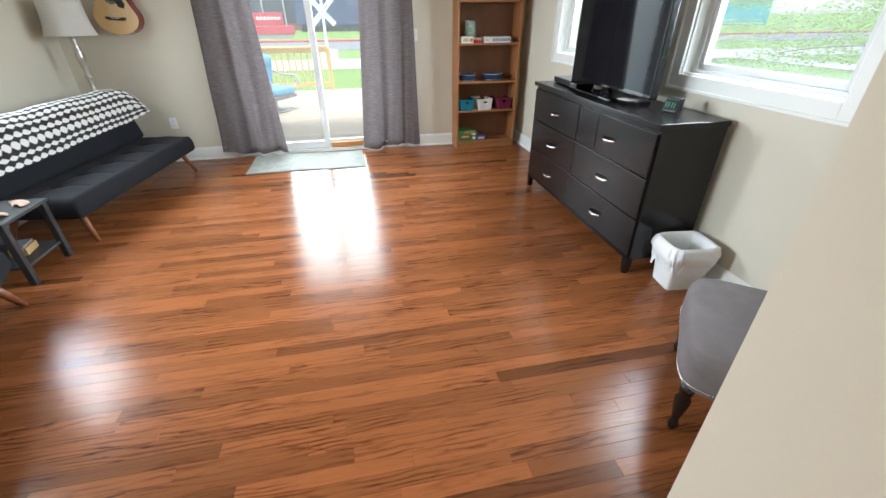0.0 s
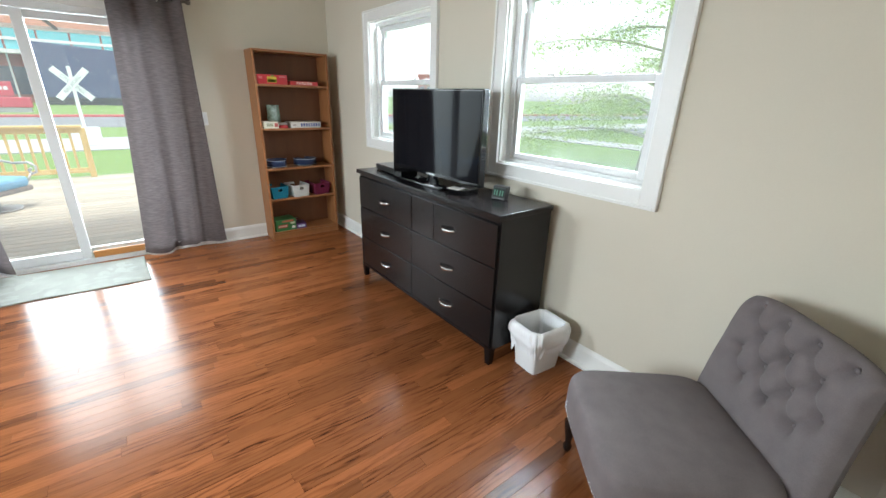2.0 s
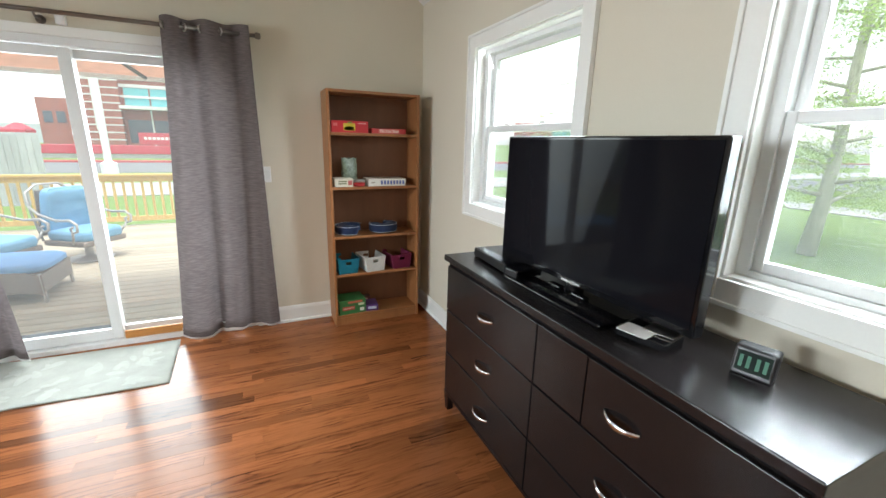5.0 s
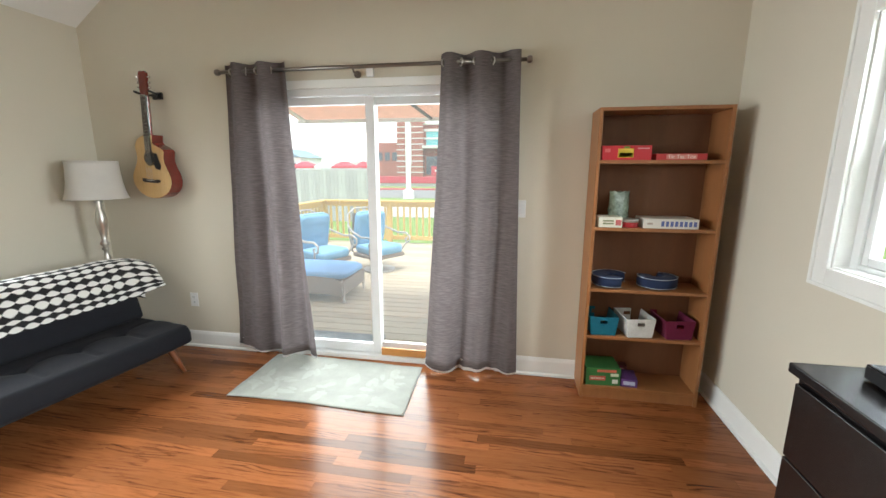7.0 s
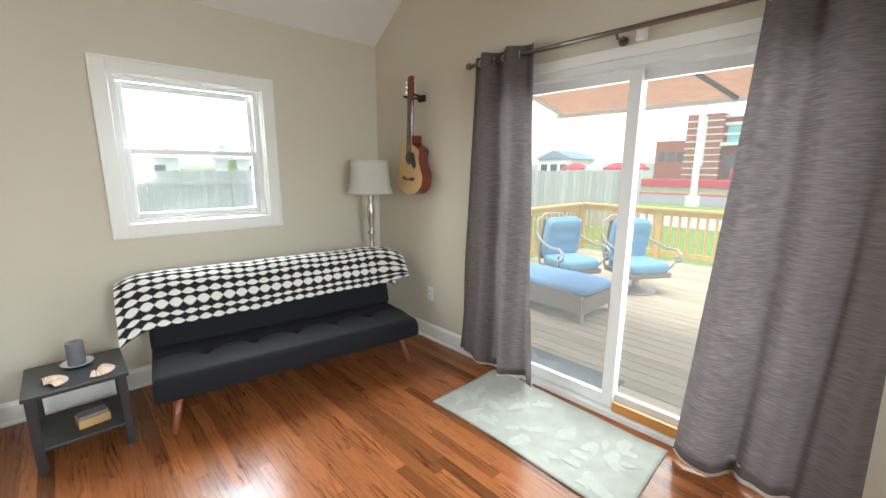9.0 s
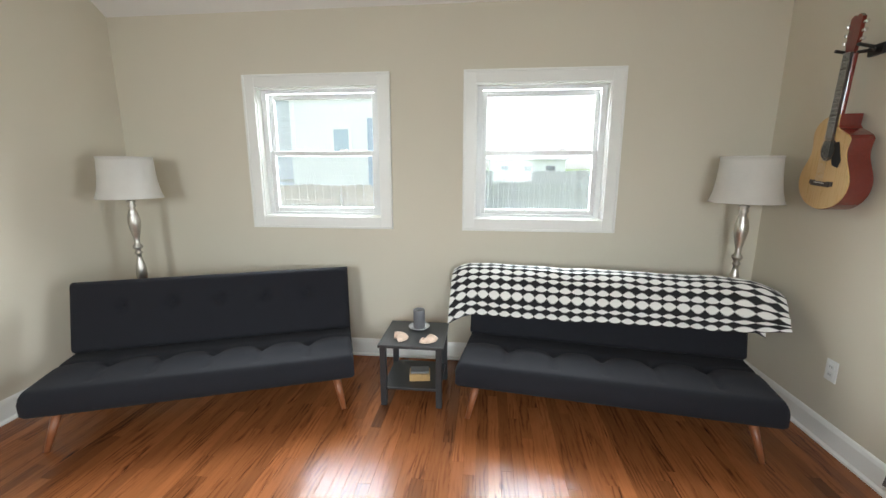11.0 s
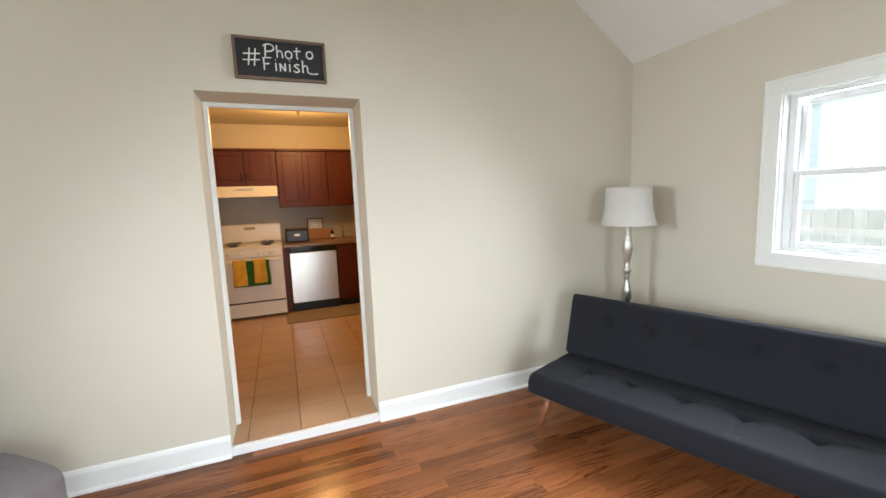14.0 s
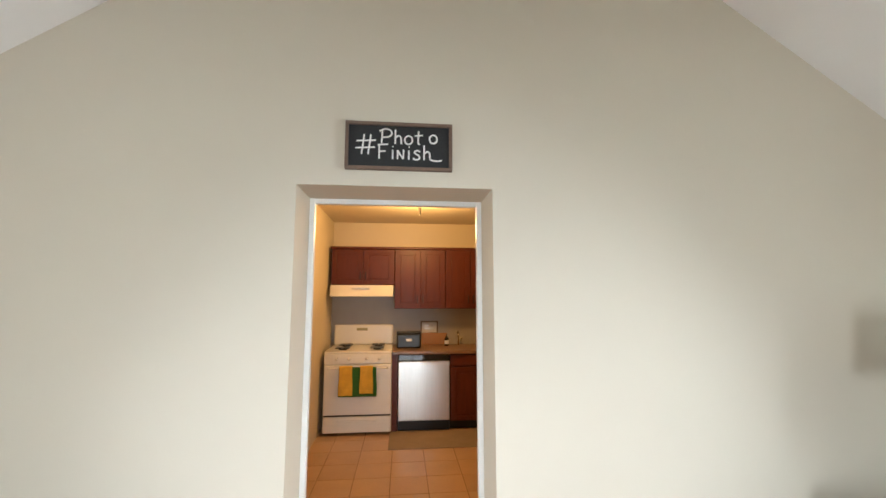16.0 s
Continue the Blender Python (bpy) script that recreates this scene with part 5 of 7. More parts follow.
part("bag", sheet(40, 14, pouch_f), surf("green_film", (0.22, 0.30, 0.24), rough=0.2, spread=0.6, scale=22, fine=60, bump=0.4), pouch, smooth=True)
M_NAVY = cloth("navy_canvas", (0.018, 0.030, 0.075), weave=260)
M_PIPE = surf("pale_piping", (0.42, 0.48, 0.55), rough=0.7)


def travel_pillow(at, rz):
    t = thing("travel_pillow", at, rz, "navy horseshoe cushion with pale piping lying on the shelf", "pillow", "navy cushions on the shelf")

    def mid(u):
        a = math.radians(-155 + 310 * u)
        return Vector((0.070 * math.sin(a) * 1.05, 0.062 * math.cos(a), 0.0))

    def f(u, v):
        c = mid(u)
        n = c.normalized()
        q = 2 * math.pi * v
        e = min(u, 1 - u)
        k = math.sqrt(max(0.0, 1 - max(0.0, 1 - e / 0.07) ** 2))
        cx, cz = abs(math.cos(q)) ** 0.6 * (1 if math.cos(q) > 0 else -1), abs(math.sin(q)) ** 0.6 * (1 if math.sin(q) > 0 else -1)
        return c + n * (0.047 * cx * k) + Vector((0, 0, 0.040 + 0.036 * cz * (0.3 + 0.7 * k)))

    body = part("cushion", sheet(48, 20, f), M_NAVY, t, smooth=True)
    for zz in (0.012, 0.069):
        part("piping", tube([mid(i / 30) + mid(i / 30).normalized() * 0.0445 + Vector((0, 0, zz)) for i in range(1, 30)], 0.0022, 6), M_PIPE, t, "pale piping")


travel_pillow((3.905, 4.362, Z3), 70)
travel_pillow((4.185, 4.362, Z3), 200)


def fabric_bin(x, rgb, label, y=4.375, rz=0.0):
    b = thing("storage_bin", (x, y, Z4), rz, label, "storage bin", "bins on the shelf")
    m = cloth("bin_cloth", rgb, weave=120)
    w0, w1, d, h, t = 0.072, 0.088, 0.108, 0.118, 0.005
    for nm, s in (("front_panel", -1), ("rear_panel", 1)):
        bm = bmesh.new()
        hx, h0, h1 = 0.022, 0.072, 0.096
        for x0, x1, z0, z1 in ((-w1, -hx, 0, h), (hx, w1, 0, h), (-hx, hx, 0, h0), (-hx, hx, h1, h)):
            vs = add_box(bm, x0, s * d - t / 2, z0, x1, s * d + t / 2, z1)
        for v in bm.verts:
            if abs(v.co.x) > hx + 0.001:
                v.co.x *= (w0 + (w1 - w0) * v.co.z / h) / w1
        part(nm, bm, m, b)
    for s in (-1, 1):
        bm = box(s * w0 - t / 2, -d, 0, s * w0 + t / 2, d, h)
        for v in bm.verts:
            v.co.x += s * (w1 - w0) * v.co.z / h
        part("side_panel", bm, m, b)
    part("base", box(-w0, -d, 0, w0, d, 0.005), m, b)


fabric_bin(3.865, (0.010, 0.130, 0.190), "small teal woven storage bin on the shelf", rz=4)
fabric_bin(4.075, (0.58, 0.59, 0.57), "small white woven storage bin on the shelf", 4.372, 8)
fabric_bin(4.305, (0.130, 0.010, 0.040), "small burgundy woven storage bin on the shelf", 4.38, 6)
game_box("game_box", 3.780, 3.995, 4.262, Z5, 0.118, 0.18, (0.035, 0.150, 0.045), "green board game box on the bottom shelf",
         [(-0.035, 0.050, 0.10, 0.030, (0.50, 0.10, 0.08)), (-0.035, 0.050, 0.085, 0.012, (0.75, 0.72, 0.62)), (0.075, 0.030, 0.035, 0.028, (0.70, 0.70, 0.66)), (0.02, 0.100, 0.12, 0.018, (0.50, 0.12, 0.08)), (0.07, 0.075, 0.05, 0.02, (0.55, 0.60, 0.45))], None, 4)
game_box("game_box", 4.010, 4.110, 4.268, Z5, 0.052, 0.14, (0.10, 0.045, 0.17), "small purple card game box on the bottom shelf", [(0.0, 0.026, 0.07, 0.024, (0.45, 0.50, 0.62))], None, -4)
game_box("game_box", 3.985, 4.075, 4.410, Z5, 0.075, 0.06, (0.09, 0.015, 0.022), "dark red card box behind the others", [(0.0, 0.05, 0.05, 0.02, (0.5, 0.3, 0.3))])

# ---- kitchen ----
KS = -0.055
M_CHERRY = surf("cherry_cabinet", (0.088, 0.017, 0.008), rough=0.42, spread=0.22, scale=4, fine=50, stretch=(8, 8, 1), spec=0.3)
M_ENAMEL = surf("white_enamel", (0.74, 0.72, 0.68), rough=0.22, spread=0.03, bump=0.0)
M_INOX = surf("stainless_steel", (0.60, 0.58, 0.55), rough=0.30, metal=1.0, spread=0.06, scale=4, fine=160, stretch=(40, 40, 1), bump=0.03)
M_COUNTER = surf("brown_laminate", (0.20, 0.115, 0.070), rough=0.30, spread=0.25, scale=30, fine=120)


def raised_door(parent, x0, x1, z0, z1, y, knob):
    bm = box(x0, y - 0.018, z0, x1, y, z1, 0.003)
    d = part("door", bm, M_CHERRY, parent)
    f = 0.055
    bm = bmesh.new()
    for a0, b0, a1, b1 in ((x0, z0, x0 + f, z1), (x1 - f, z0, x1, z1), (x0 + f, z1 - f, x1 - f, z1), (x0 + f, z0, x1 - f, z0 + f)):
        add_box(bm, a0 + 0.001, y - 0.001, b0 + 0.001, a1 - 0.001, y + 0.006, b1 - 0.001, 0.002)
    part("door_frame", bm, M_CHERRY, d)
    part("raised_panel", box(x0 + f + 0.016, y - 0.001, z0 + f + 0.016, x1 - f - 0.016, y + 0.006, z1 - f - 0.016, 0.005), M_CHERRY, d)
    zk = z0 + 0.06 if z1 > 1.3 else z1 - 0.16
    part("pull", tube([(knob, y + 0.004, zk), (knob, y + 0.026, zk + 0.012), (knob, y + 0.026, zk + 0.088), (knob, y + 0.004, zk + 0.10)], 0.005, 8), M_BLACK, d)


def upper(x0, x1, z0, z1, doors, label):
    c = thing("wall_cabinet", (KS, 0, 0), label=label, category="cabinet", group="kitchen wall cabinets")
    part("body", box(x0, KY + 0.002, z0, x1, -3.395, z1, 0.002), M_CHERRY, c)
    w = (x1 - x0) / doors
    for i in range(doors):
        a, b = x0 + w * i + 0.004, x0 + w * (i + 1) - 0.004
        raised_door(c, a, b, z0 + 0.008, z1 - 0.008, -3.374, (b - 0.030) if i % 2 == 0 else (a + 0.030))


upper(2.776, 3.560, 1.730, 2.185, 2, "short dark cherry wall cabinet over the range hood")
upper(2.130, 2.774, 1.435, 2.185, 2, "dark cherry wall cabinet with two raised-panel doors")
upper(1.486, 2.128, 1.435, 2.185, 2, "dark cherry wall cabinet with two raised-panel doors")
crown = part("cabinet_moulding", box(1.43, -3.70, 2.186, 3.520, -3.360, 2.215, 0.006), M_CHERRY)
tagged(crown, "dark cherry moulding along the cabinet tops", "moulding")

hood = thing("range_hood", (3.168 + KS, 0, 1.588), 0, "white range hood over the stove", "range hood")
bm = box(-0.380, KY + 0.003, 0.0, 0.380, -3.235, 0.140, 0.008)
for v in bm.verts:
    if v.co.z > 0.08 and v.co.y > -3.4:
        v.co.y -= 0.03
part("body", bm, M_ENAMEL, hood)
part("vent", box(-0.09, -3.262, 0.088, 0.12, -3.2395, 0.112, 0.003), M_STEEL, hood)

stove = thing("stove", (3.168 + KS, -3.02, KZ), 0, "white gas stove with towels on the oven handle", "stove")
W = 0.378
part("body", box(-W, -0.66, 0.03, W, -0.02, 0.895, 0.006), M_ENAMEL, stove)
part("cooktop", box(-W - 0.002, -0.665, 0.8955, W + 0.002, 0.0, 0.918, 0.006), M_ENAMEL, stove)
part("control_panel", box(-W, -0.0195, 0.780, W, 0.012, 0.893, 0.008), M_ENAMEL, stove)
part("backguard", box(-W, -0.690, 0.9185, W, -0.610, 1.175, 0.025, 4), M_ENAMEL, stove)
part("clock_panel", box(-0.05, -0.6095, 1.10, 0.09, -0.606, 1.135, 0.002), surf("clock_bezel", (0.30, 0.26, 0.12), rough=0.3), stove)
door = part("oven_door", box(-W + 0.004, -0.0195, 0.225, W - 0.004, 0.020, 0.772, 0.008), M_ENAMEL, stove)
part("oven_window", box(-0.18, 0.0202, 0.49, 0.18, 0.0225, 0.64, 0.002), M_GLOSS, door)
part("oven_handle", tube([(-0.33, 0.018, 0.735), (-0.32, 0.060, 0.742), (0.32, 0.060, 0.742), (0.33, 0.018, 0.735)], 0.012, 10), M_ENAMEL, door)
part("drawer", box(-W + 0.004, -0.0195, 0.035, W - 0.004, 0.018, 0.205, 0.008), M_ENAMEL, stove)
part("drawer_lip", box(-0.22, 0.0182, 0.150, 0.22, 0.030, 0.168, 0.004), M_ENAMEL, stove)
# black strip between door and drawer: the gap's shade put in as colour
part("door_gap_shade", box(-W + 0.006, -0.0188, 0.206, W - 0.006, -0.002, 0.224), M_BLACK, stove)
for x in (-0.24, -0.10, 0.10, 0.24):
    part("knob", lathe([(0.020, 0.0125), (0.020, 0.018), (0.014, 0.020), (0.013, 0.038), (0.0, 0.040)], 16, (x, 0, 0.840), "Y"), M_ENAMEL, stove, smooth=True)
for x in (-0.20, 0.20):
    for y in (-0.18, -0.47):
        bm = lathe([(0.0, 0.919), (0.045, 0.919), (0.045, 0.930), (0.02, 0.935), (0.0, 0.935)], 16, (x, y, 0))
        for k in range(4):
            a = math.pi / 2 * k + 0.78
            add_box(bm, x + 0.06 * math.cos(a) - 0.035, y + 0.06 * math.sin(a) - 0.035, 0.938, x + 0.06 * math.cos(a) + 0.035, y + 0.06 * math.sin(a) + 0.035, 0.945)
        part("burner", bm, M_BLACK, stove, "black cast grate and burner")


def towel(x0, x1, ztop, zbot, rgb, label, y):
    t = thing("dish_towel", (3.168 + KS, -3.02, KZ), 0, label, "towel", "towels on the oven handle")

    def f(u, v):
        x = x0 + (x1 - x0) * u + 0.004 * math.sin(6 * v + 3 * u)
        if v < 0.12:
            k = v / 0.12
            return Vector((x, y - 0.016 * math.cos(math.pi * k), ztop + 0.012 * math.sin(math.pi * k)))
        k = (v - 0.12) / 0.88
        return Vector((x, y + 0.016 + 0.005 * math.sin(9 * u + 2 * k) * k, ztop - (ztop - zbot) * k))

    part("cloth", sheet(18, 30, f, 0.003), cloth("terry_cloth", rgb, weave=200), t, smooth=True)


towel(-0.215, 0.205, 0.742, 0.435, (0.030, 0.110, 0.020), "green towel hanging on the oven handle", 0.0595)
towel(0.050, 0.200, 0.760, 0.450, (0.60, 0.34, 0.045), "yellow towel hanging on the oven handle", 0.078)
towel(-0.175, -0.030, 0.760, 0.470, (0.60, 0.34, 0.045), "yellow towel hanging on the oven handle", 0.078)

base = thing("base_cabinet", (KS, 0, 0), label="dark cherry base cabinet beside the dishwasher", category="cabinet")
part("body", box(1.40, -3.70, KZ + 0.10, 2.108, -3.105, 0.918, 0.002), M_CHERRY, base)
part("kick_board", box(1.40, -3.68, KZ + 0.001, 2.108, -3.16, KZ + 0.099), M_BLACK, base)
part("drawer", box(1.41, -3.1045, 0.78, 2.098, -3.084, 0.905, 0.004), M_CHERRY, base)
for a, b, k in ((1.41, 1.752, 1.72), (1.758, 2.098, 1.79)):
    raised_door(base, a, b, KZ + 0.11, 0.765, -3.084, k)
filler = part("cabinet_filler", box(2.667, -3.70, KZ + 0.001, 2.733, -3.085, 0.918, 0.002), M_CHERRY)
tagged(filler, "narrow dark cherry filler beside the stove", "cabinet")
dw = thing("dishwasher", (2.415 + KS, 0, KZ), 0, "stainless steel dishwasher with a black control strip", "dishwasher")
part("tub", box(-0.298, -3.70, 0.10, 0.298, -3.10, 0.866, 0.002), M_BLACK, dw)
part("door", box(-0.298, -3.0995, 0.125, 0.298, -3.060, 0.790, 0.006), M_INOX, dw)
part("control_strip", box(-0.298, -3.0995, 0.795, 0.298, -3.066, 0.866, 0.006), M_GLOSS, dw)
part("toe_kick", box(-0.298, -3.15, 0.001, 0.298, -3.12, 0.120), M_BLACK, dw)
top = part("countertop", box(1.33, -3.715, 0.9185, 2.731, -3.055, 0.958, 0.006), M_COUNTER)
tagged(top, "brown laminate kitchen countertop", "countertop")
spl = structure("splashback", box(1.38, KY + 0.001, 0.959, 3.544, KY + 0.008, 1.60), M_KBACK, "grey kitchen splashback", "wall")

tb_ = thing("bread_bin", (2.535, -3.42, 0.9585), 0, "dark bread bin with a white tag on the counter", "bread bin")
part("case", box(-0.150, -0.10, 0.0, 0.150, 0.11, 0.175, 0.02, 3), M_BLACK, tb_)
part("lid", box(-0.152, -0.102, 0.1755, 0.152, 0.112, 0.190, 0.006), M_BLACK, tb_)
part("tag", box(-0.035, 0.1105, 0.085, 0.035, 0.113, 0.115, 0.001), M_WHITE, tb_)
pic = thing("framed_print", (2.260, -3.690, 1.18), 0, "small wood-framed print leaning on the splashback", "picture")
for a0, b0, a1, b1 in ((-0.115, -0.085, 0.115, -0.068), (-0.115, 0.068, 0.115, 0.085), (-0.115, -0.068, -0.098, 0.068), (0.098, -0.068, 0.115, 0.068)):
    part("frame_strip", box(a0, -0.012, b0, a1, 0.012, b1, 0.002), M_FRAME, pic)
part("paper", box(-0.098, -0.008, -0.068, 0.098, 0.002, 0.068), surf("print_paper", (0.55, 0.52, 0.46), rough=0.7), pic)
part("print", box(-0.06, 0.0022, -0.02, 0.06, 0.004, -0.008), M_STEEL, pic)
part("print", box(-0.07, 0.0022, 0.015, 0.07, 0.004, 0.026), M_STEEL, pic)
bd = thing("cutting_board", (2.195, -3.665, 0.9585), 0, "wooden cutting board leaning on the splashback", "cutting board")
bm = box(-0.17, -0.010, 0.0, 0.17, 0.010, 0.150, 0.006)
part("board", bm, surf("board_wood", (0.36, 0.17, 0.06), rough=0.5, stretch=(2, 12, 12)), bd)
so = thing("soap_bottle", (2.045, -3.52, 0.9585), 0, "dark soap bottle with a white label by the sink", "bottle")
part("bottle", lathe([(0.0, 0.0), (0.026, 0.0), (0.028, 0.005), (0.028, 0.085), (0.018, 0.105), (0.010, 0.112), (0.010, 0.122)], 20), M_GLOSS, so, smooth=True)
part("label", lathe([(0.0284, 0.02), (0.0286, 0.02), (0.0286, 0.07), (0.0284, 0.07)], 20, caps=False), M_WHITE, so)
part("pump", tube([(0, 0, 0.122), (0, 0, 0.150), (0.0, 0.025, 0.150)], 0.004, 8), M_BLACK, so)
fa = thing("faucet", (1.880, -3.60, 0.9585), 0, "chrome gooseneck kitchen faucet", "faucet")
part("spout", tube([(0, 0, 0), (0, 0, 0.12), (0.01, 0.03, 0.17), (0.02, 0.08, 0.18), (0.025, 0.13, 0.15), (0.025, 0.14, 0.12)], 0.011, 10), M_CHROME, fa, smooth=True)
part("lever", tube([(0, 0, 0.06), (-0.06, 0.02, 0.10)], 0.006, 8), M_CHROME, fa)
km = thing("kitchen_mat", (2.15, -2.815, KZ), 0, "flat grey kitchen mat in front of the dishwasher", "mat")
part("mat", box(-0.60, -0.27, 0.0005, 0.60, 0.27, 0.010, 0.003), surf("grey_mat", (0.26, 0.195, 0.15), rough=0.85, spread=0.15, fine=200, bump=0.3), km)
kl = thing("kitchen_ceiling_light", (2.45, -2.35, KH), 0, "round kitchen ceiling light with a warm glow", "ceiling light")
part("canopy", lathe([(0.0, -0.001), (0.07, -0.001), (0.07, -0.02), (0.02, -0.03), (0.012, -0.15)], 24), M_STEEL, kl)
cord = part("pull_cord_bracket", tube([(3.46, -1.9, KH - 0.001), (3.46, -1.9, KH - 0.19), (3.544, -1.9, KH - 0.23)], 0.006, 8), M_WHITE)
tagged(cord, "white bracket arm high on the kitchen wall", "bracket")

# ---- outdoors: ground, road, deck ----
GZ = -0.45
M_GRASS = surf("lawn", (0.115, 0.19, 0.022), rough=0.9, spread=0.12, scale=0.7, fine=14, bump=0.0)
M_ROAD = surf("asphalt", (0.14, 0.14, 0.142), rough=0.9, spread=0.2, scale=2, fine=80)
M_WALK = surf("concrete_walk", (0.34, 0.33, 0.31), rough=0.9, spread=0.1, scale=2, fine=60)
M_DECK = surf("weathered_deck", (0.37, 0.31, 0.235), rough=0.8, spread=0.22, scale=3, fine=40, stretch=(1, 14, 14), bump=0.3, rand=0.14)
M_PINE = surf("treated_pine", (0.54, 0.36, 0.11), rough=0.7, spread=0.18, scale=4, fine=40, stretch=(6, 6, 1), bump=0.2)
M_BRICK = surf("red_brick", (0.27, 0.085, 0.060), rough=0.85, spread=0.18, scale=1.2, fine=12)
M_REDSTRIP = surf("red_kerb", (0.36, 0.05, 0.05), rough=0.8)
bm = bmesh.new()
bmesh.ops.create_grid(bm, x_segments=8, y_segments=8, size=900)
bmesh.ops.translate(bm, vec=(0, 0, GZ), verts=bm.verts)
structure("ground", bm, M_GRASS, "green lawn reaching to the horizon", "ground")
structure("road_north", box(-160, 27.5, GZ + 0.004, 160, 37.0, GZ + 0.02), M_ROAD, "grey asphalt road past the yard", "road")
structure("kerb_north", box(-160, 37.0, GZ + 0.004, 160, 38.2, GZ + 0.13), M_REDSTRIP, "red painted kerb along the road", "kerb")
structure("pavement_north", box(-160, 17.2, GZ + 0.004, 160, 21.5, GZ + 0.03), M_WALK, "pale concrete pavement", "pavement")
structure("pavement_east", box(20.0, -160, GZ + 0.004, 22.2, 17.1, GZ + 0.03), M_WALK, "pale concrete pavement beside the lawn", "pavement")
structure("road_east", box(30.0, -160, GZ + 0.004, 38.0, 17.1, GZ + 0.02), M_ROAD, "grey asphalt side street", "road")

DZ = -0.10
deck = thing("deck", kind="structure", label="weathered wooden deck with boards along the house", category="deck")
part("joists", box(-0.75, YN + T + 0.01, GZ, 4.60, 9.95, DZ - 0.032), M_PINE, deck)
bm = box(-0.80, 0.003, -0.030, 4.65, 0.141, 0.0, 0.004, 1)
dk = mesh_of("deck_board", bm, M_DECK)
for k in range(36):
    o = new("deck_board", dk)
    o.parent, o.location = deck, (0, YN + T + 0.012 + 0.147 * k, DZ)

rail = thing("deck_railing", (0, 0, DZ), 0, "yellow pine deck railing with square balusters", "railing")


def rail_run(a, b, gap=0.135):
    a, b = Vector(a), Vector(b)
    d = b - a
    ln = d.length
    d.normalize()
    s = Vector((-d.y, d.x, 0))
    rz = Matrix.Rotation(math.atan2(d.y, d.x), 4, "Z")
    for nm, z0, z1, w in (("top_rail", 0.865, 0.905, 0.075), ("upper_beam", 0.775, 0.863, 0.020), ("lower_beam", 0.085, 0.170, 0.020)):
        bm = box(0, -w, z0, ln, w, z1, 0.004, 1)
        part(nm, bm, M_PINE, rail, at=Matrix.Translation(a) @ rz)
    bal = mesh_of("baluster", box(-0.018, -0.018, 0.171, 0.018, 0.018, 0.774), M_PINE)
    for i in range(1, int(ln / gap)):
        o = new("baluster", bal)
        o.parent, o.matrix_basis = rail, Matrix.Translation(a + d * gap * i) @ rz
    for p in (a, a + d * ln / 2, b):
        part("post", box(p.x - 0.045, p.y - 0.045, 0.001, p.x + 0.045, p.y + 0.045, 0.863, 0.004, 1), M_PINE, rail)


rail_run((-0.72, 9.85, 0), (2.16, 9.85, 0))
rail_run((-0.72, 9.74, 0), (-0.72, 4.85, 0))
mat_ = thing("door_mat", (1.72, 4.93, DZ), 0, "grey speckled outdoor door mat on the deck", "mat")
part("mat", box(-0.42, -0.24, 0.001, 0.42, 0.24, 0.012, 0.004), surf("grey_doormat", (0.13, 0.14, 0.15), rough=0.95, spread=0.7, scale=60, fine=160, bump=0.6), mat_)

# ---- patio furniture ----
M_WICKER = surf("grey_wicker", (0.20, 0.16, 0.135), rough=0.7, spread=0.4, scale=70, fine=160, bump=0.8)
M_CUSH = cloth("blue_cushion", (0.16, 0.34, 0.52), weave=90)
M_CUSH2 = cloth("blue_seat_pad", (0.15, 0.30, 0.53), weave=120)
M_ALU = surf("pale_aluminium", (0.42, 0.39, 0.37), rough=0.4, metal=0.5)


def soft_pad(w, d, h, bumps=0):
    def f(u, v):
        a = 2 * math.pi * u
        x, y = rounded(u, w / 2, d / 2, 0.3)
        prof = ((0.0, 0.0), (0.96, 0.0), (1.0, 0.25), (1.0, 0.7), (0.95, 0.95), (0.6, 1.05), (0.0, 1.08))
        i = min(int(v * 6), 5)
        k = v * 6 - i
        r = prof[i][0] * (1 - k) + prof[i + 1][0] * k
        z = h * (prof[i][1] * (1 - k) + prof[i + 1][1] * k)
        if bumps and v > 0.5:
            z -= 0.016 * abs(math.cos(math.pi * bumps * (y * r / d + 0.5))) ** 8
        return Vector((x * r, y * r, z))
    return sheet(48, 24, f)


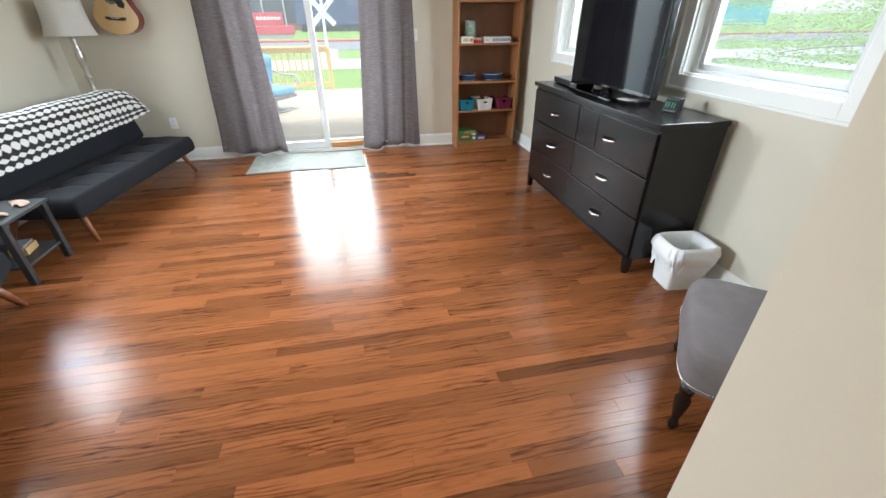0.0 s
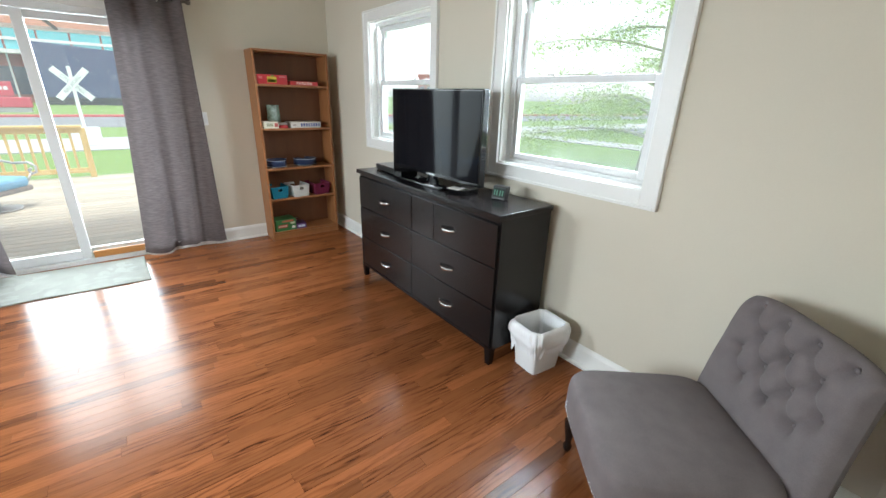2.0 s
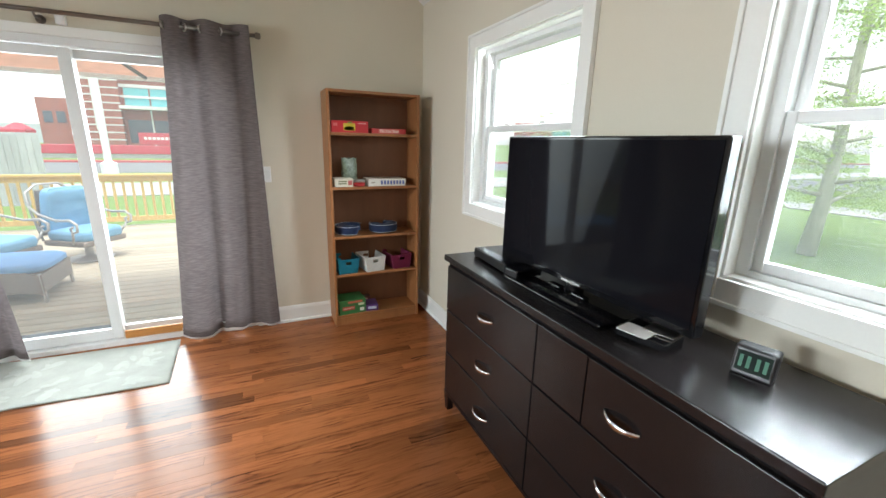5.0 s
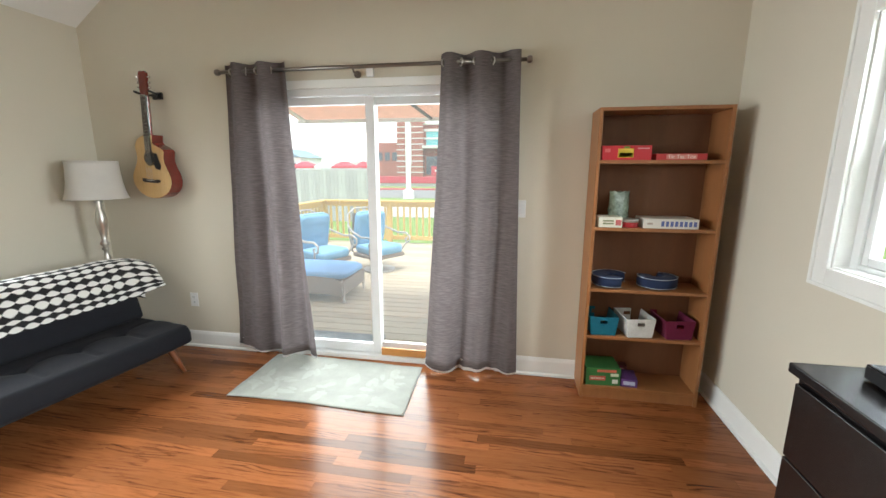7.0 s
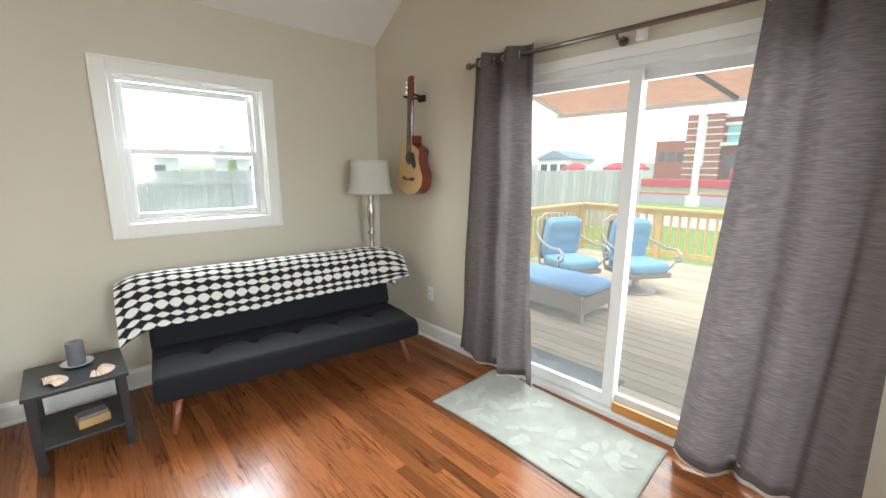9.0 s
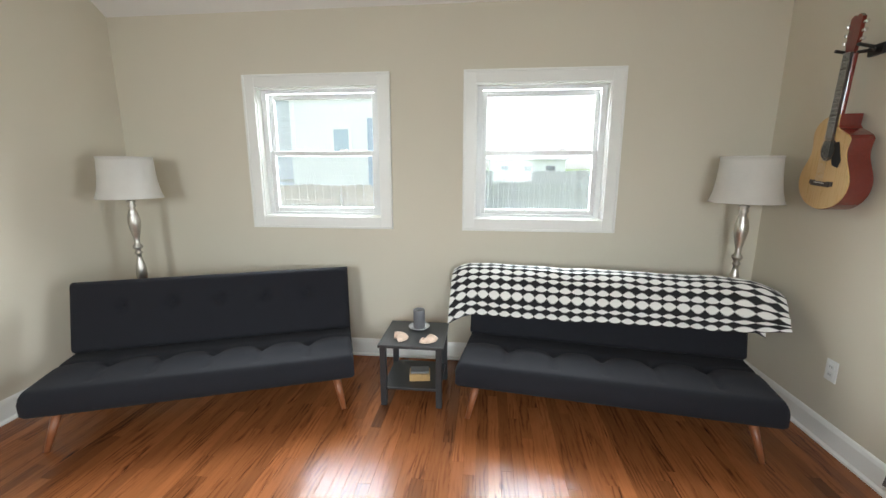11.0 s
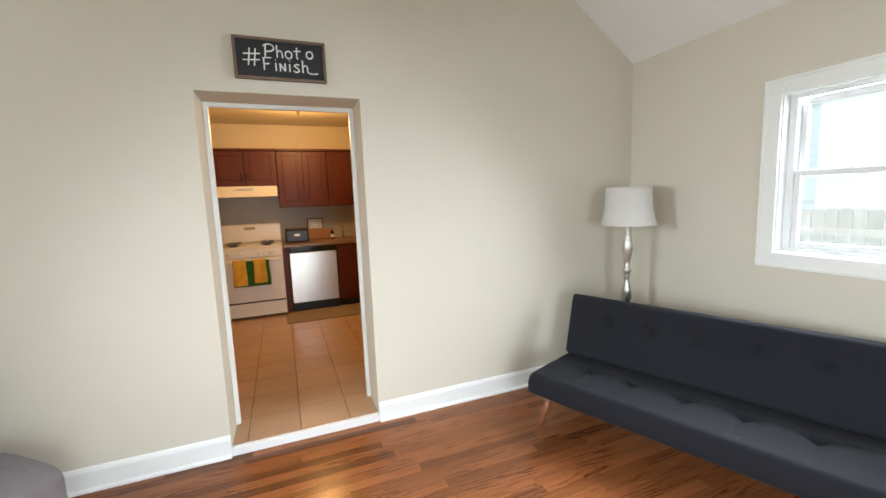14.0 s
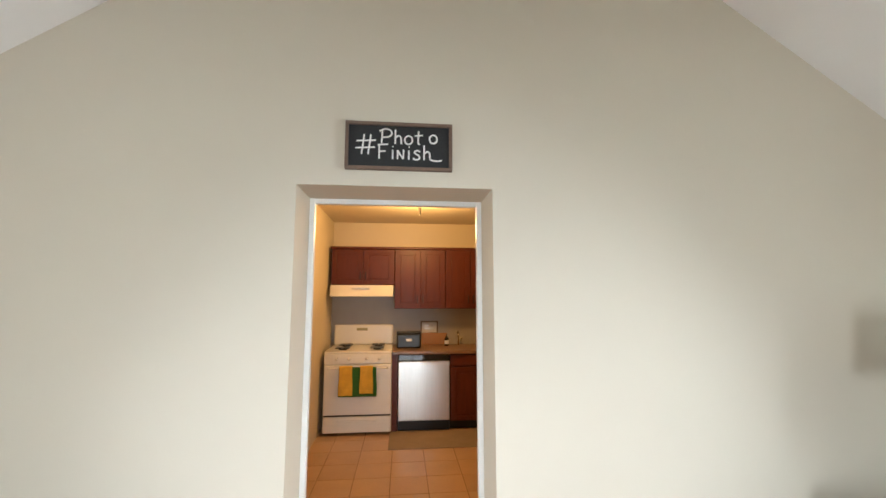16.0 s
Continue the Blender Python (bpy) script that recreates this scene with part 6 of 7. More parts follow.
def swivel_chair(at, rz):
    c = thing("patio_chair", at, rz, "scroll-armed metal patio chair with a blue cushion", "chair", "patio chairs on the deck")
    part("swivel_base", lathe([(0.0, 0.0), (0.24, 0.0), (0.25, 0.02), (0.22, 0.03), (0.05, 0.05), (0.04, 0.20), (0.10, 0.22), (0.0, 0.22)], 28), M_ALU, c, smooth=True)
    part("seat_frame", box(-0.29, -0.28, 0.221, 0.29, 0.28, 0.29, 0.02, 2), M_WICKER, c)
    part("seat_cushion", soft_pad(0.55, 0.56, 0.12), M_CUSH, c, at=pose(0, 0.01, 0.291), smooth=True)
    part("back_cushion", soft_pad(0.53, 0.56, 0.13, 3), M_CUSH, c, at=pose(0, -0.235, 0.62, 100, 0, 180) @ pose(0, 0.02, -0.04), smooth=True)
    bk = [(-0.29, -0.27, 0.28), (-0.30, -0.34, 0.62), (-0.27, -0.40, 0.86), (-0.13, -0.425, 0.94), (0.13, -0.425, 0.94), (0.27, -0.40, 0.86), (0.30, -0.34, 0.62), (0.29, -0.27, 0.28)]
    part("back_frame", tube(bk, 0.014, 8), M_ALU, c, smooth=True)
    part("back_panel", box(-0.25, -0.395, 0.30, 0.25, -0.375, 0.86), M_WICKER, c, at=pose(0, -0.09, 0.0, -6, 0, 0) @ pose(0, 0.09, 0))
    for s in (-1, 1):
        pts = [(s * 0.30, -0.36, 0.70), (s * 0.34, -0.20, 0.62), (s * 0.36, 0.05, 0.56), (s * 0.36, 0.24, 0.57), (s * 0.36, 0.32, 0.52), (s * 0.36, 0.31, 0.44), (s * 0.36, 0.25, 0.42), (s * 0.36, 0.22, 0.47), (s * 0.36, 0.26, 0.49)]
        part("arm", tube(pts, 0.016, 8), M_ALU, c, smooth=True)
        part("arm_support", tube([(s * 0.36, 0.24, 0.43), (s * 0.33, 0.20, 0.34), (s * 0.29, 0.14, 0.26)], 0.013, 8), M_ALU, c, smooth=True)


swivel_chair((0.56, 7.14, DZ), -113)
swivel_chair((1.24, 7.62, DZ), -122)
ch = thing("chaise_lounge", (0.62, 6.30, DZ), 0, "wicker chaise lounge with a blue pad on the deck", "lounge")


def chaise_skirt(u, v):
    x = -0.95 + 1.70 * u
    z = 0.30 + 0.03 * math.sin(math.pi * u) - 0.04 * max(0, (u - 0.88) / 0.12) ** 2 - 0.19 * v - 0.03 * v * math.sin(math.pi * u)
    return Vector((x, -0.33, z))


for s in (0, 0.655):
    part("side_apron", sheet(30, 4, chaise_skirt, 0.02), M_WICKER, ch, at=pose(0, s, 0))
part("foot_apron", box(0.735, -0.33, 0.10, 0.755, 0.33, 0.275, 0.008), M_WICKER, ch)
part("deck_frame", box(-0.95, -0.31, 0.22, 0.735, 0.31, 0.262, 0.006), M_WICKER, ch)
part("pad", soft_pad(1.74, 0.66, 0.085), M_CUSH2, ch, "bright blue lounge pad", at=pose(-0.09, 0, 0.285), smooth=True)
for x in (-0.88, 0.735):
    for y in (-0.315, 0.315):
        part("leg", tube([(x, y, 0.28), (x + 0.01, y, 0.0)], 0.016, 8), M_ALU, ch)

# ---- awning over the deck ----
aw = thing("awning", (0, 0, 0), label="retractable salmon fabric awning over the patio door", category="awning")


def aw_f(u, v):
    return Vector((0.86 + 3.55 * u, YN + T + 0.05 + 1.42 * v, 2.34 - 0.345 * v - 0.02 * math.sin(math.pi * v)))


part("canopy", sheet(30, 10, aw_f, 0.002), cloth("salmon_canvas", (0.72, 0.50, 0.40), thin=0.60, weave=150), aw)
part("front_bar", box(0.84, YN + T + 1.47, 1.955, 4.43, YN + T + 1.52, 2.00, 0.01), M_VINYL, aw)
part("cassette", box(0.84, YN + T + 0.002, 2.31, 4.43, YN + T + 0.11, 2.42, 0.02), M_VINYL, aw)
for x, bend in ((0.90, 0.10), (2.55, -0.55), (4.35, -0.10)):
    part("arm", tube([(x, YN + T + 0.06, 2.30), (x + bend * 0.6, YN + T + 0.75, 2.12), (x + bend * 0.3, YN + T + 1.48, 1.98)], 0.018, 8), M_BLACK if x > 1 else M_VINYL, aw)

# ---- crossing sign, fences, trees ----
cs = thing("crossbuck_sign", (1.75, 18.5, GZ), 4, "white crossbuck railroad sign on a post in the yard", "sign")
M_NAVYS = surf("sign_lettering", (0.10, 0.11, 0.13), rough=0.6)
M_SIGNW = surf("sign_white", (0.62, 0.64, 0.62), rough=0.5, spread=0.06)
part("post", box(-0.05, 0.02, 0.0, 0.05, 0.12, 2.5, 0.01), M_SIGNW, cs)
part("base", box(-0.40, -0.10, 0.0, 0.40, 0.30, 0.62, 0.05), M_SIGNW, cs)
for a, word in ((47, "RAILROAD"), (-47, "CROSSING")):
    y = -0.012 if a > 0 else 0.006
    q = Matrix.Translation((0, y, 1.97)) @ pose(0, 0, 0, 0, -a, 0)
    bl = part("blade", box(-0.62, -0.008, -0.095, 0.62, 0.008, 0.095, 0.004), M_SIGNW, cs, at=q)
    text_part(word, 0.15, M_NAVYS, bl, pose(0, -0.0095, 0, 90, 0, 0), "lettering", "black words")


def picket_fence(name, a, b, h, tone, label):
    f = thing(name, (a[0], a[1], GZ), math.degrees(math.atan2(b[1] - a[1], b[0] - a[0])), label, "fence")
    ln = math.hypot(b[0] - a[0], b[1] - a[1])
    bm = bmesh.new()
    co = [(0.004, 0), (0.141, 0), (0.141, h - 0.03), (0.116, h), (0.029, h), (0.004, h - 0.03)]
    lo = [bm.verts.new((x, 0, z)) for x, z in co]
    hi = [bm.verts.new((x, 0.018, z)) for x, z in co]
    bm.faces.new(lo)
    bm.faces.new(hi[::-1])
    for i in range(6):
        bm.faces.new((lo[i], hi[i], hi[(i + 1) % 6], lo[(i + 1) % 6]))
    bmesh.ops.recalc_face_normals(bm, faces=bm.faces)
    me_ = mesh_of("picket", bm, tone)
    n = min(int(ln / 0.145), 180)
    for i in range(n):
        o = new("picket", me_)
        o.parent, o.location = f, (0.145 * i, 0, 0.01 * math.sin(7.3 * i))
    for z in (0.35, h - 0.35):
        part("rail", box(0, 0.019, z, 0.145 * n, 0.055, z + 0.09), tone, f)
    for i in range(int(ln / 2.4) + 1):
        part("post", box(2.4 * i, 0.056, 0, 2.4 * i + 0.09, 0.146, h - 0.02), tone, f)


M_GREY = surf("silvered_cedar", (0.37, 0.37, 0.365), rough=0.9, spread=0.2, scale=3, fine=30, stretch=(8, 8, 1), rand=0.12)
M_TAN = surf("tan_cedar", (0.48, 0.40, 0.33), rough=0.9, spread=0.2, scale=3, fine=30, stretch=(8, 8, 1), rand=0.14)
picket_fence("fence", (-22.0, 15.6), (-1.8, 15.6), 1.86, M_GREY, "tall weathered grey board fence behind the deck")
picket_fence("fence", (-4.0, 2.6), (-4.0, -8.0), 1.60, M_TAN, "tan dog-eared picket fence beside the house")
picket_fence("fence", (-9.0, 15.5), (-9.0, -6.0), 1.82, M_GREY, "tall weathered grey board fence along the side yard")

M_BARK = surf("grey_bark", (0.52, 0.48, 0.41), rough=0.95, spread=0.3, scale=8, fine=40, stretch=(3, 3, 0.7), bump=0.8)


def leaf_mat(name, rgb):
    m = surf(name, rgb, rough=0.6, spread=0.3, scale=1.0, fine=6, bump=0.0, rand=0.3, island=True)
    n, l = m.node_tree.nodes, m.node_tree.links
    p, out = n["Principled BSDF"], n["Material Output"]
    tr, mix = n.new("ShaderNodeBsdfTranslucent"), n.new("ShaderNodeMixShader")
    l.new(p.inputs["Base Color"].links[0].from_socket, tr.inputs["Color"])
    mix.inputs[0].default_value = 0.68
    l.new(p.outputs[0], mix.inputs[1])
    l.new(tr.outputs[0], mix.inputs[2])
    l.new(mix.outputs[0], out.inputs["Surface"])
    return m


M_LARCH = leaf_mat("spring_needles", (0.40, 0.52, 0.15))


def tree(at, h, r, spread, tufts, leaf, mat, seed, label, limbs=26, droop=0.15, low=0.12):
    t = thing("tree", at, 0, label, "tree")
    rg = random.Random(seed)
    bm = bmesh.new()
    pts = [(0.06 * h * 0.1 * math.sin(2.2 * k), 0.05 * h * 0.1 * math.cos(1.7 * k), h * k / 8) for k in range(9)]
    add_tube(bm, pts, [r * (1 - 0.11 * k) * (1.25 if k == 0 else 1) for k in range(9)], 10)
    tips = []
    for i in range(limbs):
        z = h * (low + (0.98 - low) * i / limbs)
        a = i * 2.4 + rg.uniform(-0.3, 0.3)
        ln = spread * (1.05 - 0.85 * (i / limbs)) * rg.uniform(0.75, 1.15)
        q = [Vector((0, 0, z))]
        for k in range(1, 6):
            s = k / 5
            q.append(Vector((math.cos(a + 0.15 * s) * ln * s, math.sin(a + 0.15 * s) * ln * s, z + ln * (0.25 * s - droop * s * s * 2))))
        br = r * 0.32 * (1.1 - 0.8 * i / limbs)
        add_tube(bm, q, [br * (1 - 0.16 * k) for k in range(6)], 6)
        for k in range(1, 6):
            for sd in (-1, 1):
                d = (q[k] - q[k - 1]).normalized()
                side = Vector((-d.y, d.x, 0)) * sd
                e = q[k] + (side * 0.8 + d * 0.6).normalized() * ln * 0.28 * rg.uniform(0.5, 1.1) + Vector((0, 0, -0.05 * ln))
                add_tube(bm, [q[k], (q[k] + e) / 2 + Vector((0, 0, 0.03 * ln)), e], [br * 0.26, br * 0.15, br * 0.06], 4)
                tips += [(q[k], e)]
    part("trunk", bm, M_BARK, t, smooth=True)
    vs, fs = [], []
    for i in range(tufts):
        a, b = rg.choice(tips)
        c = a.lerp(b, rg.uniform(0.1, 1.08)) + Vector([rg.gauss(0, 0.045 * spread) for _ in range(3)])
        u = Vector([rg.gauss(0, 1) for _ in range(3)]).normalized() * leaf * rg.uniform(0.6, 1.4)
        w = u.orthogonal().normalized() * leaf * 0.38
        k = len(vs)
        vs += [c - u, c + w, c + u, c - w]
        fs.append((k, k + 1, k + 2, k + 3))
    me_ = bpy.data.meshes.new("crown")
    me_.from_pydata(vs, [], fs)
    me_.materials.append(mat)
    o = new("crown", me_)
    o.parent = t


tree((12.76, 5.05, GZ), 9.0, 0.12, 3.2, 80000, 0.036, M_LARCH, 5, "slender young larch with thin spring foliage on the lawn", 34, 0.12, 0.10)
tree((17.5, 16.0, GZ), 8.0, 0.11, 2.6, 20000, 0.04, M_LARCH, 9, "slender young larch with thin spring foliage on the lawn", 26, 0.12, 0.10)
for x, y, h, s in ((58, 2, 9, 6), (62, -10, 11, 7)):
    tree((x, y, GZ), h, 0.3, h * 0.42, 9000, 0.26, M_LARCH, s, "round leafy tree far across the street", 16, 0.05, 0.25)
for x, y, h, s in ((-56, 20, 3.0, 14), (-60, 30, 3.4, 16)):
    tree((x, y, GZ), h, 0.25, h * 0.42, 2200, 0.30, M_LARCH, s, "round leafy tree beyond the back fences", 14, 0.05, 0.25)

# ---- buildings ----
M_TEAL = surf("teal_glazing", (0.10, 0.36, 0.38), rough=0.15, spread=0.15)
M_NAVYP = surf("navy_panel", (0.035, 0.050, 0.115), rough=0.6)
M_PALE = surf("pale_stone", (0.55, 0.53, 0.50), rough=0.8)
M_DARKGL = surf("dark_glazing", (0.05, 0.06, 0.08), rough=0.1)
M_REDP = surf("red_paint", (0.42, 0.02, 0.04), rough=0.5)
M_SIDING = surf("white_siding", (0.78, 0.79, 0.80), rough=0.6, spread=0.04)
M_SHINGLE = surf("grey_shingle", (0.40, 0.40, 0.41), rough=0.9, spread=0.3, scale=6, fine=40)

sch = thing("brick_building", (0.8, 70, GZ), 0, "large red brick building with teal glazing across the road", "building")
part("wing", box(-21.5, 0, 0, -17.2, 14, 6.2), M_BRICK, sch)
tw = part("tower", box(-17.2, -1.0, 0, -12.8, 12, 9.6), M_BRICK, sch)
for k in range(9):
    part("stone_band", box(-17.3, -1.06, 1.2 + 0.92 * k, -12.7, -1.001, 1.36 + 0.92 * k), M_PALE, tw)
part("stair_window", box(-15.6, -1.10, 2.5, -14.7, -1.062, 9.2), M_PALE, tw)
hl = part("hall", box(-12.8, 0, 0, 26, 16, 9.0), M_BRICK, sch)
for k in range(13):
    x = -12.4 + 2.9 * k
    part("glazing_bay", box(x, -0.12, 5.7, x + 2.7, -0.002, 7.9), M_TEAL, hl)
    part("glazing_bay", box(x, -0.10, 0.9, x + 2.7, -0.002, 3.9), M_DARKGL, hl)
    part("column", box(x + 2.72, -0.5, 0.2, x + 2.88, -0.34, 5.2), M_PALE, hl)
part("stone_band", box(-12.8, -0.20, 7.95, 26, -0.002, 8.35), M_PALE, hl)
part("stone_band", box(-12.8, -0.24, 6.65, 26, -0.122, 6.95), M_PALE, hl)
part("canopy", box(-12.8, -1.6, 5.2, 26, -0.003, 5.62), M_PALE, hl)
part("roof_edge", box(-12.9, -0.3, 9.001, 26.1, 16.1, 9.3), M_PALE, hl)
for k in range(3):
    part("window", box(-21.0 + 1.3 * k, -0.06, 3.2, -20.1 + 1.3 * k, -0.002, 4.6), M_DARKGL, sch)
nv = thing("navy_trailer", (0, 62, GZ), 0, "dark navy block with a sloping roof across the road", "trailer")
bm = box(-3.7, 0, 0.8, 6.0, 3, 6.2, 0.05)
for v in bm.verts:
    if v.co.z > 4 and v.co.x > 3:
        v.co.z -= 0.6
part("body", bm, M_NAVYP, nv)
part("chassis", box(-3.2, 0.4, 0.0, 5.5, 2.6, 0.798), M_BLACK, nv)
rs = thing("red_sign_board", (-6.4, 58, GZ), 0, "long red sign board on the far lawn", "sign")
part("panel", box(-1.9, 0, 0.9, 1.6, 0.15, 2.2, 0.03), M_REDP, rs)
for i in range(7):
    part("print", box(-1.4 + 0.4 * i, -0.012, 1.45, -1.12 + 0.4 * i, -0.001, 1.75), M_SIGNW, rs)
for x in (-1.5, 1.2):
    part("post", box(x, 0.155, 0, x + 0.12, 0.275, 0.95), M_REDP, rs)
bar = thing("red_barrier", (-9.2, 44, GZ), 0, "long red barrier beside the road", "barrier")
bm = box(-9.5, 0, 0.35, 7.0, 0.6, 1.05, 0.05)
part("barrier", bm, M_REDP, bar)
part("plinth", box(-9.4, 0.1, 0, 6.9, 0.5, 0.349), M_WALK, bar)
for i, (x, y, c) in enumerate(((-27, 46, M_REDP), (-32, 48, M_SIGNW), (-23, 50, M_REDP), (-37, 47, M_REDP), (-42, 50, M_NAVYP))):
    car = thing("parked_car", (x, y, GZ), 0, ("red", "white", "red", "red", "dark blue")[i] + " car parked beyond the fence", "car", "parked cars")

    def bodyf(u, v, q=0):
        z0 = (0.3, 0.75, 0.9, 1.42, 1.45, 1.42, 0.95, 0.75, 0.3)
        x0 = (-2.2, -2.25, -1.9, -1.1, 0.0, 0.6, 1.2, 2.2, 2.15)
        k = u * 8
        a = min(int(k), 7)
        k -= a
        return Vector((x0[a] * (1 - k) + x0[a + 1] * k, -0.85 + 1.7 * v, z0[a] * (1 - k) + z0[a + 1] * k))

    part("body", sheet(24, 4, bodyf, 0.1), c, car)
    part("underbody", box(-2.1, -0.80, 0.25, 2.1, 0.80, 0.74, 0.05), c, car)
    part("side_window", box(-1.3, -0.862, 0.92, 0.9, -0.845, 1.30, 0.01), M_DARKGL, car)
    for wx in (-1.35, 1.35):
        for wy in (-0.78, 0.78):
            part("wheel", lathe([(0.0, -0.1), (0.32, -0.1), (0.32, 0.1), (0.0, 0.1)], 18, (wx, wy, 0.32), "Y"), M_BLACK, car)

hs = thing("neighbour_house", (-8.2, -2.7, GZ), 0, "white clapboard house next door with blue-grey windows", "house")
part("wall", box(-6.0, 0, 0, 0.0, 5.0, 6.4), M_SIDING, hs)
clap = mesh_of("clapboard", box(0.001, 0.10, 0.0, 0.022, 5.0, 0.115), M_SIDING)
for k in range(54):
    o = new("clapboard", clap)
    o.parent, o.matrix_basis = hs, pose(0, 0, 0.12 * k, 0, 0, 0) @ pose(0, 0, 0, 0, 4, 0)
part("corner_board", box(-0.02, -0.02, 0, 0.035, 0.10, 6.4), M_SIDING, hs)
part("rear_wing", box(-6.0, -6.0, 0, -0.8, -0.021, 6.4), M_SIDING, hs)
cl2 = mesh_of("clapboard", box(-0.799, -6.0, 0.0, -0.775, -0.05, 0.17), surf("blue_grey_siding", (0.55, 0.59, 0.66), rough=0.6))
for k in range(36):
    o = new("clapboard", cl2)
    o.parent, o.matrix_basis = hs, pose(0, 0, 0.18 * k)
for y0, z0 in ((1.20, 2.2), (3.3, 2.2), (1.2, 4.6), (3.3, 4.6)):
    wd = part("window", box(0.024, y0, z0, 0.045, y0 + 0.42, z0 + 0.72), surf("blue_window", (0.30, 0.40, 0.50), rough=0.1), hs)
    bm = bmesh.new()
    for a0, b0, a1, b1 in ((y0 - 0.07, z0 - 0.07, y0 + 0.49, z0), (y0 - 0.07, z0 + 0.72, y0 + 0.49, z0 + 0.79), (y0 - 0.07, z0, y0, z0 + 0.72), (y0 + 0.42, z0, y0 + 0.49, z0 + 0.72)):
        add_box(bm, 0.024, a0, b0, 0.055, a1, b1)
    part("frame", bm, M_SIDING, wd)
part("back_door", box(0.024, 2.15, 1.2, 0.06, 2.55, 3.2), surf("blue_door", (0.28, 0.36, 0.48), rough=0.4), hs)
part("roof", box(-6.4, -6.3, 6.401, 0.4, 5.4, 6.7), M_SHINGLE, hs)
for x, y, w, c in ((-60, 26, 12, M_SIGNW), (-62, 42, 14, M_BRICK), (-58, 8, 10, M_SIDING)):
    fh = thing("far_house", (x, y, GZ), 0, "low distant house behind the fences", "house")
    part("wall", box(-5, -w / 2, 0, 5, w / 2, 3.0), c, fh)
    bm = bmesh.new()
    gable(bm, -5.5, 5.5, 0, 3.001, 5.2, -w / 2 - 0.4, w / 2 + 0.4)
    part("roof", bm, M_SHINGLE, fh)
    for k in range(3):
        part("window", box(5.001, -w / 2 + 1.5 + 3 * k, 1.0, 5.05, -w / 2 + 2.7 + 3 * k, 2.2), M_DARKGL, fh)
eb = thing("brick_building", (62, 72, GZ), -40, "distant red brick building with a teal front", "building")
part("block", box(-9, 0, 0, -1, 10, 6.5), M_BRICK, eb)
part("glazed_block", box(-0.999, 0.2, 0, 12, 10, 5.0), M_TEAL, eb)
for k in range(5):
    part("window", box(-8.5 + 1.5 * k, -0.06, 2.5, -7.6 + 1.5 * k, -0.002, 4.0), M_DARKGL, eb)
up = thing("utility_pole", (17.2, 16.9, GZ), 0, "slim grey utility pole by the pavement", "pole")
part("shaft", tube([(0, 0, 0), (0.05, 0, 9.0)], [0.085, 0.055], 10), M_STEEL, up)
part("arm", tube([(0, 0, 8.6), (-0.8, 0, 8.9)], 0.03, 8), M_STEEL, up)
lp = thing("utility_pole", (-3.4, 27.0, GZ), 0, "white signal pole at the roadside", "pole")
part("shaft", tube([(0, 0, 0), (0, 0, 6.5)], 0.16, 12), M_SIGNW, lp)
part("base", lathe([(0.0, 0.0), (0.35, 0.0), (0.35, 0.5), (0.2, 0.6), (0.0, 0.6)], 16), M_SIGNW, lp)
dp = thing("depot", (-27.2, 52, GZ), 0, "low white depot with a blue-grey roof beyond the fence", "building")
part("wall", box(-2.6, 0, 0, 2.6, 6, 3.3), M_SIDING, dp)
bm = bmesh.new()
gable(bm, -3.0, 3.0, 0, 3.301, 4.5, -0.4, 6.4)
part("roof", bm, surf("blue_grey_roof", (0.16, 0.24, 0.30), rough=0.7, spread=0.15), dp)
for k in range(3):
    part("window", box(-2.1 + 1.5 * k, -0.05, 1.6, -1.1 + 1.5 * k, -0.001, 2.6), M_DARKGL, dp)
for x, w, c, lab in ((-23.4, 1.5, M_REDP, "red"), (-20.6, 1.1, M_SIGNW, "white"), (-18.0, 1.4, M_REDP, "red"), (-15.6, 0.8, M_REDP, "red")):
    kio = thing("canopy_tent", (x, 50, GZ), 0, lab + " canopy tent standing beyond the grey fence", "tent", "canopy tents beyond the fence")
    bm = bmesh.new()
    ridge = [bm.verts.new((sx * 0.3 * w, 1.0, 2.75)) for sx in (-1, 1)]
    eave = [bm.verts.new((sx * w, sy, 2.15)) for sx, sy in ((-1, 0), (1, 0), (1, 2), (-1, 2))]
    hem_ = [bm.verts.new((v.co.x, v.co.y, 1.9)) for v in eave]
    for q in ((eave[0], eave[1], ridge[1], ridge[0]), (eave[1], eave[2], ridge[1]), (eave[2], eave[3], ridge[0], ridge[1]), (eave[3], eave[0], ridge[0])):
        bm.faces.new(q)
    for k in range(4):
        bm.faces.new((hem_[k], hem_[(k + 1) % 4], eave[(k + 1) % 4], eave[k]))
    bmesh.ops.recalc_face_normals(bm, faces=bm.faces)
    part("canopy", bm, c, kio)
    for lx, ly in ((-w, 0.0), (w, 0.0), (w, 2.0), (-w, 2.0)):
        part("leg", tube([(lx * 0.98, 1 + (ly - 1) * 0.97, 0), (lx * 0.98, 1 + (ly - 1) * 0.97, 1.95)], 0.03, 6), M_STEEL, kio)
# added wall that covers the horizon; the haze is put into its colour
structure("backdrop", box(-190, 112, GZ, -23, 113, 3.2), surf("distance_haze_paint", (0.42, 0.44, 0.46), rough=0.95, spread=0.2, scale=0.12, fine=0.6, bump=0.0), "flat backdrop wall beyond the far lots, distance haze put into its pale colour", "backdrop")

# ---- oak strip floor ----
floor = thing("floor", kind="structure", label="glossy red-brown stained oak strip floor", category="floor")
rng = random.Random(7)
STRIP = 0.0602
PLANKS = {}


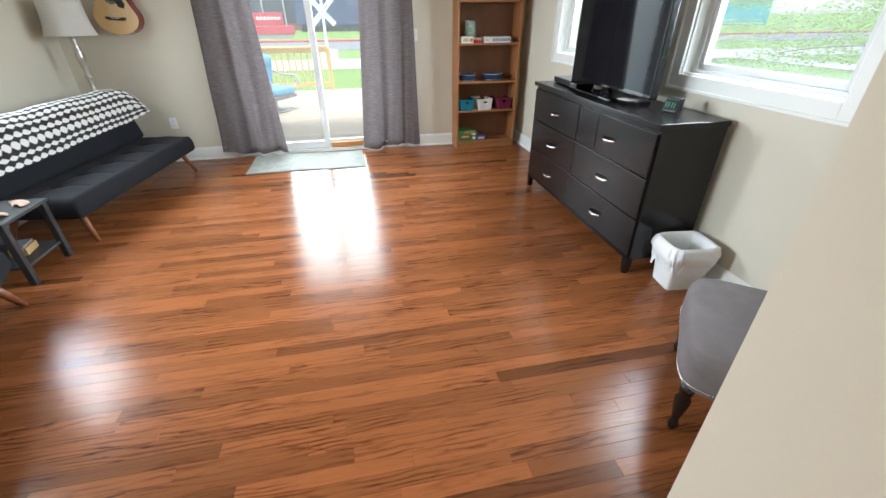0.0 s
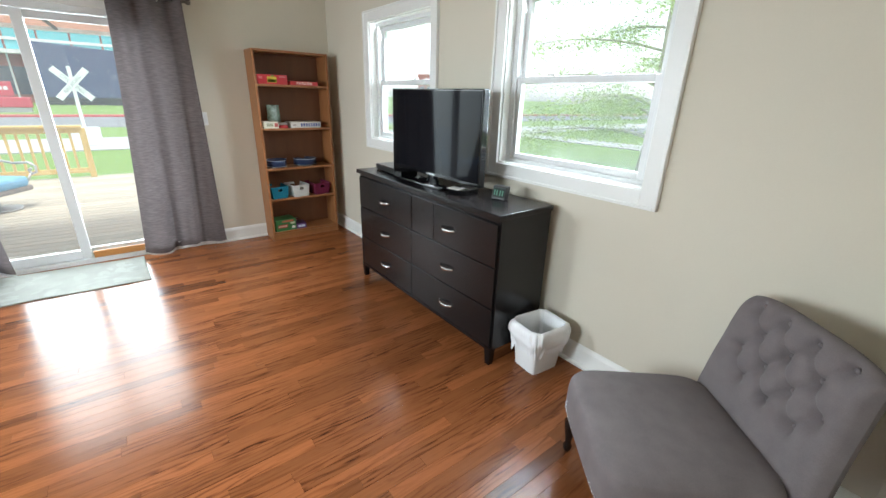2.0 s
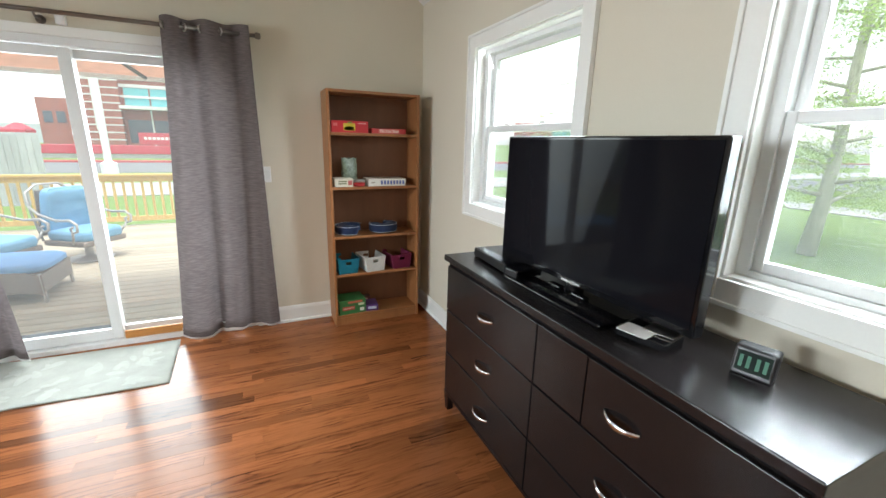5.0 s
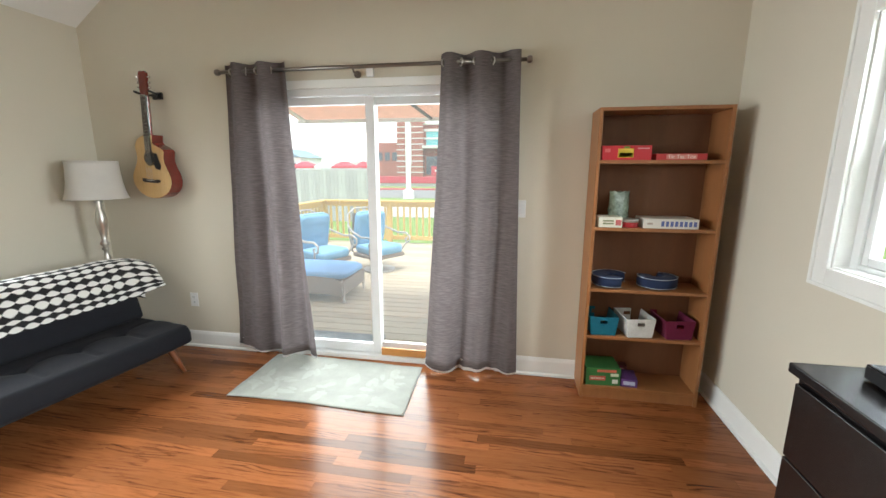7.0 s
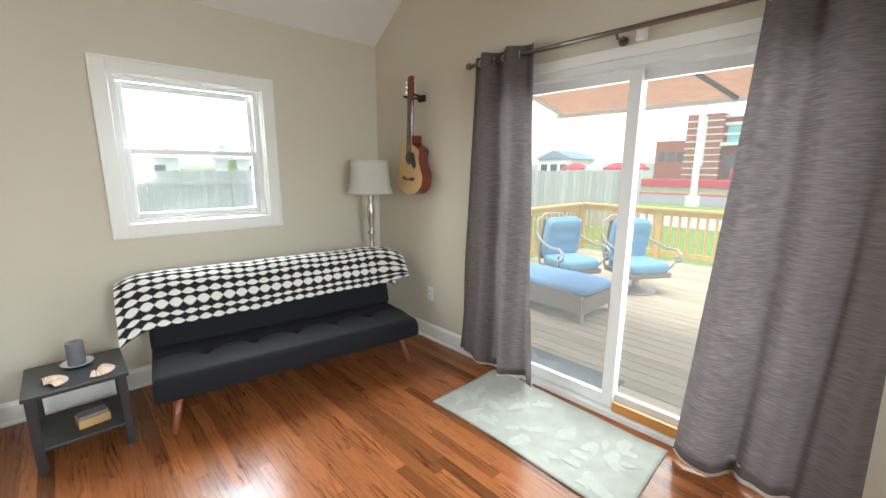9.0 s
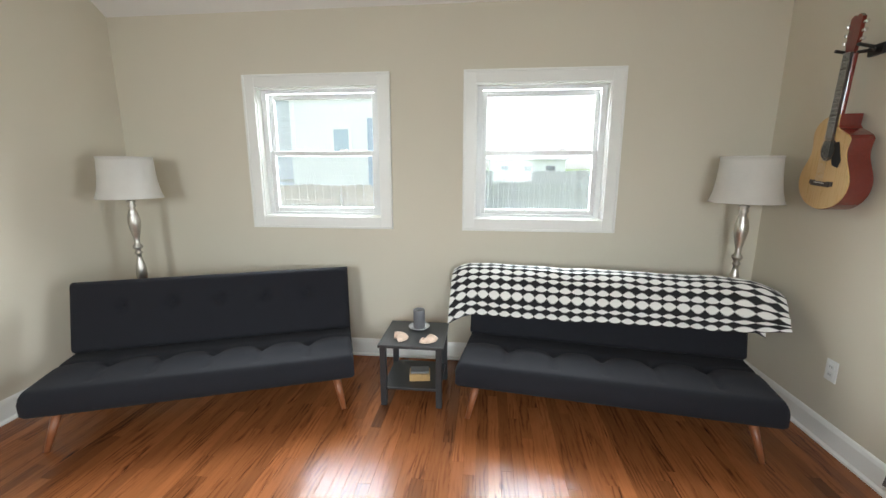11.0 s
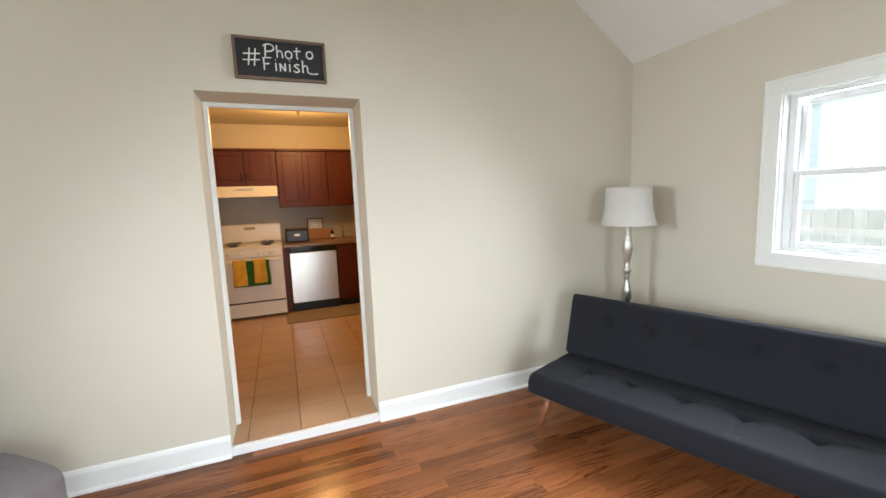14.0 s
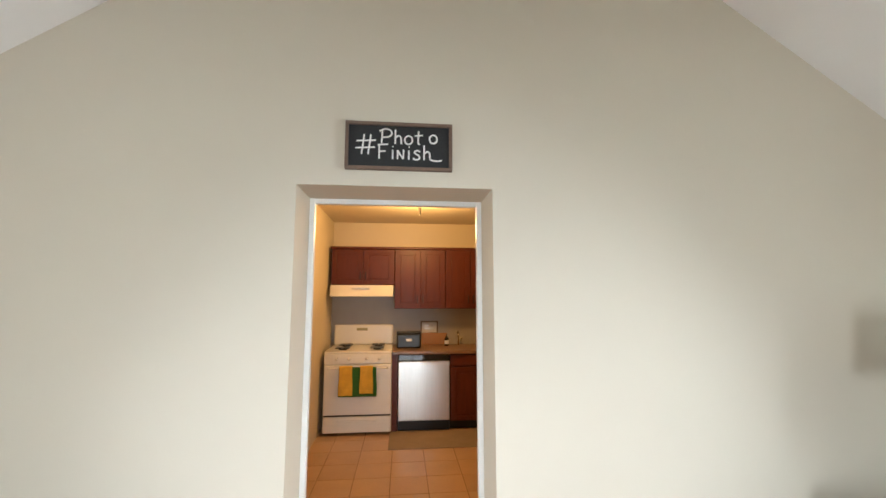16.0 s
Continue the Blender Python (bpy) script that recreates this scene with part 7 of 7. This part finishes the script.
def plank_mesh(length):
    key = round(length * 1000)
    if key not in PLANKS:
        bm = bmesh.new()
        g, c, d = 0.0002, 0.0005, 0.012
        lo = [bm.verts.new(v) for v in ((g, g, -d), (length - g, g, -d), (length - g, STRIP - g, -d), (g, STRIP - g, -d))]
        mi = [bm.verts.new((v.co.x, v.co.y, -c)) for v in lo]
        hi = [bm.verts.new((v.co.x + (c if v.co.x < length / 2 else -c), v.co.y + (c if v.co.y < STRIP / 2 else -c), 0.0)) for v in lo]
        for a, b in ((lo, mi), (mi, hi)):
            for i in range(4):
                j = (i + 1) % 4
                bm.faces.new((a[i], a[j], b[j], b[i]))
        bm.faces.new(hi)
        PLANKS[key] = mesh_of("plank", bm, M_OAK)
    return PLANKS[key]


rest_v, rest_f, count = [], [], 0
rows = int((YN - YS) / STRIP) + 1
for k in range(rows):
    y = YS + 0.002 + k * STRIP
    x = XW - rng.random() * 0.5
    while x < XE:
        ln = rng.choice((0.45, 0.6, 0.75, 0.9, 1.05, 1.2, 1.35))
        a, b = max(x, XW), min(x + ln, XE)
        x += ln
        if b - a < 0.02:
            continue
        if count < 300:
            ob = new("plank", plank_mesh(b - a))
            ob.parent, ob.location = floor, (a, y, 0)
            count += 1
        else:
            i, g = len(rest_v), 0.0003
            rest_v += [(a + g, y + g, -0.012), (b - g, y + g, -0.012), (b - g, y + STRIP - g, -0.012), (a + g, y + STRIP - g, -0.012)]
            rest_v += [(a + g, y + g, 0), (b - g, y + g, 0), (b - g, y + STRIP - g, 0), (a + g, y + STRIP - g, 0)]
            rest_f += [(i + 4, i + 5, i + 6, i + 7), (i, i + 1, i + 5, i + 4), (i + 1, i + 2, i + 6, i + 5), (i + 2, i + 3, i + 7, i + 6), (i + 3, i, i + 4, i + 7)]
me = bpy.data.meshes.new("planks_by_the_patio_door")
me.from_pydata(rest_v, [], rest_f)
me.materials.append(M_OAK_REST)
rest = new("planks", me)
rest.parent = floor
tagged(rest, kind="stuff")

# ---- kitchen tiles ----
ktiles = thing("kitchen_floor", kind="structure", label="tan square ceramic kitchen floor tiles", category="floor")
M_TILE = surf("tan_tile", (0.46, 0.30, 0.185), rough=0.32, spread=0.10, scale=5, fine=60, bump=0.05, rand=0.06)
tb = mesh_of("tile", box(0.002, 0.002, -0.006, 0.308, 0.308, 0.0, 0.0015, 1), M_TILE)
for i in range(9):
    for j in range(12):
        t_ = new("tile", tb)
        t_.parent, t_.location = ktiles, (KX0 - 0.06 + 0.311 * i - 0.0, YS - 0.024 - 0.31 * (j + 1), KZ)
